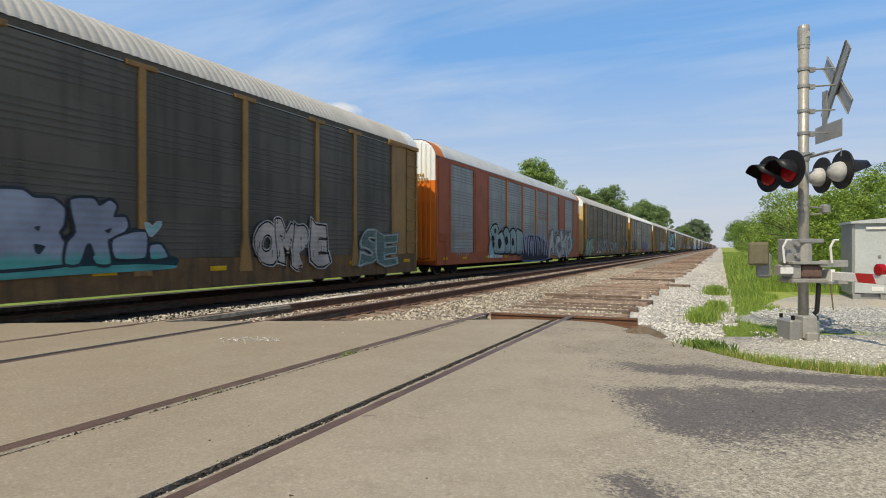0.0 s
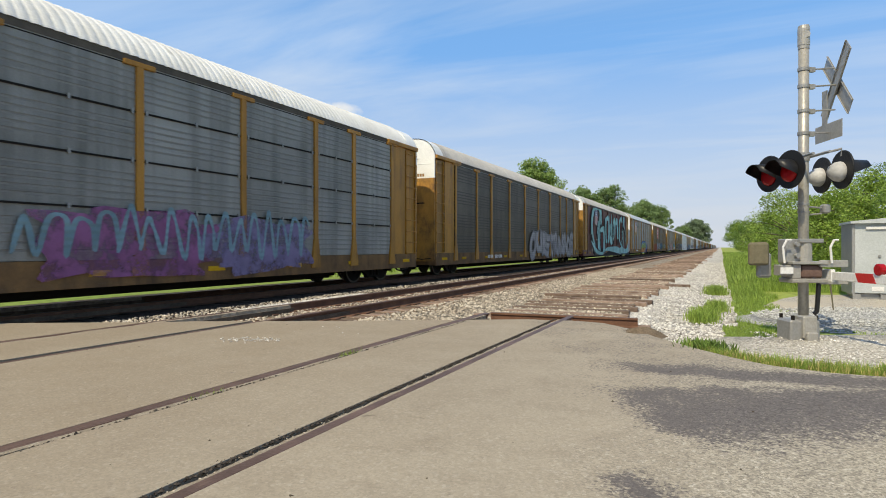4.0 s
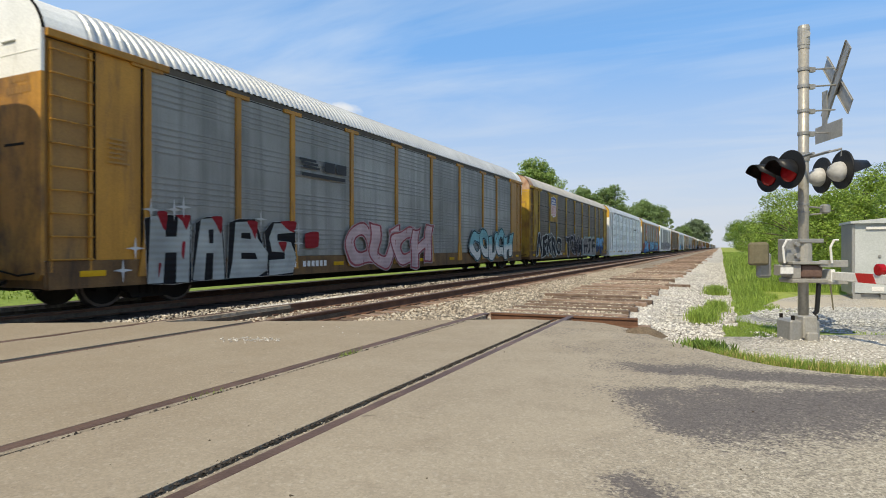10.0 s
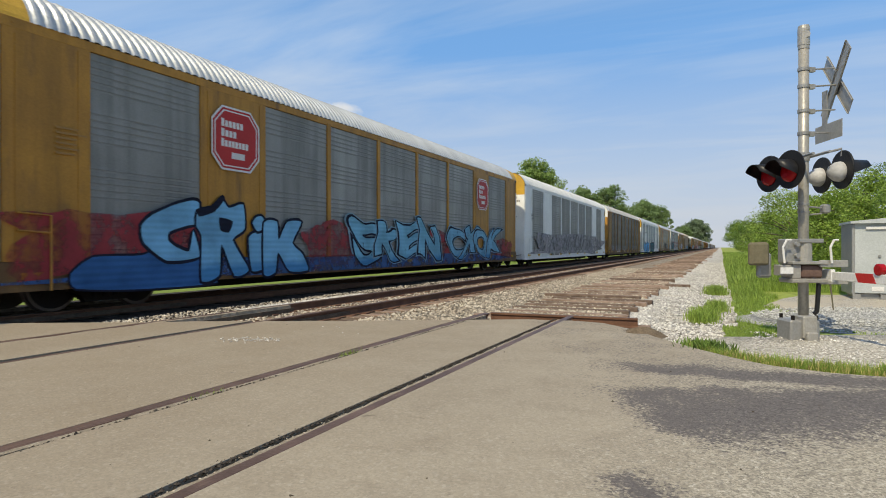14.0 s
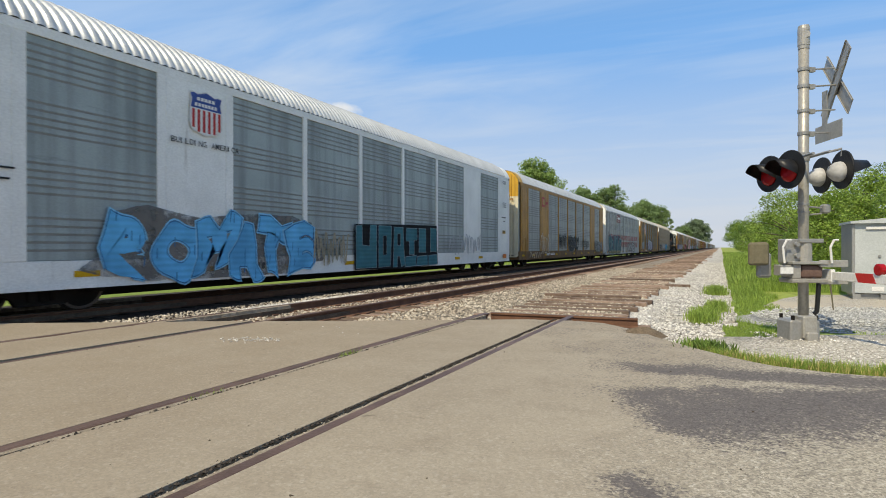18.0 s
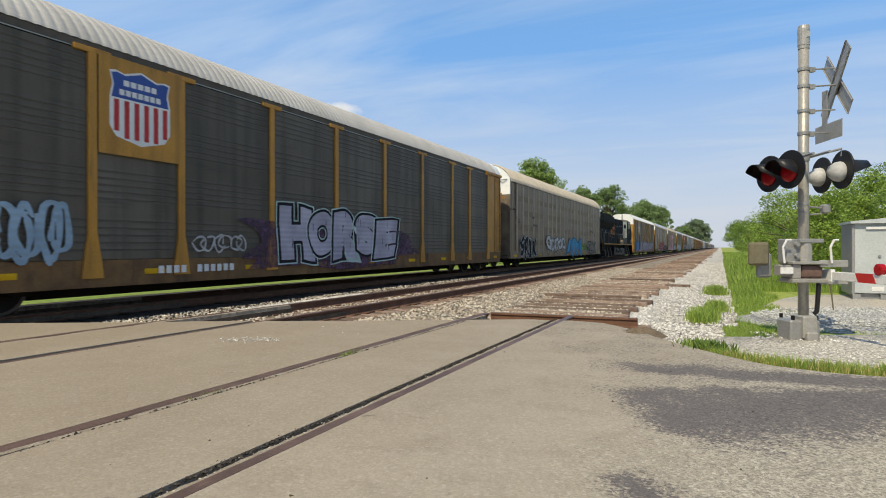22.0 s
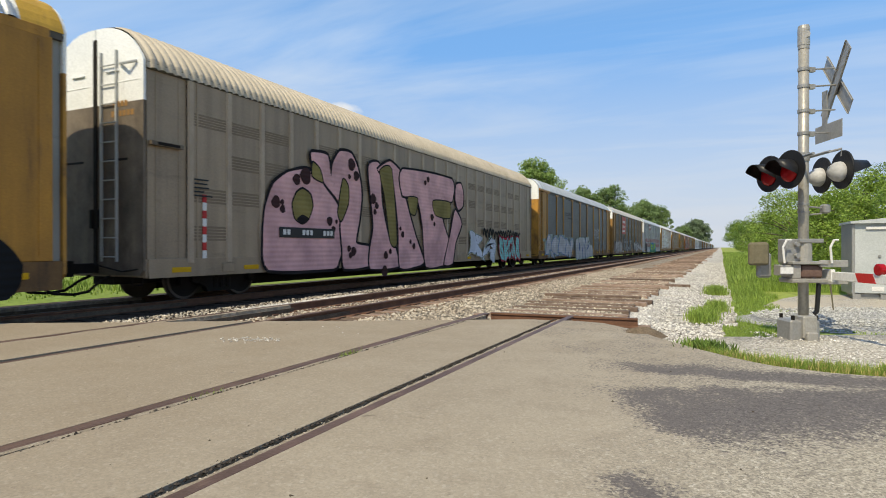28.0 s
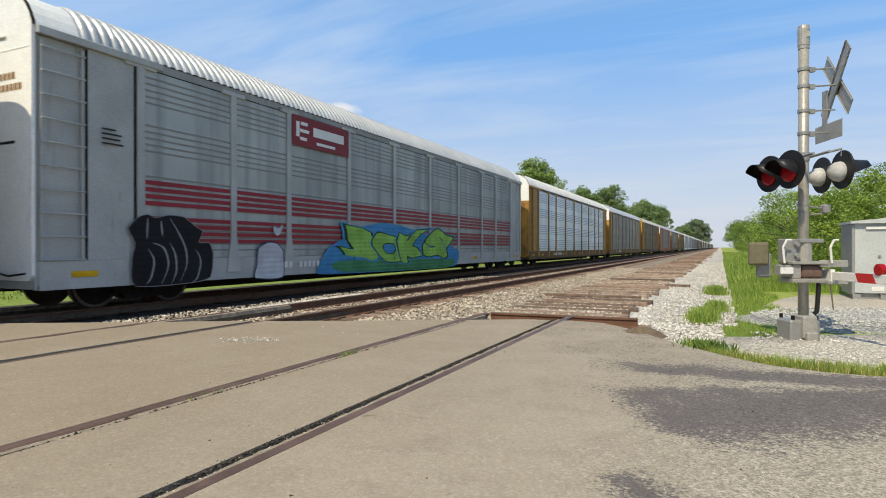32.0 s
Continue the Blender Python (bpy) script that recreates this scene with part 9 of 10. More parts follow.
    bars(c, 6.75, 3.3, [(0, 0.42, 0.9, 0.08), (0.1, 0.28, 0.9, 0.08), (1.1, 0.3, 0.7, 0.25), (0.9, 0.05, 1.3, 0.12)], sign_black, "black skewed bar emblem")

    c = W(25, "S", ochre_dark, dark_screen, beige_roof, ochre_dark, white_paint, 4.3, label="faded ochre autorack wagon with a red sign panel and grey graffiti")
    rail_panel(c, 6.58, 9.2)
    graffiti(c, "PEAR", 1.8, 6.4, 0.6, 1.9, (0.42, 0.41, 0.39), (0.02, 0.02, 0.02), seed=115, fat=0.08, edge=0.02, wild=0.04)
    haze_blob(c, 0.5, 1.9, 0.7, 1.95, (0.26, 0.24, 0.22), 116, "grey sprayed cloud")
    graffiti(c, "XYELOE", 8.0, 14.3, 0.85, 2.15, (0.30, 0.31, 0.30), (0.02, 0.02, 0.02), seed=117, wild=0.06, fat=0.03, edge=0.05, halo=(0.36, 0.36, 0.35))
    scribble(c, 6.7, 7.5, 1.0, 1.5, (0.32, 0.32, 0.31), 119, 5, 0.025, "small pale tag")
    graffiti(c, "MEAA", 17.0, 25.2, 0.75, 1.9, (0.42, 0.42, 0.40), (0.02, 0.02, 0.02), seed=118, wild=0.09, fat=0.05)

    c = W(26, "S", grey_paint, dull_screen, galv_roof, white_paint, white_paint, 4.2, label=silver + ", green and black graffiti")
    stripes(c)
    art_shade(c)
    graffiti(c, "JOKS", 8.6, 16.9, 0.72, 1.85, (0.26, 0.50, 0.10), (0.02, 0.06, 0.03), seed=124, wild=0.09, fat=0.08, edge=0.03, halo=(0.05, 0.24, 0.46))

    # the rest of the train, seen from afar
    W(27, "S", ochre, light_screen, white_roof, ochre, white_paint, label="ochre autorack wagon with pale screens and a white roof")
    W(28, "S", ochre, blue_screen, galv_roof, ochre, white_paint, label="ochre autorack wagon with grey screens")
    W(29, "S", ochre, brown_screen, beige_roof, ochre, ochre, label="ochre autorack wagon with brown screens", full=False)
    W(30, "B", orange_paint, blue_screen, galv_roof, bright_orange, white_paint, 3.95, True, hood=bright_orange, label="orange-red autorack wagon with grey screens", full=False)
    rng = random.Random(77)
    for k in range(31, 62):
        main = rng.choice((ochre, ochre, ochre_dark, grey_paint, white_paint))
        W(k, rng.choice("SSSB"), main, rng.choice((dark_screen, blue_screen, brown_screen, light_screen)), rng.choice((galv_roof, beige_roof, white_roof)),
          main, white_paint, full=False, label="distant autorack wagon of the same long train")


def build_locomotive():
    """A six-axle diesel locomotive running with its long hood ahead."""
    car = new("locomotive")
    car.location = (TRACK_A, 0, 0)
    tagged(car, "dark blue diesel locomotive with yellow sill stripe and yellow end", "locomotive")
    s = Shape()
    s.box(-1.5, 1.5, 0.36, 20.5, 1.44, 1.62, 0, c=0.02)
    s.box(-1.1, 1.1, -0.55, 21.2, 0.95, 1.44, 1)
    s.box(-1.02, 1.02, -0.55, 0.4, 1.44, 1.6, 1)
    s.box(-1.45, 1.45, -0.62, -0.5, 0.5, 1.6, 1)
    s.box(-1.5, 1.5, 20.9, 21.1, 0.45, 1.6, 1)
    s.prism([(-1.4, 0.16), (1.4, 0.16), (1.4, 0.62), (-1.4, 0.62)], 1, -0.85, -0.6, 1)
    for a, b in ((0.38, 0.9), (6.5, 7.0), (14.4, 14.9)):
        s.box(1.3, 1.49, a, b, 0.75, 1.44, 1)
    for side in (1, -1):
        a, b = sorted((side * 1.505, side * 1.515))
        s.box(a, b, 0.40, 20.5, 1.50, 1.605, 2)
    part("underframe", s.mesh("underframe", [loco_blue, loco_under, loco_yellow]), car)
    for y in (-0.5, 20.4):
        for side in (1, -1):
            a, b = sorted((side * 1.05, side * 1.5))
            steps = part("steps", Shape().box(side * 1.05 - 0.02, side * 1.05 + 0.02, y, y + 0.76, 0.3, 1.55).mesh("steps", loco_under), car)
            part("cheek", Shape().box(a, b, y + 0.74, y + 0.80, 0.3, 1.5).mesh("cheek", loco_under), steps)
            for i in range(5):
                part("tread", Shape().box(a, b, y, y + 0.72, 0.28 + 0.29 * i, 0.31 + 0.29 * i).mesh("tread", dull_tank), steps)
    # long hood with doors and upper window-like grilles
    s = Shape()
    s.box(-0.92, 0.92, 0.78, 16.5, 1.6, 3.9, 0, c=0.05)
    hood = part("long_hood", s.mesh("long_hood", [loco_blue]), car)
    rng = random.Random(12)
    y = 1.0
    while y < 16.0:
        w = rng.choice((0.62, 0.9, 1.2))
        w = min(w, 16.3 - y)
        top = 2.55 + 0.02 * rng.random()
        for z0, z1 in ((1.72, top), (2.60, 3.30)):
            for x0, x1 in ((0.915, 0.945), (-0.945, -0.915)):
                d = Shape()
                d.box(x0, x1, y, y + w - 0.04, z0, z1, 0)
                part("hood_door", d.mesh("hood_door", [loco_blue]), hood)
        if rng.random() < 0.6:
            d = Shape()
            d.box(0.94, 0.958, y + 0.1, y + 0.26, 2.0, 2.04, 0)
            part("door_handle", d.mesh("door_handle", [dull_tank]), hood, label="dull metal door handle")
        y += w
    for a, z in ((2.3, 2.96), (4.4, 2.9), (9.0, 2.28), (12.2, 3.62), (13.9, 3.72), (15.2, 3.74)):
        d = Shape()
        d.box(0.915, 0.957, a, a + 0.2, z, z + 0.09, 0)
        part("notice_plate", d.mesh("notice_plate", [grey_paint]), hood, label="small pale grey notice plate")
    s = Shape()
    s.prism([(-0.95, 3.2), (0.95, 3.2), (1.44, 3.86), (1.5, 4.41), (0.62, 4.72), (-0.62, 4.72), (-1.5, 4.41), (-1.44, 3.86)], 1, 0.46, 6.6, 0)
    s.prism([(-1.46, 3.88), (1.46, 3.88), (1.5, 4.41), (0.62, 4.72), (-0.62, 4.72), (-1.5, 4.41)], 1, 0.33, 0.46, 0)
    s.box(-0.75, 0.1, 0.315, 0.335, 4.12, 4.15, 1)
    s.box(-0.75, 0.1, 0.315, 0.335, 4.47, 4.49, 2)
    for i in range(9):
        s.box(0.5, 1.2, 0.8 + 0.65 * i, 1.3 + 0.65 * i, 4.5, 4.76, 1)
    part("radiator", fix(s.mesh("radiator", [loco_blue, loco_under, dull_tank])), car, label="overhanging radiator wings")
    s = Shape()
    s.prism([(-1.0, 3.2), (1.0, 3.2), (1.3, 3.9), (1.3, 4.55), (0.9, 4.78), (-0.9, 4.78), (-1.3, 4.55), (-1.3, 3.9)], 1, 6.6, 8.05, 0)
    s.box(-0.92, 0.92, 8.05, 11.3, 3.85, 4.5, 0, c=0.06)
    s.box(-0.96, 0.96, 11.3, 16.5, 3.85, 4.55, 0, c=0.05)
    for i in range(3):
        s.lathe([(0, 0.16), (0.1, 0.16), (0.14, 0.1)], (0.2, 9.4 + 0.42 * i, 4.48), (0, 0, 1), 12, 1)
    part("hood_roof", fix(s.mesh("hood_roof", [loco_blue, loco_under])), car)
    for a, b in ((11.7, 12.98), (13.68, 14.25), (14.42, 14.8), (15.08, 15.7), (15.92, 16.42)):
        part("grille", Shape().box(0.955, 0.975, a, b, 3.92 if b - a > 0.4 else 4.2, 4.42, c=0.005).mesh("grille", loco_under), car, label="black air grille")
    # end of the hood
    s = Shape().box(-0.9, 0.9, 0.74, 0.80, 1.6, 3.86, 0, c=0.01).box(-0.36, 0.26, 0.40, 0.76, 2.72, 3.84, 0, c=0.02)
    s.box(-0.02, 0.88, 0.725, 0.75, 3.28, 3.80, 1)
    s.box(-0.9, 0.9, 0.725, 0.75, 1.6, 2.08, 1)
    s.box(-0.2, 0.1, 0.385, 0.41, 2.95, 3.45, 1)
    part("hood_end", s.mesh("hood_end", [loco_yellow, loco_blue]), car, label="yellow end of the long hood")
    s = Shape().box(-0.28, 0.18, 0.37, 0.41, 3.5, 3.76, 0, c=0.01)
    for x in (-0.16, 0.06):
        s.lathe([(0, 0.09), (0.04, 0.09), (0.05, 0.07)], (x, 0.38, 3.63), (0, -1, 0), 14, 1)
    part("headlight", s.mesh("headlight", [loco_under, sign_white]), car)
    # cab with the nose sloping down to the rear
    s = Shape()
    s.prism([(16.5, 1.6), (20.5, 1.6), (20.5, 3.25), (19.15, 4.40), (16.5, 4.48)], 0, -1.5, 1.5, 0)
    part("cab", fix(s.mesh("cab", loco_blue)), car)
    part("cab_roof", Shape().prism([(-1.52, 4.42), (1.52, 4.42), (1.1, 4.66), (-1.1, 4.66)], 1, 16.46, 19.2).mesh("cab_roof", M("dusty_tan_roof", (0.20, 0.17, 0.12), (0.13, 0.115, 0.09), rough=0.7)), car)
    win = part("cab_window", Shape().box(1.502, 1.512, 17.3, 18.72, 3.58, 4.27).mesh("cab_window", glass_dark), car)
    s = Shape()
    for a, b in ((17.24, 17.30), (18.1, 18.14), (18.72, 18.77)):
        s.box(1.5, 1.522, a, b, 3.54, 4.3)
    s.box(1.5, 1.56, 17.2, 18.95, 4.27, 4.31)
    part("window_frame", s.mesh("window_frame", box_side), win)
    part("quarter_window", Shape().prism([(18.85, 3.6), (19.3, 3.6), (19.3, 3.95), (19.05, 4.2), (18.85, 4.2)], 0, 1.502, 1.510).mesh("quarter_window", glass_dark), car)
    # Sunlight on the cab's rear wall is put into the door's pale colour.
    door = part("cab_door", Shape().box(0.98, 1.48, 16.47, 16.495, 2.35, 4.40, c=0.006).mesh("cab_door", M("sunlit_pale_door", (0.26, 0.30, 0.30), (0.2, 0.24, 0.24), rough=0.5)), car, label="rear cab door, its colour paled for the sunlight on it")
    part("door_window", Shape().prism([(1.1 , 3.55), (1.36, 3.55), (1.36, 3.9), (1.30, 4.05), (1.16, 4.05), (1.1, 3.9)], 1, 16.462, 16.472).mesh("door_window", glass_dark), door)
    part("raised_walkway", Shape().box(-1.49, 1.49, 13.42, 16.5, 1.62, 2.28, c=0.02).mesh("raised_walkway", dull_tank), car)
    part("step_box", Shape().box(1.2, 1.5, 13.05, 13.4, 1.62, 2.05, c=0.01).box(1.2, 1.5, 12.9, 13.2, 1.84, 1.9, 1).mesh("step_box", [box_side, loco_yellow]), car)
    # handrails
    for side in (1, -1):
        s = Shape()
        x = side * 1.46
        for y in (0.75, 1.1, 3.2, 5.2, 7.2, 8.2, 10.3, 11.5, 12.45):
            s.tube([(x, y, 1.6), (x, y, 2.69)], 0.02, 6)
        s.tube([(x, 0.42, 1.62), (x, 0.34, 2.5), (x, 0.38, 2.67), (x, 0.75, 2.69), (x, 12.95, 2.70), (x, 13.44, 3.27), (x, 16.4, 3.3)], 0.018, 6)
        for y in (13.5, 14.5, 15.8):
            s.tube([(x, y, 2.28), (x, y, 3.28)], 0.02, 6)
        part("handrail", s.mesh("handrail", M("grimy_grey_handrail", (0.13, 0.135, 0.14), (0.08, 0.08, 0.085), rough=0.5)), car)
    s = Shape()
    for x in (-1.42, -0.6, 0.5, 1.2):
        s.tube([(x, -0.52, 1.5), (x, -0.52, 2.6)], 0.02, 6)
    s.tube([(-1.42, -0.52, 2.6), (-0.6, -0.52, 2.6)], 0.018, 6)
    s.tube([(0.5, -0.52, 2.6), (1.2, -0.52, 2.6)], 0.018, 6)
    s.tube([(1.45, 0.1, 0.9), (1.43, 0.05, 1.7), (1.3, -0.1, 2.2), (1.3, -0.1, 2.75)], 0.018, 6)
    part("handrail", s.mesh("handrail", loco_yellow), car)
    # fuel tank with two recesses for air tanks, trucks
    s = Shape().prism([(-1.2, 0.2), (1.2, 0.2), (1.34, 0.34), (1.34, 1.12), (-1.34, 1.12), (-1.34, 0.34)], 1, 6.98, 14.4)
    for a, b, z0, z1 in ((6.98, 7.95, 0.34, 1.12), (10.1, 10.5, 0.34, 1.12), (12.7, 14.4, 0.34, 1.12), (7.95, 10.1, 0.34, 0.6), (10.5, 12.7, 0.34, 0.6)):
        s.box(1.33, 1.46, a, b, z0, z1)
    part("fuel_tank", s.mesh("fuel_tank", dull_tank), car)
    for y in (8.0, 10.58):
        part("air_tank", Shape().lathe([(0, 0.1), (0.08, 0.23), (1.9, 0.23), (2.0, 0.1)], (1.3, y, 0.9), (0, 1, 0), 14).mesh("air_tank", dull_tank, True), car)
    for y in (3.9, 17.5):
        s = Shape()
        for side in (1, -1):
            a, b = sorted((side * 1.06, side * 1.24))
            s.prism([(-2.5, 0.55), (-2.5, 0.95), (-1.2, 1.0), (-0.8, 0.82), (0.8, 0.82), (1.2, 1.0), (2.5, 0.95), (2.5, 0.55), (1.3, 0.42), (0.9, 0.62), (-0.9, 0.62), (-1.3, 0.42)], 0, a, b)
            for yy in (-1.9, 0, 1.9):
                a2, b2 = sorted((side * 1.2, side * 1.36))
                s.prism([(yy - 0.34, 0.24), (yy + 0.34, 0.24), (yy + 0.22, 0.5), (yy + 0.2, 0.75), (yy - 0.2, 0.75), (yy - 0.22, 0.5)], 0, a2, b2)
            for yy in (-0.95, 0.95):
                s.lathe([(0, 0.12), (0.5, 0.12)], (side * 1.26, yy, 0.55), (0, 0, 1), 10)
                s.lathe([(0, 0.12), (0.4, 0.12)], (side * 1.3, yy - 0.2, 1.05), (0, 1, 0), 10)
        s.box(-1.0, 1.0, -2.3, 2.3, 0.6, 0.8)
        s.box(-0.66, 0.66, -2.6, 2.6, 0.2, 0.7)
        tr = part("truck", s.mesh("truck", dull_tank), car, at=(0, y, 0))
        for dyw in (-1.9, 0.0, 1.9):
            ws = part("wheelset", wheelset_mesh(0.53), tr, at=(0, dyw, 0.53))
            WHEELS.append((20, y + dyw, dyw, ws, 0.53))
    part("coupler", coupler_mesh(), car, at=(0, -0.5, 0))
    part("coupler", coupler_mesh(), car, at=(0, 21.3, 0), turn=(0, 0, math.pi))
    # emblem: three orange blocks between brackets
    orange = paint((0.40, 0.135, 0.03))
    disc = [(8.15 + 0.52 * math.cos(a), 3.1 + 0.48 * math.sin(a)) for a in [6.2832 * i / 20 for i in range(20)]]
    shapes = [(disc, 0, 0), ([(8.2, 2.98), (8.7, 2.98), (8.7, 3.22), (8.2, 3.22)], 1, 0.0004), ([(8.72, 2.62), (9.24, 2.62), (9.24, 3.58), (8.72, 3.58)], 0, 0.0006),
              ([(8.86, 2.8), (9.1, 2.8), (9.1, 3.4), (8.86, 3.4)], 1, 0.0008)]
    shapes.append(([(9.3, 2.64), (10.25, 2.64), (9.95, 3.1), (10.25, 3.56), (9.3, 3.56), (9.6, 3.1)], 0, 0.0012))
    part("emblem", flat_mesh("emblem", shapes, [orange, loco_blue]), car, at=(0.962, 0, 0), label="orange block emblem")
    for y0, d in ((7.17, 1), (10.62, -1)):
        a, b = sorted((y0, y0 + 0.12 * d))
        a2, b2 = sorted((y0, y0 + 0.36 * d))
        part("bracket_mark", flat_mesh("bracket_mark", [([(a, 2.42), (b, 2.42), (b, 3.8), (a, 3.8)], 0, 0), ([(a2, 2.42), (b2, 2.42), (b2, 2.54), (a2, 2.54)], 0, 0.0005),
                                                       ([(a2, 3.68), (b2, 3.68), (b2, 3.8), (a2, 3.8)], 0, 0.0005)], [orange]), car, at=(0.962, 0, 0), label="orange bracket mark")
    tagged(part("number_mark", flat_mesh("number_mark", [([(x, 4.1), (x + 0.1, 4.1), (x + 0.1, 4.27), (x, 4.27)], 0, 0) for x in (0.62, 0.75, 0.88, 1.01)], [orange]), car, at=(0, 0.322, 0),
         turn=(0, 0, -math.pi / 2)), kind="stuff")
    tagged(part("number_mark", flat_mesh("number_mark", [([(y, 2.92), (y + 0.2, 2.92), (y + 0.2, 3.2), (y, 3.2)], 0, 0) for y in (17.5, 17.78, 18.06, 18.34)], [paint((0.09, 0.04, 0.02))]), car, at=(1.506, 0, 0)), kind="stuff")
    part("notice", Shape().box(1.5, 1.507, 19.75, 20.0, 1.85, 2.08).mesh("notice", sign_white), car)
    CARS[20] = car


build_wagons()
build_locomotive()


def along(k, t):
    """Where the leading corner of wagon k is along the track at t seconds."""
    start = 0.47 * max(0.0, 1 - (t / 0.5) ** 2) if t < 0.5 else 0.0
    return -35.06 + 28.672 * k - 21.614 * t - 0.004839 * t * t - 5.0335e-5 * t ** 3 - (5.997 if k >= 21 else 0.0) - start


# ---- crossing signal ----
def build_signal():
    """Mast with crossbuck, two pairs of lamps, gate mechanism and lowered gate arm; local x along the road, y ahead."""
    base = RIGHT * 5.12 + AHEAD * 8.39
    root = new("crossing_signal")
    root.location = (base.x, base.y, -0.10)
    root.rotation_euler = (0, 0, AIM)
    tagged(root, "aluminium level crossing signal mast with crossbuck, red lamps and lowered gate", "crossing signal")
    G = 0.10  # the root lies this far below the road
    Z = lambda z: z + G
    part("mast", Shape().lathe([(0.1, 0.068), (Z(4.15), 0.068)], (0, 0, 0), (0, 0, 1), 20).mesh("mast", mast_alu, True), root)
    s = Shape().lathe([(0, 0.074), (0.05, 0.074), (0.05, 0.078), (0.28, 0.078), (0.33, 0.07)], (0, 0, Z(4.01)), (0, 0, 1), 20)
    part("mast_cap", s.mesh("mast_cap", mast_alu), root)
    part("cap_opening", Shape().lathe([(0, 0.045), (0.012, 0.045)], (0.0, -0.07, Z(4.2)), (-0.45, -0.9, 0), 16).mesh("cap_opening", box_side), root)
    # foundation block and flange
    s = Shape().box(-0.25, 0.17, -0.13, 0.24, -0.12, 0.28, c=0.03)
    part("junction_base", s.mesh("junction_base", box_side), root, label="grey cast base box")
    s = Shape().box(-0.10, 0.10, -0.18, 0.15, 0.02, 0.34, c=0.02).box(-0.08, 0.08, -0.24, -0.16, -0.05, 0.12, c=0.02)
    part("base_cover", s.mesh("base_cover", mast_alu), root)
    s = Shape()
    for x in (-0.2, 0.13):
        for y in (-0.09, 0.2):
            s.lathe([(0, 0.025), (0.06, 0.025)], (x, y, 0.28), (0, 0, 1), 6)
    part("anchor_bolts", s.mesh("anchor_bolts", steel_dark), root)
    # crossbuck, seen from behind
    cx, cz = 0.47, Z(3.52)
    for sgn, name in ((1, "crossbuck_blade"), (-1, "crossbuck_blade")):
        s = Shape()
        L_, w = 0.61, 0.115
        d = Vector((0, -0.72 * sgn, 0.70)).normalized()
        n = Vector((0, d.z, -d.y))
        x = -0.012 * sgn
        vs = []
        for ex in (x - 0.003, x + 0.003):
            for a, b in ((-1, -1), (1, -1), (1, 1), (-1, 1)):
                p = d * (L_ * a) + n * (w * b)
                vs.append((ex, p.y, p.z))
        s.add(vs, [(3, 2, 1, 0), (4, 5, 6, 7), (0, 1, 5, 4), (1, 2, 6, 5), (2, 3, 7, 6), (3, 0, 4, 7)])
        for b in (-0.9, 0.9):
            p, q = d * (-L_) + n * (w * b), d * L_ + n * (w * b)
            s.tube([(x - 0.012, p.y, p.z), (x - 0.012, q.y, q.z)], 0.008, 5, 0)
        part(name, fix(s.mesh(name, [mast_alu, sign_white])), root, at=(cx, 0, cz), label="grey aluminium back of a crossbuck blade", turn=(0, 0, radians(-14)))
    s = Shape().box(-0.004, 0.004, -0.36, 0.34, -0.13, 0.11, c=0.002)
    part("track_count_plate", s.mesh("track_count_plate", mast_alu), root, at=(0.36, 0.02, Z(2.85)), label="grey back of the plate below the crossbuck", turn=(0, 0, radians(-6)))
    s = Shape().box(-0.004, 0.006, -0.05, 0.06, -0.35, 0.35)
    part("plate_strap", s.mesh("plate_strap", mast_alu), root, at=(0.38, 0.12, Z(3.1)))
    for z in (3.70, 3.46, 3.11, 2.79):
        s = Shape().lathe([(0, 0.078), (0.045, 0.078)], (0, 0, Z(z)), (0, 0, 1), 16)
        s.tube([(0.05, 0, Z(z) + 0.02), (0.46, 0.02, Z(z) + 0.05)], 0.012, 6)
        s.box(0.07, 0.15, -0.03, 0.03, Z(z) - 0.015, Z(z) + 0.05)
        part("bracket", s.mesh("bracket", box_side), root)
    # lamps: two facing along the road each way, on cross arms that run ahead and back
    s = Shape().tube([(-0.12, -0.42, Z(2.47)), (-0.05, 0.40, Z(2.47))], 0.02, 8).tube([(0.08, -0.45, Z(2.49)), (0.08, 0.40, Z(2.47))], 0.02, 8)
    s.tube([(0.06, 0, Z(2.48)), (0.34, -0.30, Z(2.55)), (0.34, -0.30, Z(2.45))], 0.018, 8)
    s.lathe([(0, 0.08), (0.12, 0.08)], (0, 0, Z(2.42)), (0, 0, 1), 16)
    part("cross_arm", s.mesh("cross_arm", box_side), root)
    for face, x0, ys in ((-1, -0.35, (-0.26, 0.25)), (1, 0.35, (-0.31, 0.33))):
        for y in ys:
            x = x0 + (0.13 if face > 0 and y > 0 else 0.0)
            z = Z(2.245 if face < 0 else 2.235)
            lamp = part("flasher_lamp", Shape().lathe([(0, 0.266), (0.012, 0.266), (0.02, 0.26)], (0, 0, 0.026), (-face, 0, 0), 28).mesh("background_disc", black_enamel), root, at=(x, y, z),
                        label="black round flasher lamp", turn=(0, 0, radians(11 if face < 0 else -4)))
            sh = Shape().lathe([(0.0, 0.12), (0.04, 0.14), (0.10, 0.13), (0.17, 0.08), (0.2, 0.03)], (0, 0, 0), (-face, 0, 0), 20)
            part("housing", sh.mesh("housing", lamp_white if face > 0 else black_enamel, True), lamp)
            part("lens", Shape().lathe([(0, 0.15), (0.02, 0.14), (0.035, 0.08), (0.04, 0.01)], (face * 0.004, 0, 0), (face, 0, 0), 20).mesh("lens", lamp_red, True), lamp, label="red glass lens")
            # hood: an open half tube that narrows outwards
            hs = Shape()
            n = 14
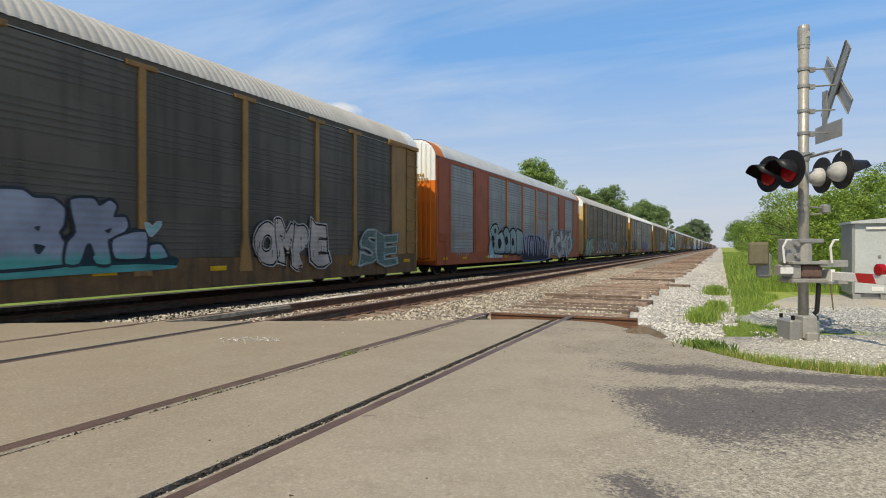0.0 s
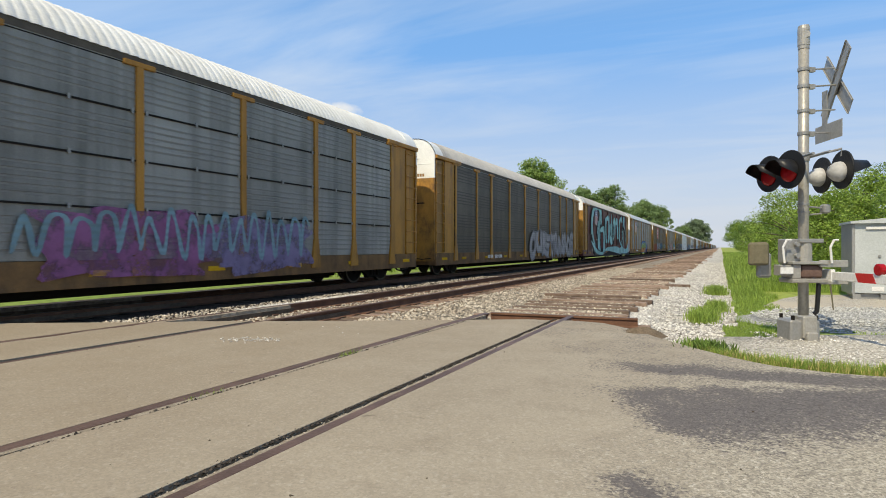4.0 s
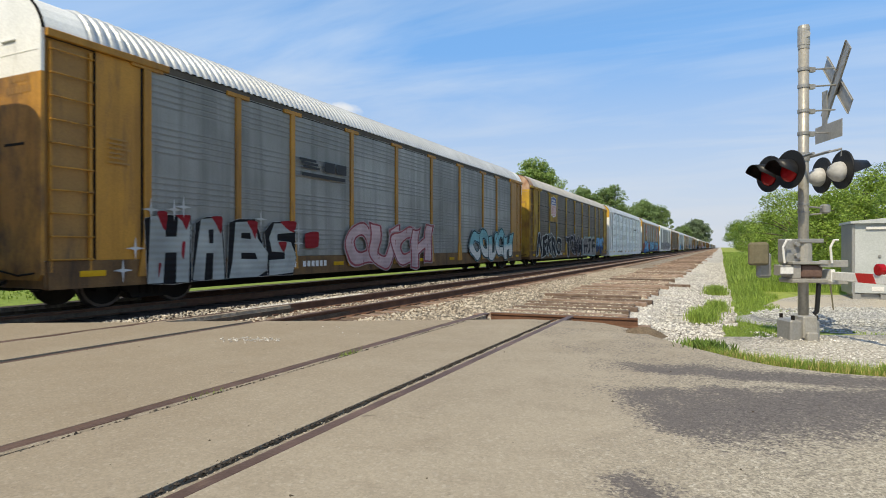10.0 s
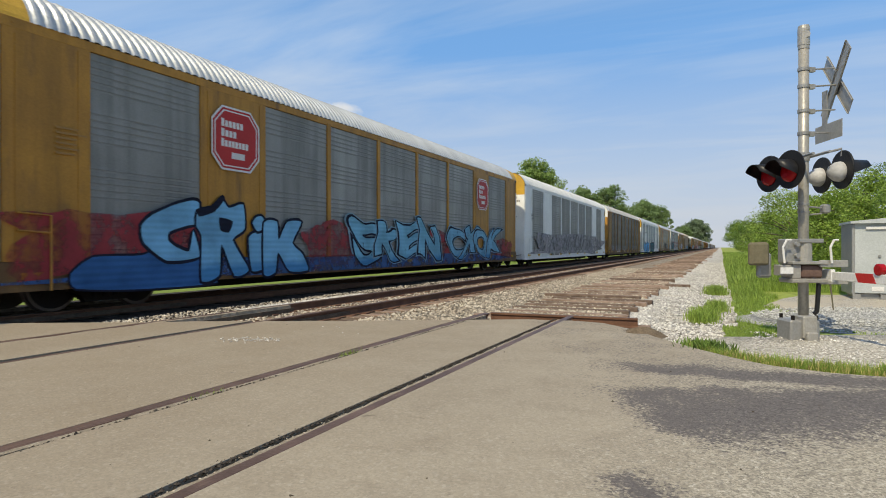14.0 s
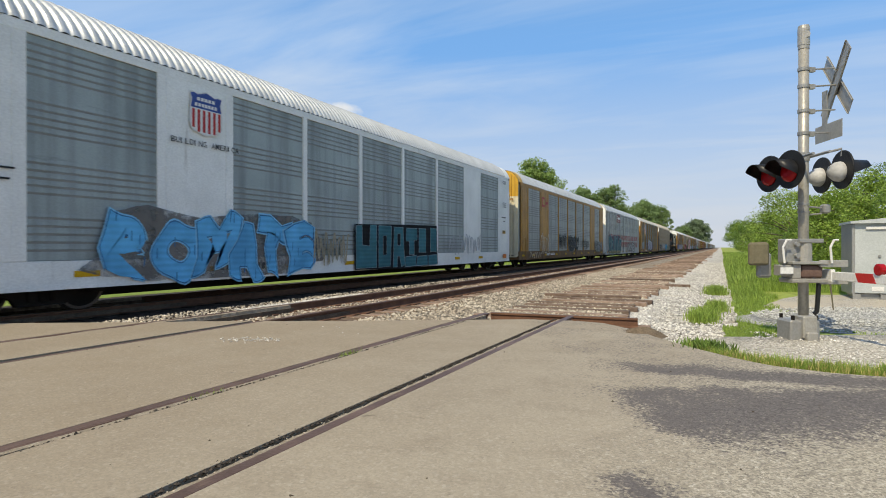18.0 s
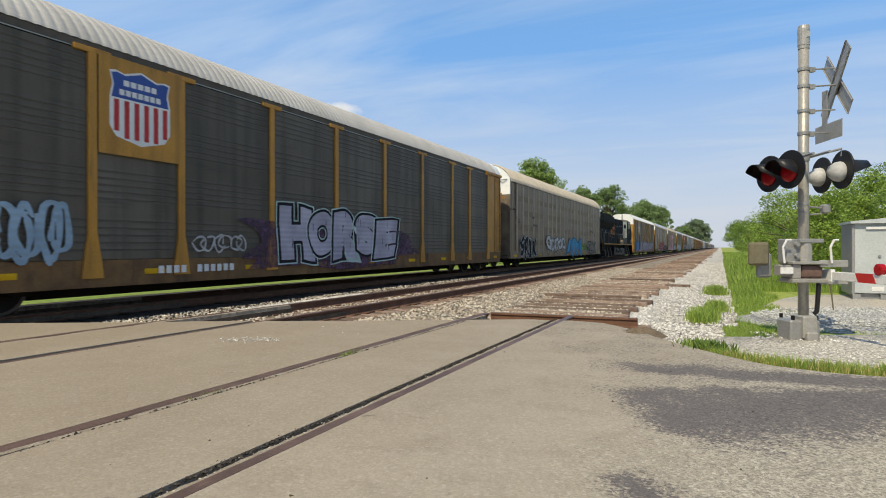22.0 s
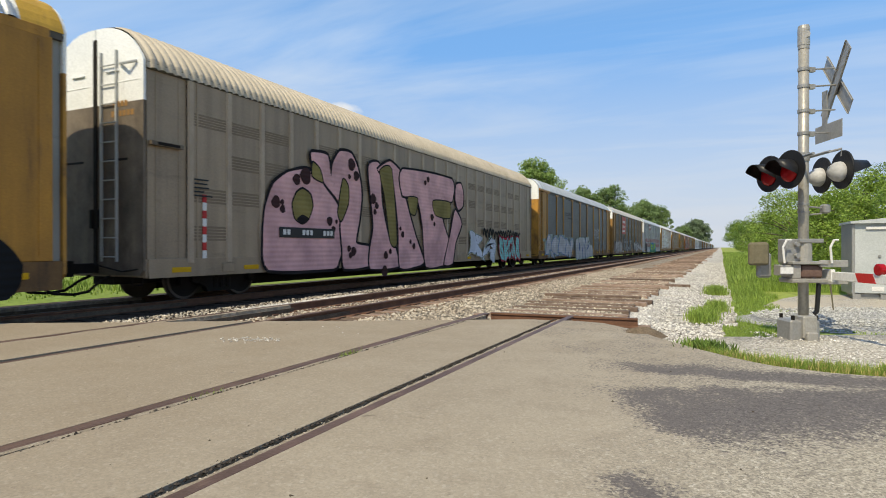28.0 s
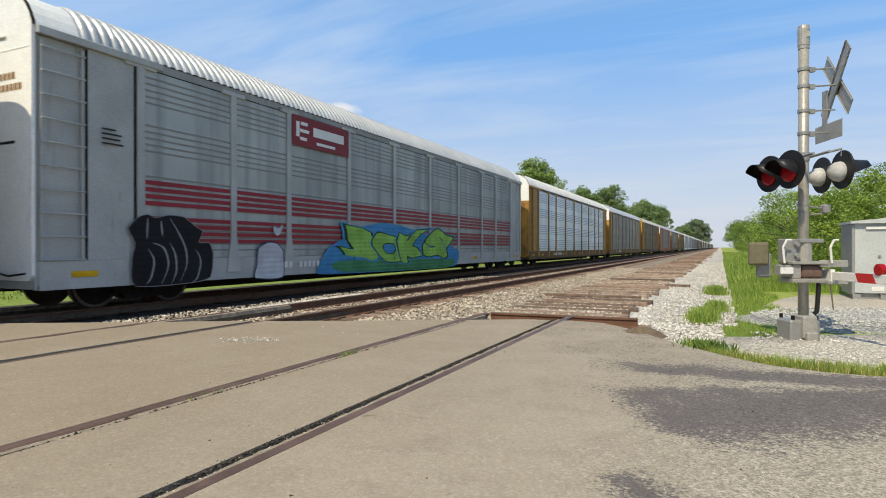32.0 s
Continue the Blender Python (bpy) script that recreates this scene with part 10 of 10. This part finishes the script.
            for d, r, a0 in ((0.0, 0.165, -0.35), (0.10, 0.165, -0.1), (0.27, 0.155, 0.35)):
                for i in range(n + 1):
                    a = a0 + (math.pi - 2 * a0) * i / n
                    hs.v.append((face * d, r * math.cos(a), r * math.sin(a)))
            for d, r, a0 in ((0.0, 0.158, -0.35), (0.10, 0.158, -0.1), (0.265, 0.148, 0.35)):
                for i in range(n + 1):
                    a = a0 + (math.pi - 2 * a0) * i / n
                    hs.v.append((face * d, r * math.cos(a), r * math.sin(a)))
            m = n + 1
            for lay in (0, 3):
                for k in (0, 1):
                    hs.f += [((lay + k) * m + i, (lay + k) * m + i + 1, (lay + k + 1) * m + i + 1, (lay + k + 1) * m + i) for i in range(n)]
            hs.f += [(2 * m + i, 2 * m + i + 1, 5 * m + i + 1, 5 * m + i) for i in range(n)]
            hs.m = [0] * len(hs.f)
            part("hood", hs.mesh("hood", black_enamel, True), lamp, at=(face * 0.01, 0, 0))
    # small bell box half way up
    s = Shape().box(0.26, 0.36, -0.06, 0.06, Z(1.68), Z(1.81), c=0.02).tube([(0.05, 0, Z(1.78)), (0.26, 0, Z(1.76))], 0.012, 6).tube([(0.05, 0, Z(1.66)), (0.26, 0, Z(1.68))], 0.012, 6)
    s.lathe([(0, 0.078), (0.02, 0.078)], (0, 0, Z(1.80)), (0, 0, 1), 16).lathe([(0, 0.078), (0.02, 0.078)], (0, 0, Z(1.69)), (0, 0, 1), 16)
    part("bell_box", s.mesh("bell_box", box_side), root)
    # gate mechanism
    s = Shape().box(-0.24, 0.26, -0.16, 0.20, Z(0.70), Z(0.76), c=0.01)
    s.box(-0.24, 0.26, -0.16, 0.20, Z(0.96), Z(1.0), c=0.008)
    s.box(-0.22, -0.10, -0.12, 0.18, Z(0.76), Z(0.96), c=0.01)
    s.box(-0.36, -0.2, -0.1, 0.12, Z(0.80), Z(0.95), c=0.01)
    s.box(0.16, 0.55, -0.14, -0.08, Z(0.92), Z(1.02), c=0.008)
    s.box(0.16, 0.55, -0.14, -0.08, Z(0.68), Z(0.74), c=0.008)
    part("mechanism_frame", s.mesh("mechanism_frame", mast_alu), root)
    part("mechanism", Shape().box(-0.08, 0.22, -0.10, 0.18, Z(0.77), Z(0.95), c=0.02).mesh("mechanism", M("dark_motor_box", (0.10, 0.06, 0.05), (0.16, 0.10, 0.08), rough=0.7, scale=8)), root)
    s = Shape().box(-0.28, -0.08, -0.05, 0.16, Z(0.98), Z(1.32), c=0.015)
    for z in (1.08, 1.24):
        s.lathe([(0, 0.035), (0.05, 0.03)], (-0.14, -0.07, Z(z)), (0, -1, 0), 10)
    s.box(-0.12, 0.22, -0.12, 0.14, Z(1.26), Z(1.32), c=0.01)
    part("motor_cover", s.mesh("motor_cover", box_side), root)
    part("mast_clamp", Shape().lathe([(0, 0.11), (0.3, 0.11), (0.32, 0.08)], (0.0, 0.0, Z(1.0)), (0, 0, 1), 16).mesh("mast_clamp", mast_alu), root)
    for x, b in ((-0.36, 0.32), (0.30, 0.28)):
        s = Shape().tube([(x, -0.16, Z(0.98)), (x - 0.02, -0.16, Z(1.2)), (x + 0.03, -0.16, Z(1.30)), (x + 0.09, -0.16, Z(1.3))], 0.016, 8)
        part("guard_loop", s.mesh("guard_loop", sign_white), root)
    s = Shape()
    s.box(-0.42, -0.30, -0.12, -0.04, Z(1.02), Z(1.18))
    part("label_plate", Shape().box(-0.40, -0.22, -0.135, -0.125, Z(0.83), Z(0.92)).mesh("label_plate", sign_white), root)
    for i, (x0, x1, z0, z1, mt) in enumerate(((-0.74, -0.46, 0.94, 1.27, weight_brown), (-0.56, -0.36, 0.76, 1.12, box_side), (-0.5, -0.34, 1.1, 1.28, weight_brown))):
        part("counterweight", Shape().box(x0, x1, 0.02 + 0.12 * i, 0.12 + 0.12 * i, Z(z0), Z(z1), c=0.03).mesh("counterweight", mt), root, label="gate counterweight plate")
    # conduit and cable
    s = Shape().tube([(0.16, -0.10, Z(0.72)), (0.13, -0.1, Z(0.3)), (0.10, -0.08, 0.36)], 0.032, 8)
    part("conduit", s.mesh("conduit", black_enamel), root)
    pts = [(0.30 + 0.05 * math.sin(t * 3.0), -0.12, Z(0.70) - 0.38 * math.sin(t * 3.14)) for t in [i / 12 for i in range(13)]]
    part("cable", Shape().tube(pts, 0.008, 5).mesh("cable", weight_brown), root)
    # gate arm, lowered across the road
    arm = part("gate_arm", Shape().box(-0.02, 0.02, -3.4, 0.1, -0.06, 0.06, c=0.008).box(-0.03, 0.03, -0.1, 0.2, -0.09, 0.09, c=0.01).mesh("gate_arm", sign_white), root, at=(0.33, -0.05, Z(0.80)),
               label="white and red lowered gate arm")
    for i in range(4):
        y = -0.62 - 0.82 * i
        p = [(y, -0.06), (y - 0.32, -0.06), (y - 0.26, 0.06), (y + 0.06, 0.06)]
        part("red_stripe", Shape().prism(p, 0, -0.0235, 0.0235).mesh("red_stripe", sign_red), arm)
    for y in (-0.98, -2.3):
        part("arm_lamp", Shape().lathe([(-0.04, 0.06), (-0.03, 0.075), (0.03, 0.075), (0.04, 0.06)], (0, y, 0.12), (1, 0, 0), 16).box(-0.02, 0.02, y - 0.02, y + 0.02, 0.05, 0.1).mesh("arm_lamp", lamp_red), arm,
             label="red lamp on the gate arm")


def build_cabinet():
    """Aluminium signal house with a door, aligned with the tracks."""
    root = new("signal_cabinet")
    root.location = (3.14, 18.6, -0.16)
    tagged(root, "pale grey aluminium railway signal cabinet with a door", "cabinet")
    s = Shape().box(0, 2.4, 0, 1.5, 0.16, 1.98, c=0.015)
    part("body", s.mesh("body", box_alu), root)
    s = Shape()
    s.prism([(-0.06, 1.98), (2.46, 1.98), (2.46, 2.04), (1.2, 2.16), (-0.06, 2.04)], 1, -0.12, 1.6)
    part("roof", s.mesh("roof", box_alu), root)
    part("edge_trim", Shape().box(-0.02, 0.05, -0.02, 1.5, 0.12, 1.98, c=0.01).mesh("edge_trim", box_side), root)
    door = part("door", Shape().box(0.0, 1.25, -0.03, 0.0, 0.0, 1.42, c=0.008).mesh("door", box_alu), root, at=(0.82, -0.002, 0.35))
    part("handle", Shape().box(0.06, 0.10, -0.06, -0.03, 0.50, 0.68, c=0.008).mesh("handle", box_side), door)
    part("latch", Shape().lathe([(0, 0.04), (0.03, 0.035)], (-0.24, 0.0, 0.78), (0, -1, 0), 12).mesh("latch", box_side), door)
    part("notice", Shape().box(0.25, 0.47, -0.036, -0.03, 0.82, 0.98).mesh("notice", sign_white), door)
    part("plate", Shape().box(0.42, 0.68, -0.008, 0.0, 0.22, 0.34).mesh("plate", sign_white), root)
    part("vent_bar", Shape().box(0.28, 1.5, -0.05, 0.0, 1.82, 1.90, c=0.01).mesh("vent_bar", sign_white), root)
    s = Shape().box(0.1, 2.3, 0.1, 1.4, 0.0, 0.16)
    for x in (0.0, 0.6, 1.2, 1.8):
        s.box(x, x + 0.18, -0.04, 0.1, 0.0, 0.14)
    part("skid", s.mesh("skid", box_side), root)


# ---- plants ----
def leaf_cloud(s, rng, c, r, count, size, m=1):
    """Leaves on the outer part of an uneven ball."""
    for _ in range(count):
        d = Vector((rng.gauss(0, 1), rng.gauss(0, 1), rng.gauss(0, 1))).normalized()
        k = rng.uniform(0.45, 1.0) ** 0.6
        p = Vector(c) + Vector((d.x * r[0], d.y * r[1], d.z * r[2])) * k
        u = Vector((rng.gauss(0, 1), rng.gauss(0, 1), rng.gauss(0, 0.6))).normalized()
        w = u.cross(d + Vector((0, 0, 0.4))).normalized() if u.cross(d).length > 1e-3 else Vector((0, 0, 1))
        l, b = size * rng.uniform(0.7, 1.3), size * rng.uniform(0.35, 0.6)
        s.add([p - u * l, p + w * b, p + u * l, p - w * b], [(0, 1, 2, 3)], m)


def tree_meshes(height, spread, rng, leaf, mt, clumps, per, bottom=0.25, lean=0.0):
    """Trunk with limbs, and a crown of leaf clumps at the limbs' ends."""
    t, cr = Shape(), Shape()
    top = Vector((lean * height, 0, height * 0.72))
    pts = [Vector((0, 0, -0.3)), Vector((0.02, 0.01, height * 0.2)), top * 0.6 + Vector((rng.uniform(-0.2, 0.2), rng.uniform(-0.2, 0.2), 0)), top]
    t.tube(pts, [height * 0.026, height * 0.02, height * 0.014, height * 0.005], 8)
    for i in range(clumps):
        a = rng.uniform(0, 6.283)
        hz = bottom + (1 - bottom) * rng.random() ** 0.8
        fall = math.sin(math.pi * min(1, (hz - bottom) / (1 - bottom) * 0.8 + 0.16)) ** 0.7
        r = spread * fall * (math.sqrt(rng.random()) if clumps > 30 else rng.uniform(0.55, 1.0))
        c = Vector((r * math.cos(a) + lean * height * hz, r * math.sin(a), height * hz * 0.95))
        if i % 2 == 0:
            root = top * min(0.95, 0.3 + 0.5 * hz)
            t.tube([root, root.lerp(c, 0.5) + Vector((0, 0, 0.05 * height * rng.random())), c], [height * 0.009, height * 0.006, height * 0.002], 5)
        cs = spread * (rng.uniform(0.20, 0.44) if clumps < 80 else rng.uniform(0.12, 0.3))
        leaf_cloud(cr, rng, c, (cs, cs, cs * 0.75), per, leaf, 0)
    return t.mesh("trunk", bark), cr.mesh("crown", mt)


def build_trees():
    rng = random.Random(21)
    kinds = {}
    for name, args in {
        "bush_tree": (5.0, 2.4, 0.075, leaf_hedge, 26, 300, 0.05),
        "bush_dark": (5.2, 2.3, 0.075, leaf_deep, 26, 300, 0.05),
        "bush_wide": (4.4, 2.7, 0.07, leaf_hedge, 26, 300, 0.03),
        "tall": (14.0, 4.4, 0.17, leaf_fresh, 110, 130, 0.2),
        "tall_dark": (15.0, 4.8, 0.2, leaf_dark, 110, 130, 0.16),
        "far": (15.0, 5.0, 0.34, leaf_far, 70, 150, 0.05),
        "poplar": (15.0, 3.0, 0.22, leaf_pale, 50, 130, 0.2),
    }.items():
        h, sp, leaf, mt, n, per, bot = args
        kinds[name] = [tree_meshes(h, sp, rng, leaf, mt, n, per, bot) for _ in range(2)]

    def plant(kind, x, y, scale, label, word="tree", squash=1.0, group=""):
        tr, cr = kinds[kind][rng.randint(0, 1)]
        root = new("tree" if word == "tree" else "bush")
        root.location, root.rotation_euler = (x, y, -0.4 if x < 0 else -0.24), (0, 0, rng.uniform(0, 6.28))
        root.scale = (scale * squash, scale * squash, scale)
        tagged(root, label, word, group)
        part("trunk", tr, root)
        part("crown", cr, root)

    # hedge of shrubby trees along the siding's side
    for x, y, sc, k in ((6.9, 25.5, 0.80, "bush_dark"), (8.6, 24.6, 0.72, "bush_tree"), (10.4, 27, 1.02, "bush_dark"), (13.2, 27, 0.95, "bush_tree"), (16, 30, 1.15, "bush_wide"), (9.4, 31, 1.12, "bush_wide"),
                        (5.6, 30, 0.72, "bush_tree"), (7.3, 33, 0.96, "bush_wide"), (11.5, 35, 1.25, "bush_tree"), (5.2, 38, 0.98, "bush_wide"), (6.5, 37, 1.05, "bush_tree"), (8.4, 43, 1.2, "bush_dark"), (5.6, 47, 0.8, "bush_dark"), (5.0, 55, 1.22, "bush_tree"), (5.4, 64, 1.2, "bush_wide"),
                        (7.2, 53, 1.05, "bush_tree"), (6.6, 61, 0.85, "bush_wide"), (8.6, 68, 1.2, "bush_dark"), (6.6, 76, 0.8, "bush_tree"), (8.0, 88, 1.1, "bush_wide"), (7.2, 102, 1.0, "bush_dark"),
                        (8.4, 120, 1.3, "bush_tree"), (7.6, 142, 1.3, "bush_dark"), (8.6, 168, 1.6, "bush_wide"), (8.2, 200, 1.9, "bush_dark"), (9.0, 240, 2.2, "bush_dark"), (9.0, 290, 2.4, "bush_tree"),
                        (10, 350, 3.0, "bush_dark"), (11, 430, 3.5, "bush_dark"), (12, 560, 4.4, "bush_dark"), (20, 44, 1.4, "bush_tree"), (15, 50, 1.3, "bush_dark"), (24, 36, 1.4, "bush_wide")):
        plant(k, x, y, sc, "dense shrubby green tree in the hedge along the tracks", "tree", 1.0, "hedge trees")
    # trees beyond the train
    for x, y, sc, k in ((-22.8, 78, 0.98, "tall"), (-24.0, 83, 0.92, "tall"), (-27.0, 128, 1.0, "tall_dark"), (-22.2, 134, 1.04, "tall_dark"), (-31, 130, 0.85, "tall"),
                        (-21, 185, 1.05, "tall_dark"), (-23, 205, 1.18, "tall_dark"), (-20, 222, 1.12, "tall_dark"), (-28, 190, 1.0, "tall_dark"),
                        (-19.5, 690, 2.05, "far"), (-25, 700, 2.15, "far"), (-32, 705, 1.9, "far"), (-41, 690, 1.6, "far"), (-50, 680, 1.5, "far"), (-28, 330, 0.9, "tall_dark"), (-34, 380, 1.0, "tall_dark"), (-26, 430, 0.9, "tall_dark"),
                        (-48, 30, 1.0, "poplar"), (-52, 33, 1.05, "poplar"), (-46, 26, 0.9, "poplar"), (-34, 62, 1.0, "tall"), (-33, 640, 1.6, "tall_dark"), (-24, 700, 1.8, "tall_dark"), (-60, 500, 1.4, "tall")):
        plant(k, x, y, sc, "tall leafy tree beyond the tracks, silvery" if k == "poplar" else "tall leafy green tree beyond the tracks", "tree", 1.0, "trees beyond the train")


def grass(name, label, mt, where, count, height, rng, width=0.012, droop=0.5):
    v, f = [], []
    made = 0
    while made < count:
        x, y, z, k = where(rng)
        if x is None:
            continue
        made += 1
        h = height * k * rng.uniform(0.5, 1.2)
        a, b = rng.uniform(0, 6.283), rng.uniform(0.1, droop)
        dx, dy = math.cos(a), math.sin(a)
        w = width * rng.uniform(0.7, 1.5) * (1 + y * 0.03)
        n = len(v)
        v += [(x - dy * w, y + dx * w, z), (x + dy * w, y - dx * w, z), (x + dx * h * b * 0.4 + dy * w * 0.7, y + dy * h * b * 0.4 - dx * w * 0.7, z + h * 0.6),
              (x + dx * h * b * 0.4 - dy * w * 0.7, y + dy * h * b * 0.4 + dx * w * 0.7, z + h * 0.6), (x + dx * h * b, y + dy * h * b, z + h)]
        f += [(n, n + 1, n + 2, n + 3), (n + 3, n + 2, n + 4)]
    me = bpy.data.meshes.new(name)
    me.from_pydata(v, [], f)
    me.materials.append(mt)
    return thing(name, me, label, "grass", kind="stuff")


def build_grass():
    rng = random.Random(33)

    def strip(g):
        y = 9.9 + 60 * g.random() ** 2.2
        x = g.uniform((0.05 if y < 11.8 else 0.3) + 0.16 * noise.noise((y * 0.9, 2, 7)), 3.2 + 0.03 * y)
        if 1.0 < x and 12.5 < y < 21 and x > 1.2 + 0.5 * noise.noise((y, 0, 4)) + (0.6 if y < 14.5 else 0):
            return None, 0, 0, 0
        k = 0.55 + 0.9 * max(0, noise.noise((x * 0.8, y * 0.35, 2))) + 0.25 * (y > 22)
        if y < 14:
            k *= 0.24
        elif y < 20:
            k *= 0.24 + 0.76 * (y - 14) / 6
        if y < 11.6 and (x > 1.0 or (y < 10.5 and x > 0.55)):
            return None, 0, 0, 0
        return x, y, -0.24, k
    grass("tall_grass", "tall fresh green grass beside the ballast", grass_fresh, strip, 75000, 0.42, rng, 0.005)

    def far_strip(g):
        y = 22 + 110 * g.random() ** 1.6
        return g.uniform(0.4, 5.5), y, -0.24, 1.0 + 0.5 * noise.noise((y * 0.2, 1, 1))
    grass("meadow_grass", "rank green grass in front of the hedge", grass_fresh, far_strip, 26000, 0.5, rng, 0.011)

    def edge(g):
        t = g.random()
        a = 3.03 + 4.6 * t
        b = 7.0 - 1.72 * (1 - math.exp(-5.5 * t)) - 0.25 * t + 0.04 + abs(g.gauss(0, 0.24))
        if noise.noise((a * 2.2, b, 8)) < -0.25:
            return None, 0, 0, 0
        x, y = road_xy(a, b)
        return x, y, -0.12, 0.6 + 0.6 * g.random()
    grass("verge_grass", "fresh grass tufts along the road's edge", grass_fresh, edge, 13000, 0.15, rng, 0.0035)
    grass("verge_straw", "yellowed grass stalks along the road's edge", grass_dry, edge, 9000, 0.13, rng, 0.0035)

    def weeds(g):
        a, b = g.gauss(3.2, 0.14), g.gauss(7.25, 0.16)
        x, y = road_xy(a, b)
        return x, y, -0.12, 1.0
    grass("verge_weeds", "dark green weeds at the road's edge", weed_green, weeds, 700, 0.17, rng, 0.012, 0.8)

    def tufts(g):
        cx, cy, r = g.choice(((-0.32, 12.7, 0.22), (-0.28, 13.2, 0.2), (-0.08, 14.9, 0.18), (-0.12, 20.1, 0.24), (-0.16, 20.9, 0.24)))
        return g.gauss(cx, r * 0.5), g.gauss(cy, r), -0.26, 1.0
    grass("gravel_tufts", "grass tufts growing in the pale gravel", grass_fresh, tufts, 5200, 0.24, rng, 0.005, 0.8)

    def slot(g):
        y = g.choice((3.55, 5.55, 5.7, 5.62)) + g.gauss(0, 0.09)
        return TRACK_C - GAUGE + 0.07 + g.gauss(0, 0.02), y, -0.05, 0.8
    grass("flangeway_grass", "small grass tufts in the rail groove", grass_fresh, slot, 160, 0.09, rng, 0.004)

    def beyond(g):
        y = 4 + 90 * g.random() ** 1.5
        return -19 - 12 * g.random(), y, -0.42, 0.8 + 0.6 * noise.noise((y * 0.3, 0, 6))
    grass("far_grass", "sunlit green grass beyond the train", grass_lush, beyond, 12000, 0.22, rng, 0.02)


build_signal()
build_cabinet()
build_trees()
build_grass()


# ---- movement ----
def motions():
    for k, car in CARS.items():
        walk(car, [(t, pose(TRACK_A, along(k, t), 0)) for t in (0, 0.1, 0.2, 0.3, 0.4, 0.5, 0.6, 0.8, 1.2, 2, 4, 8, 12, 16, 20, 24, 28, 32)])
    # wheels roll while they pass the crossing
    for k, y, dyw, ws, r in WHEELS:
        if k > 27:
            continue
        start = end = None
        for i in range(0, 961):
            here = along(k, i / 30) + y
            if start is None and here < 45:
                start = i
            if here > -2:
                end = i
        if start is None or end is None or end <= start:
            continue
        rows = [(0.0, pose(0, dyw, r))] if start > 0 else []
        base = along(k, start / 30)
        for i in range(start, end + 1):
            rows.append((i / 30, pose(0, dyw, r, math.degrees((base - along(k, i / 30)) / r))))
        if end < 960:
            rows.append((32.0, rows[-1][1]))
        walk(ws, rows)


motions()
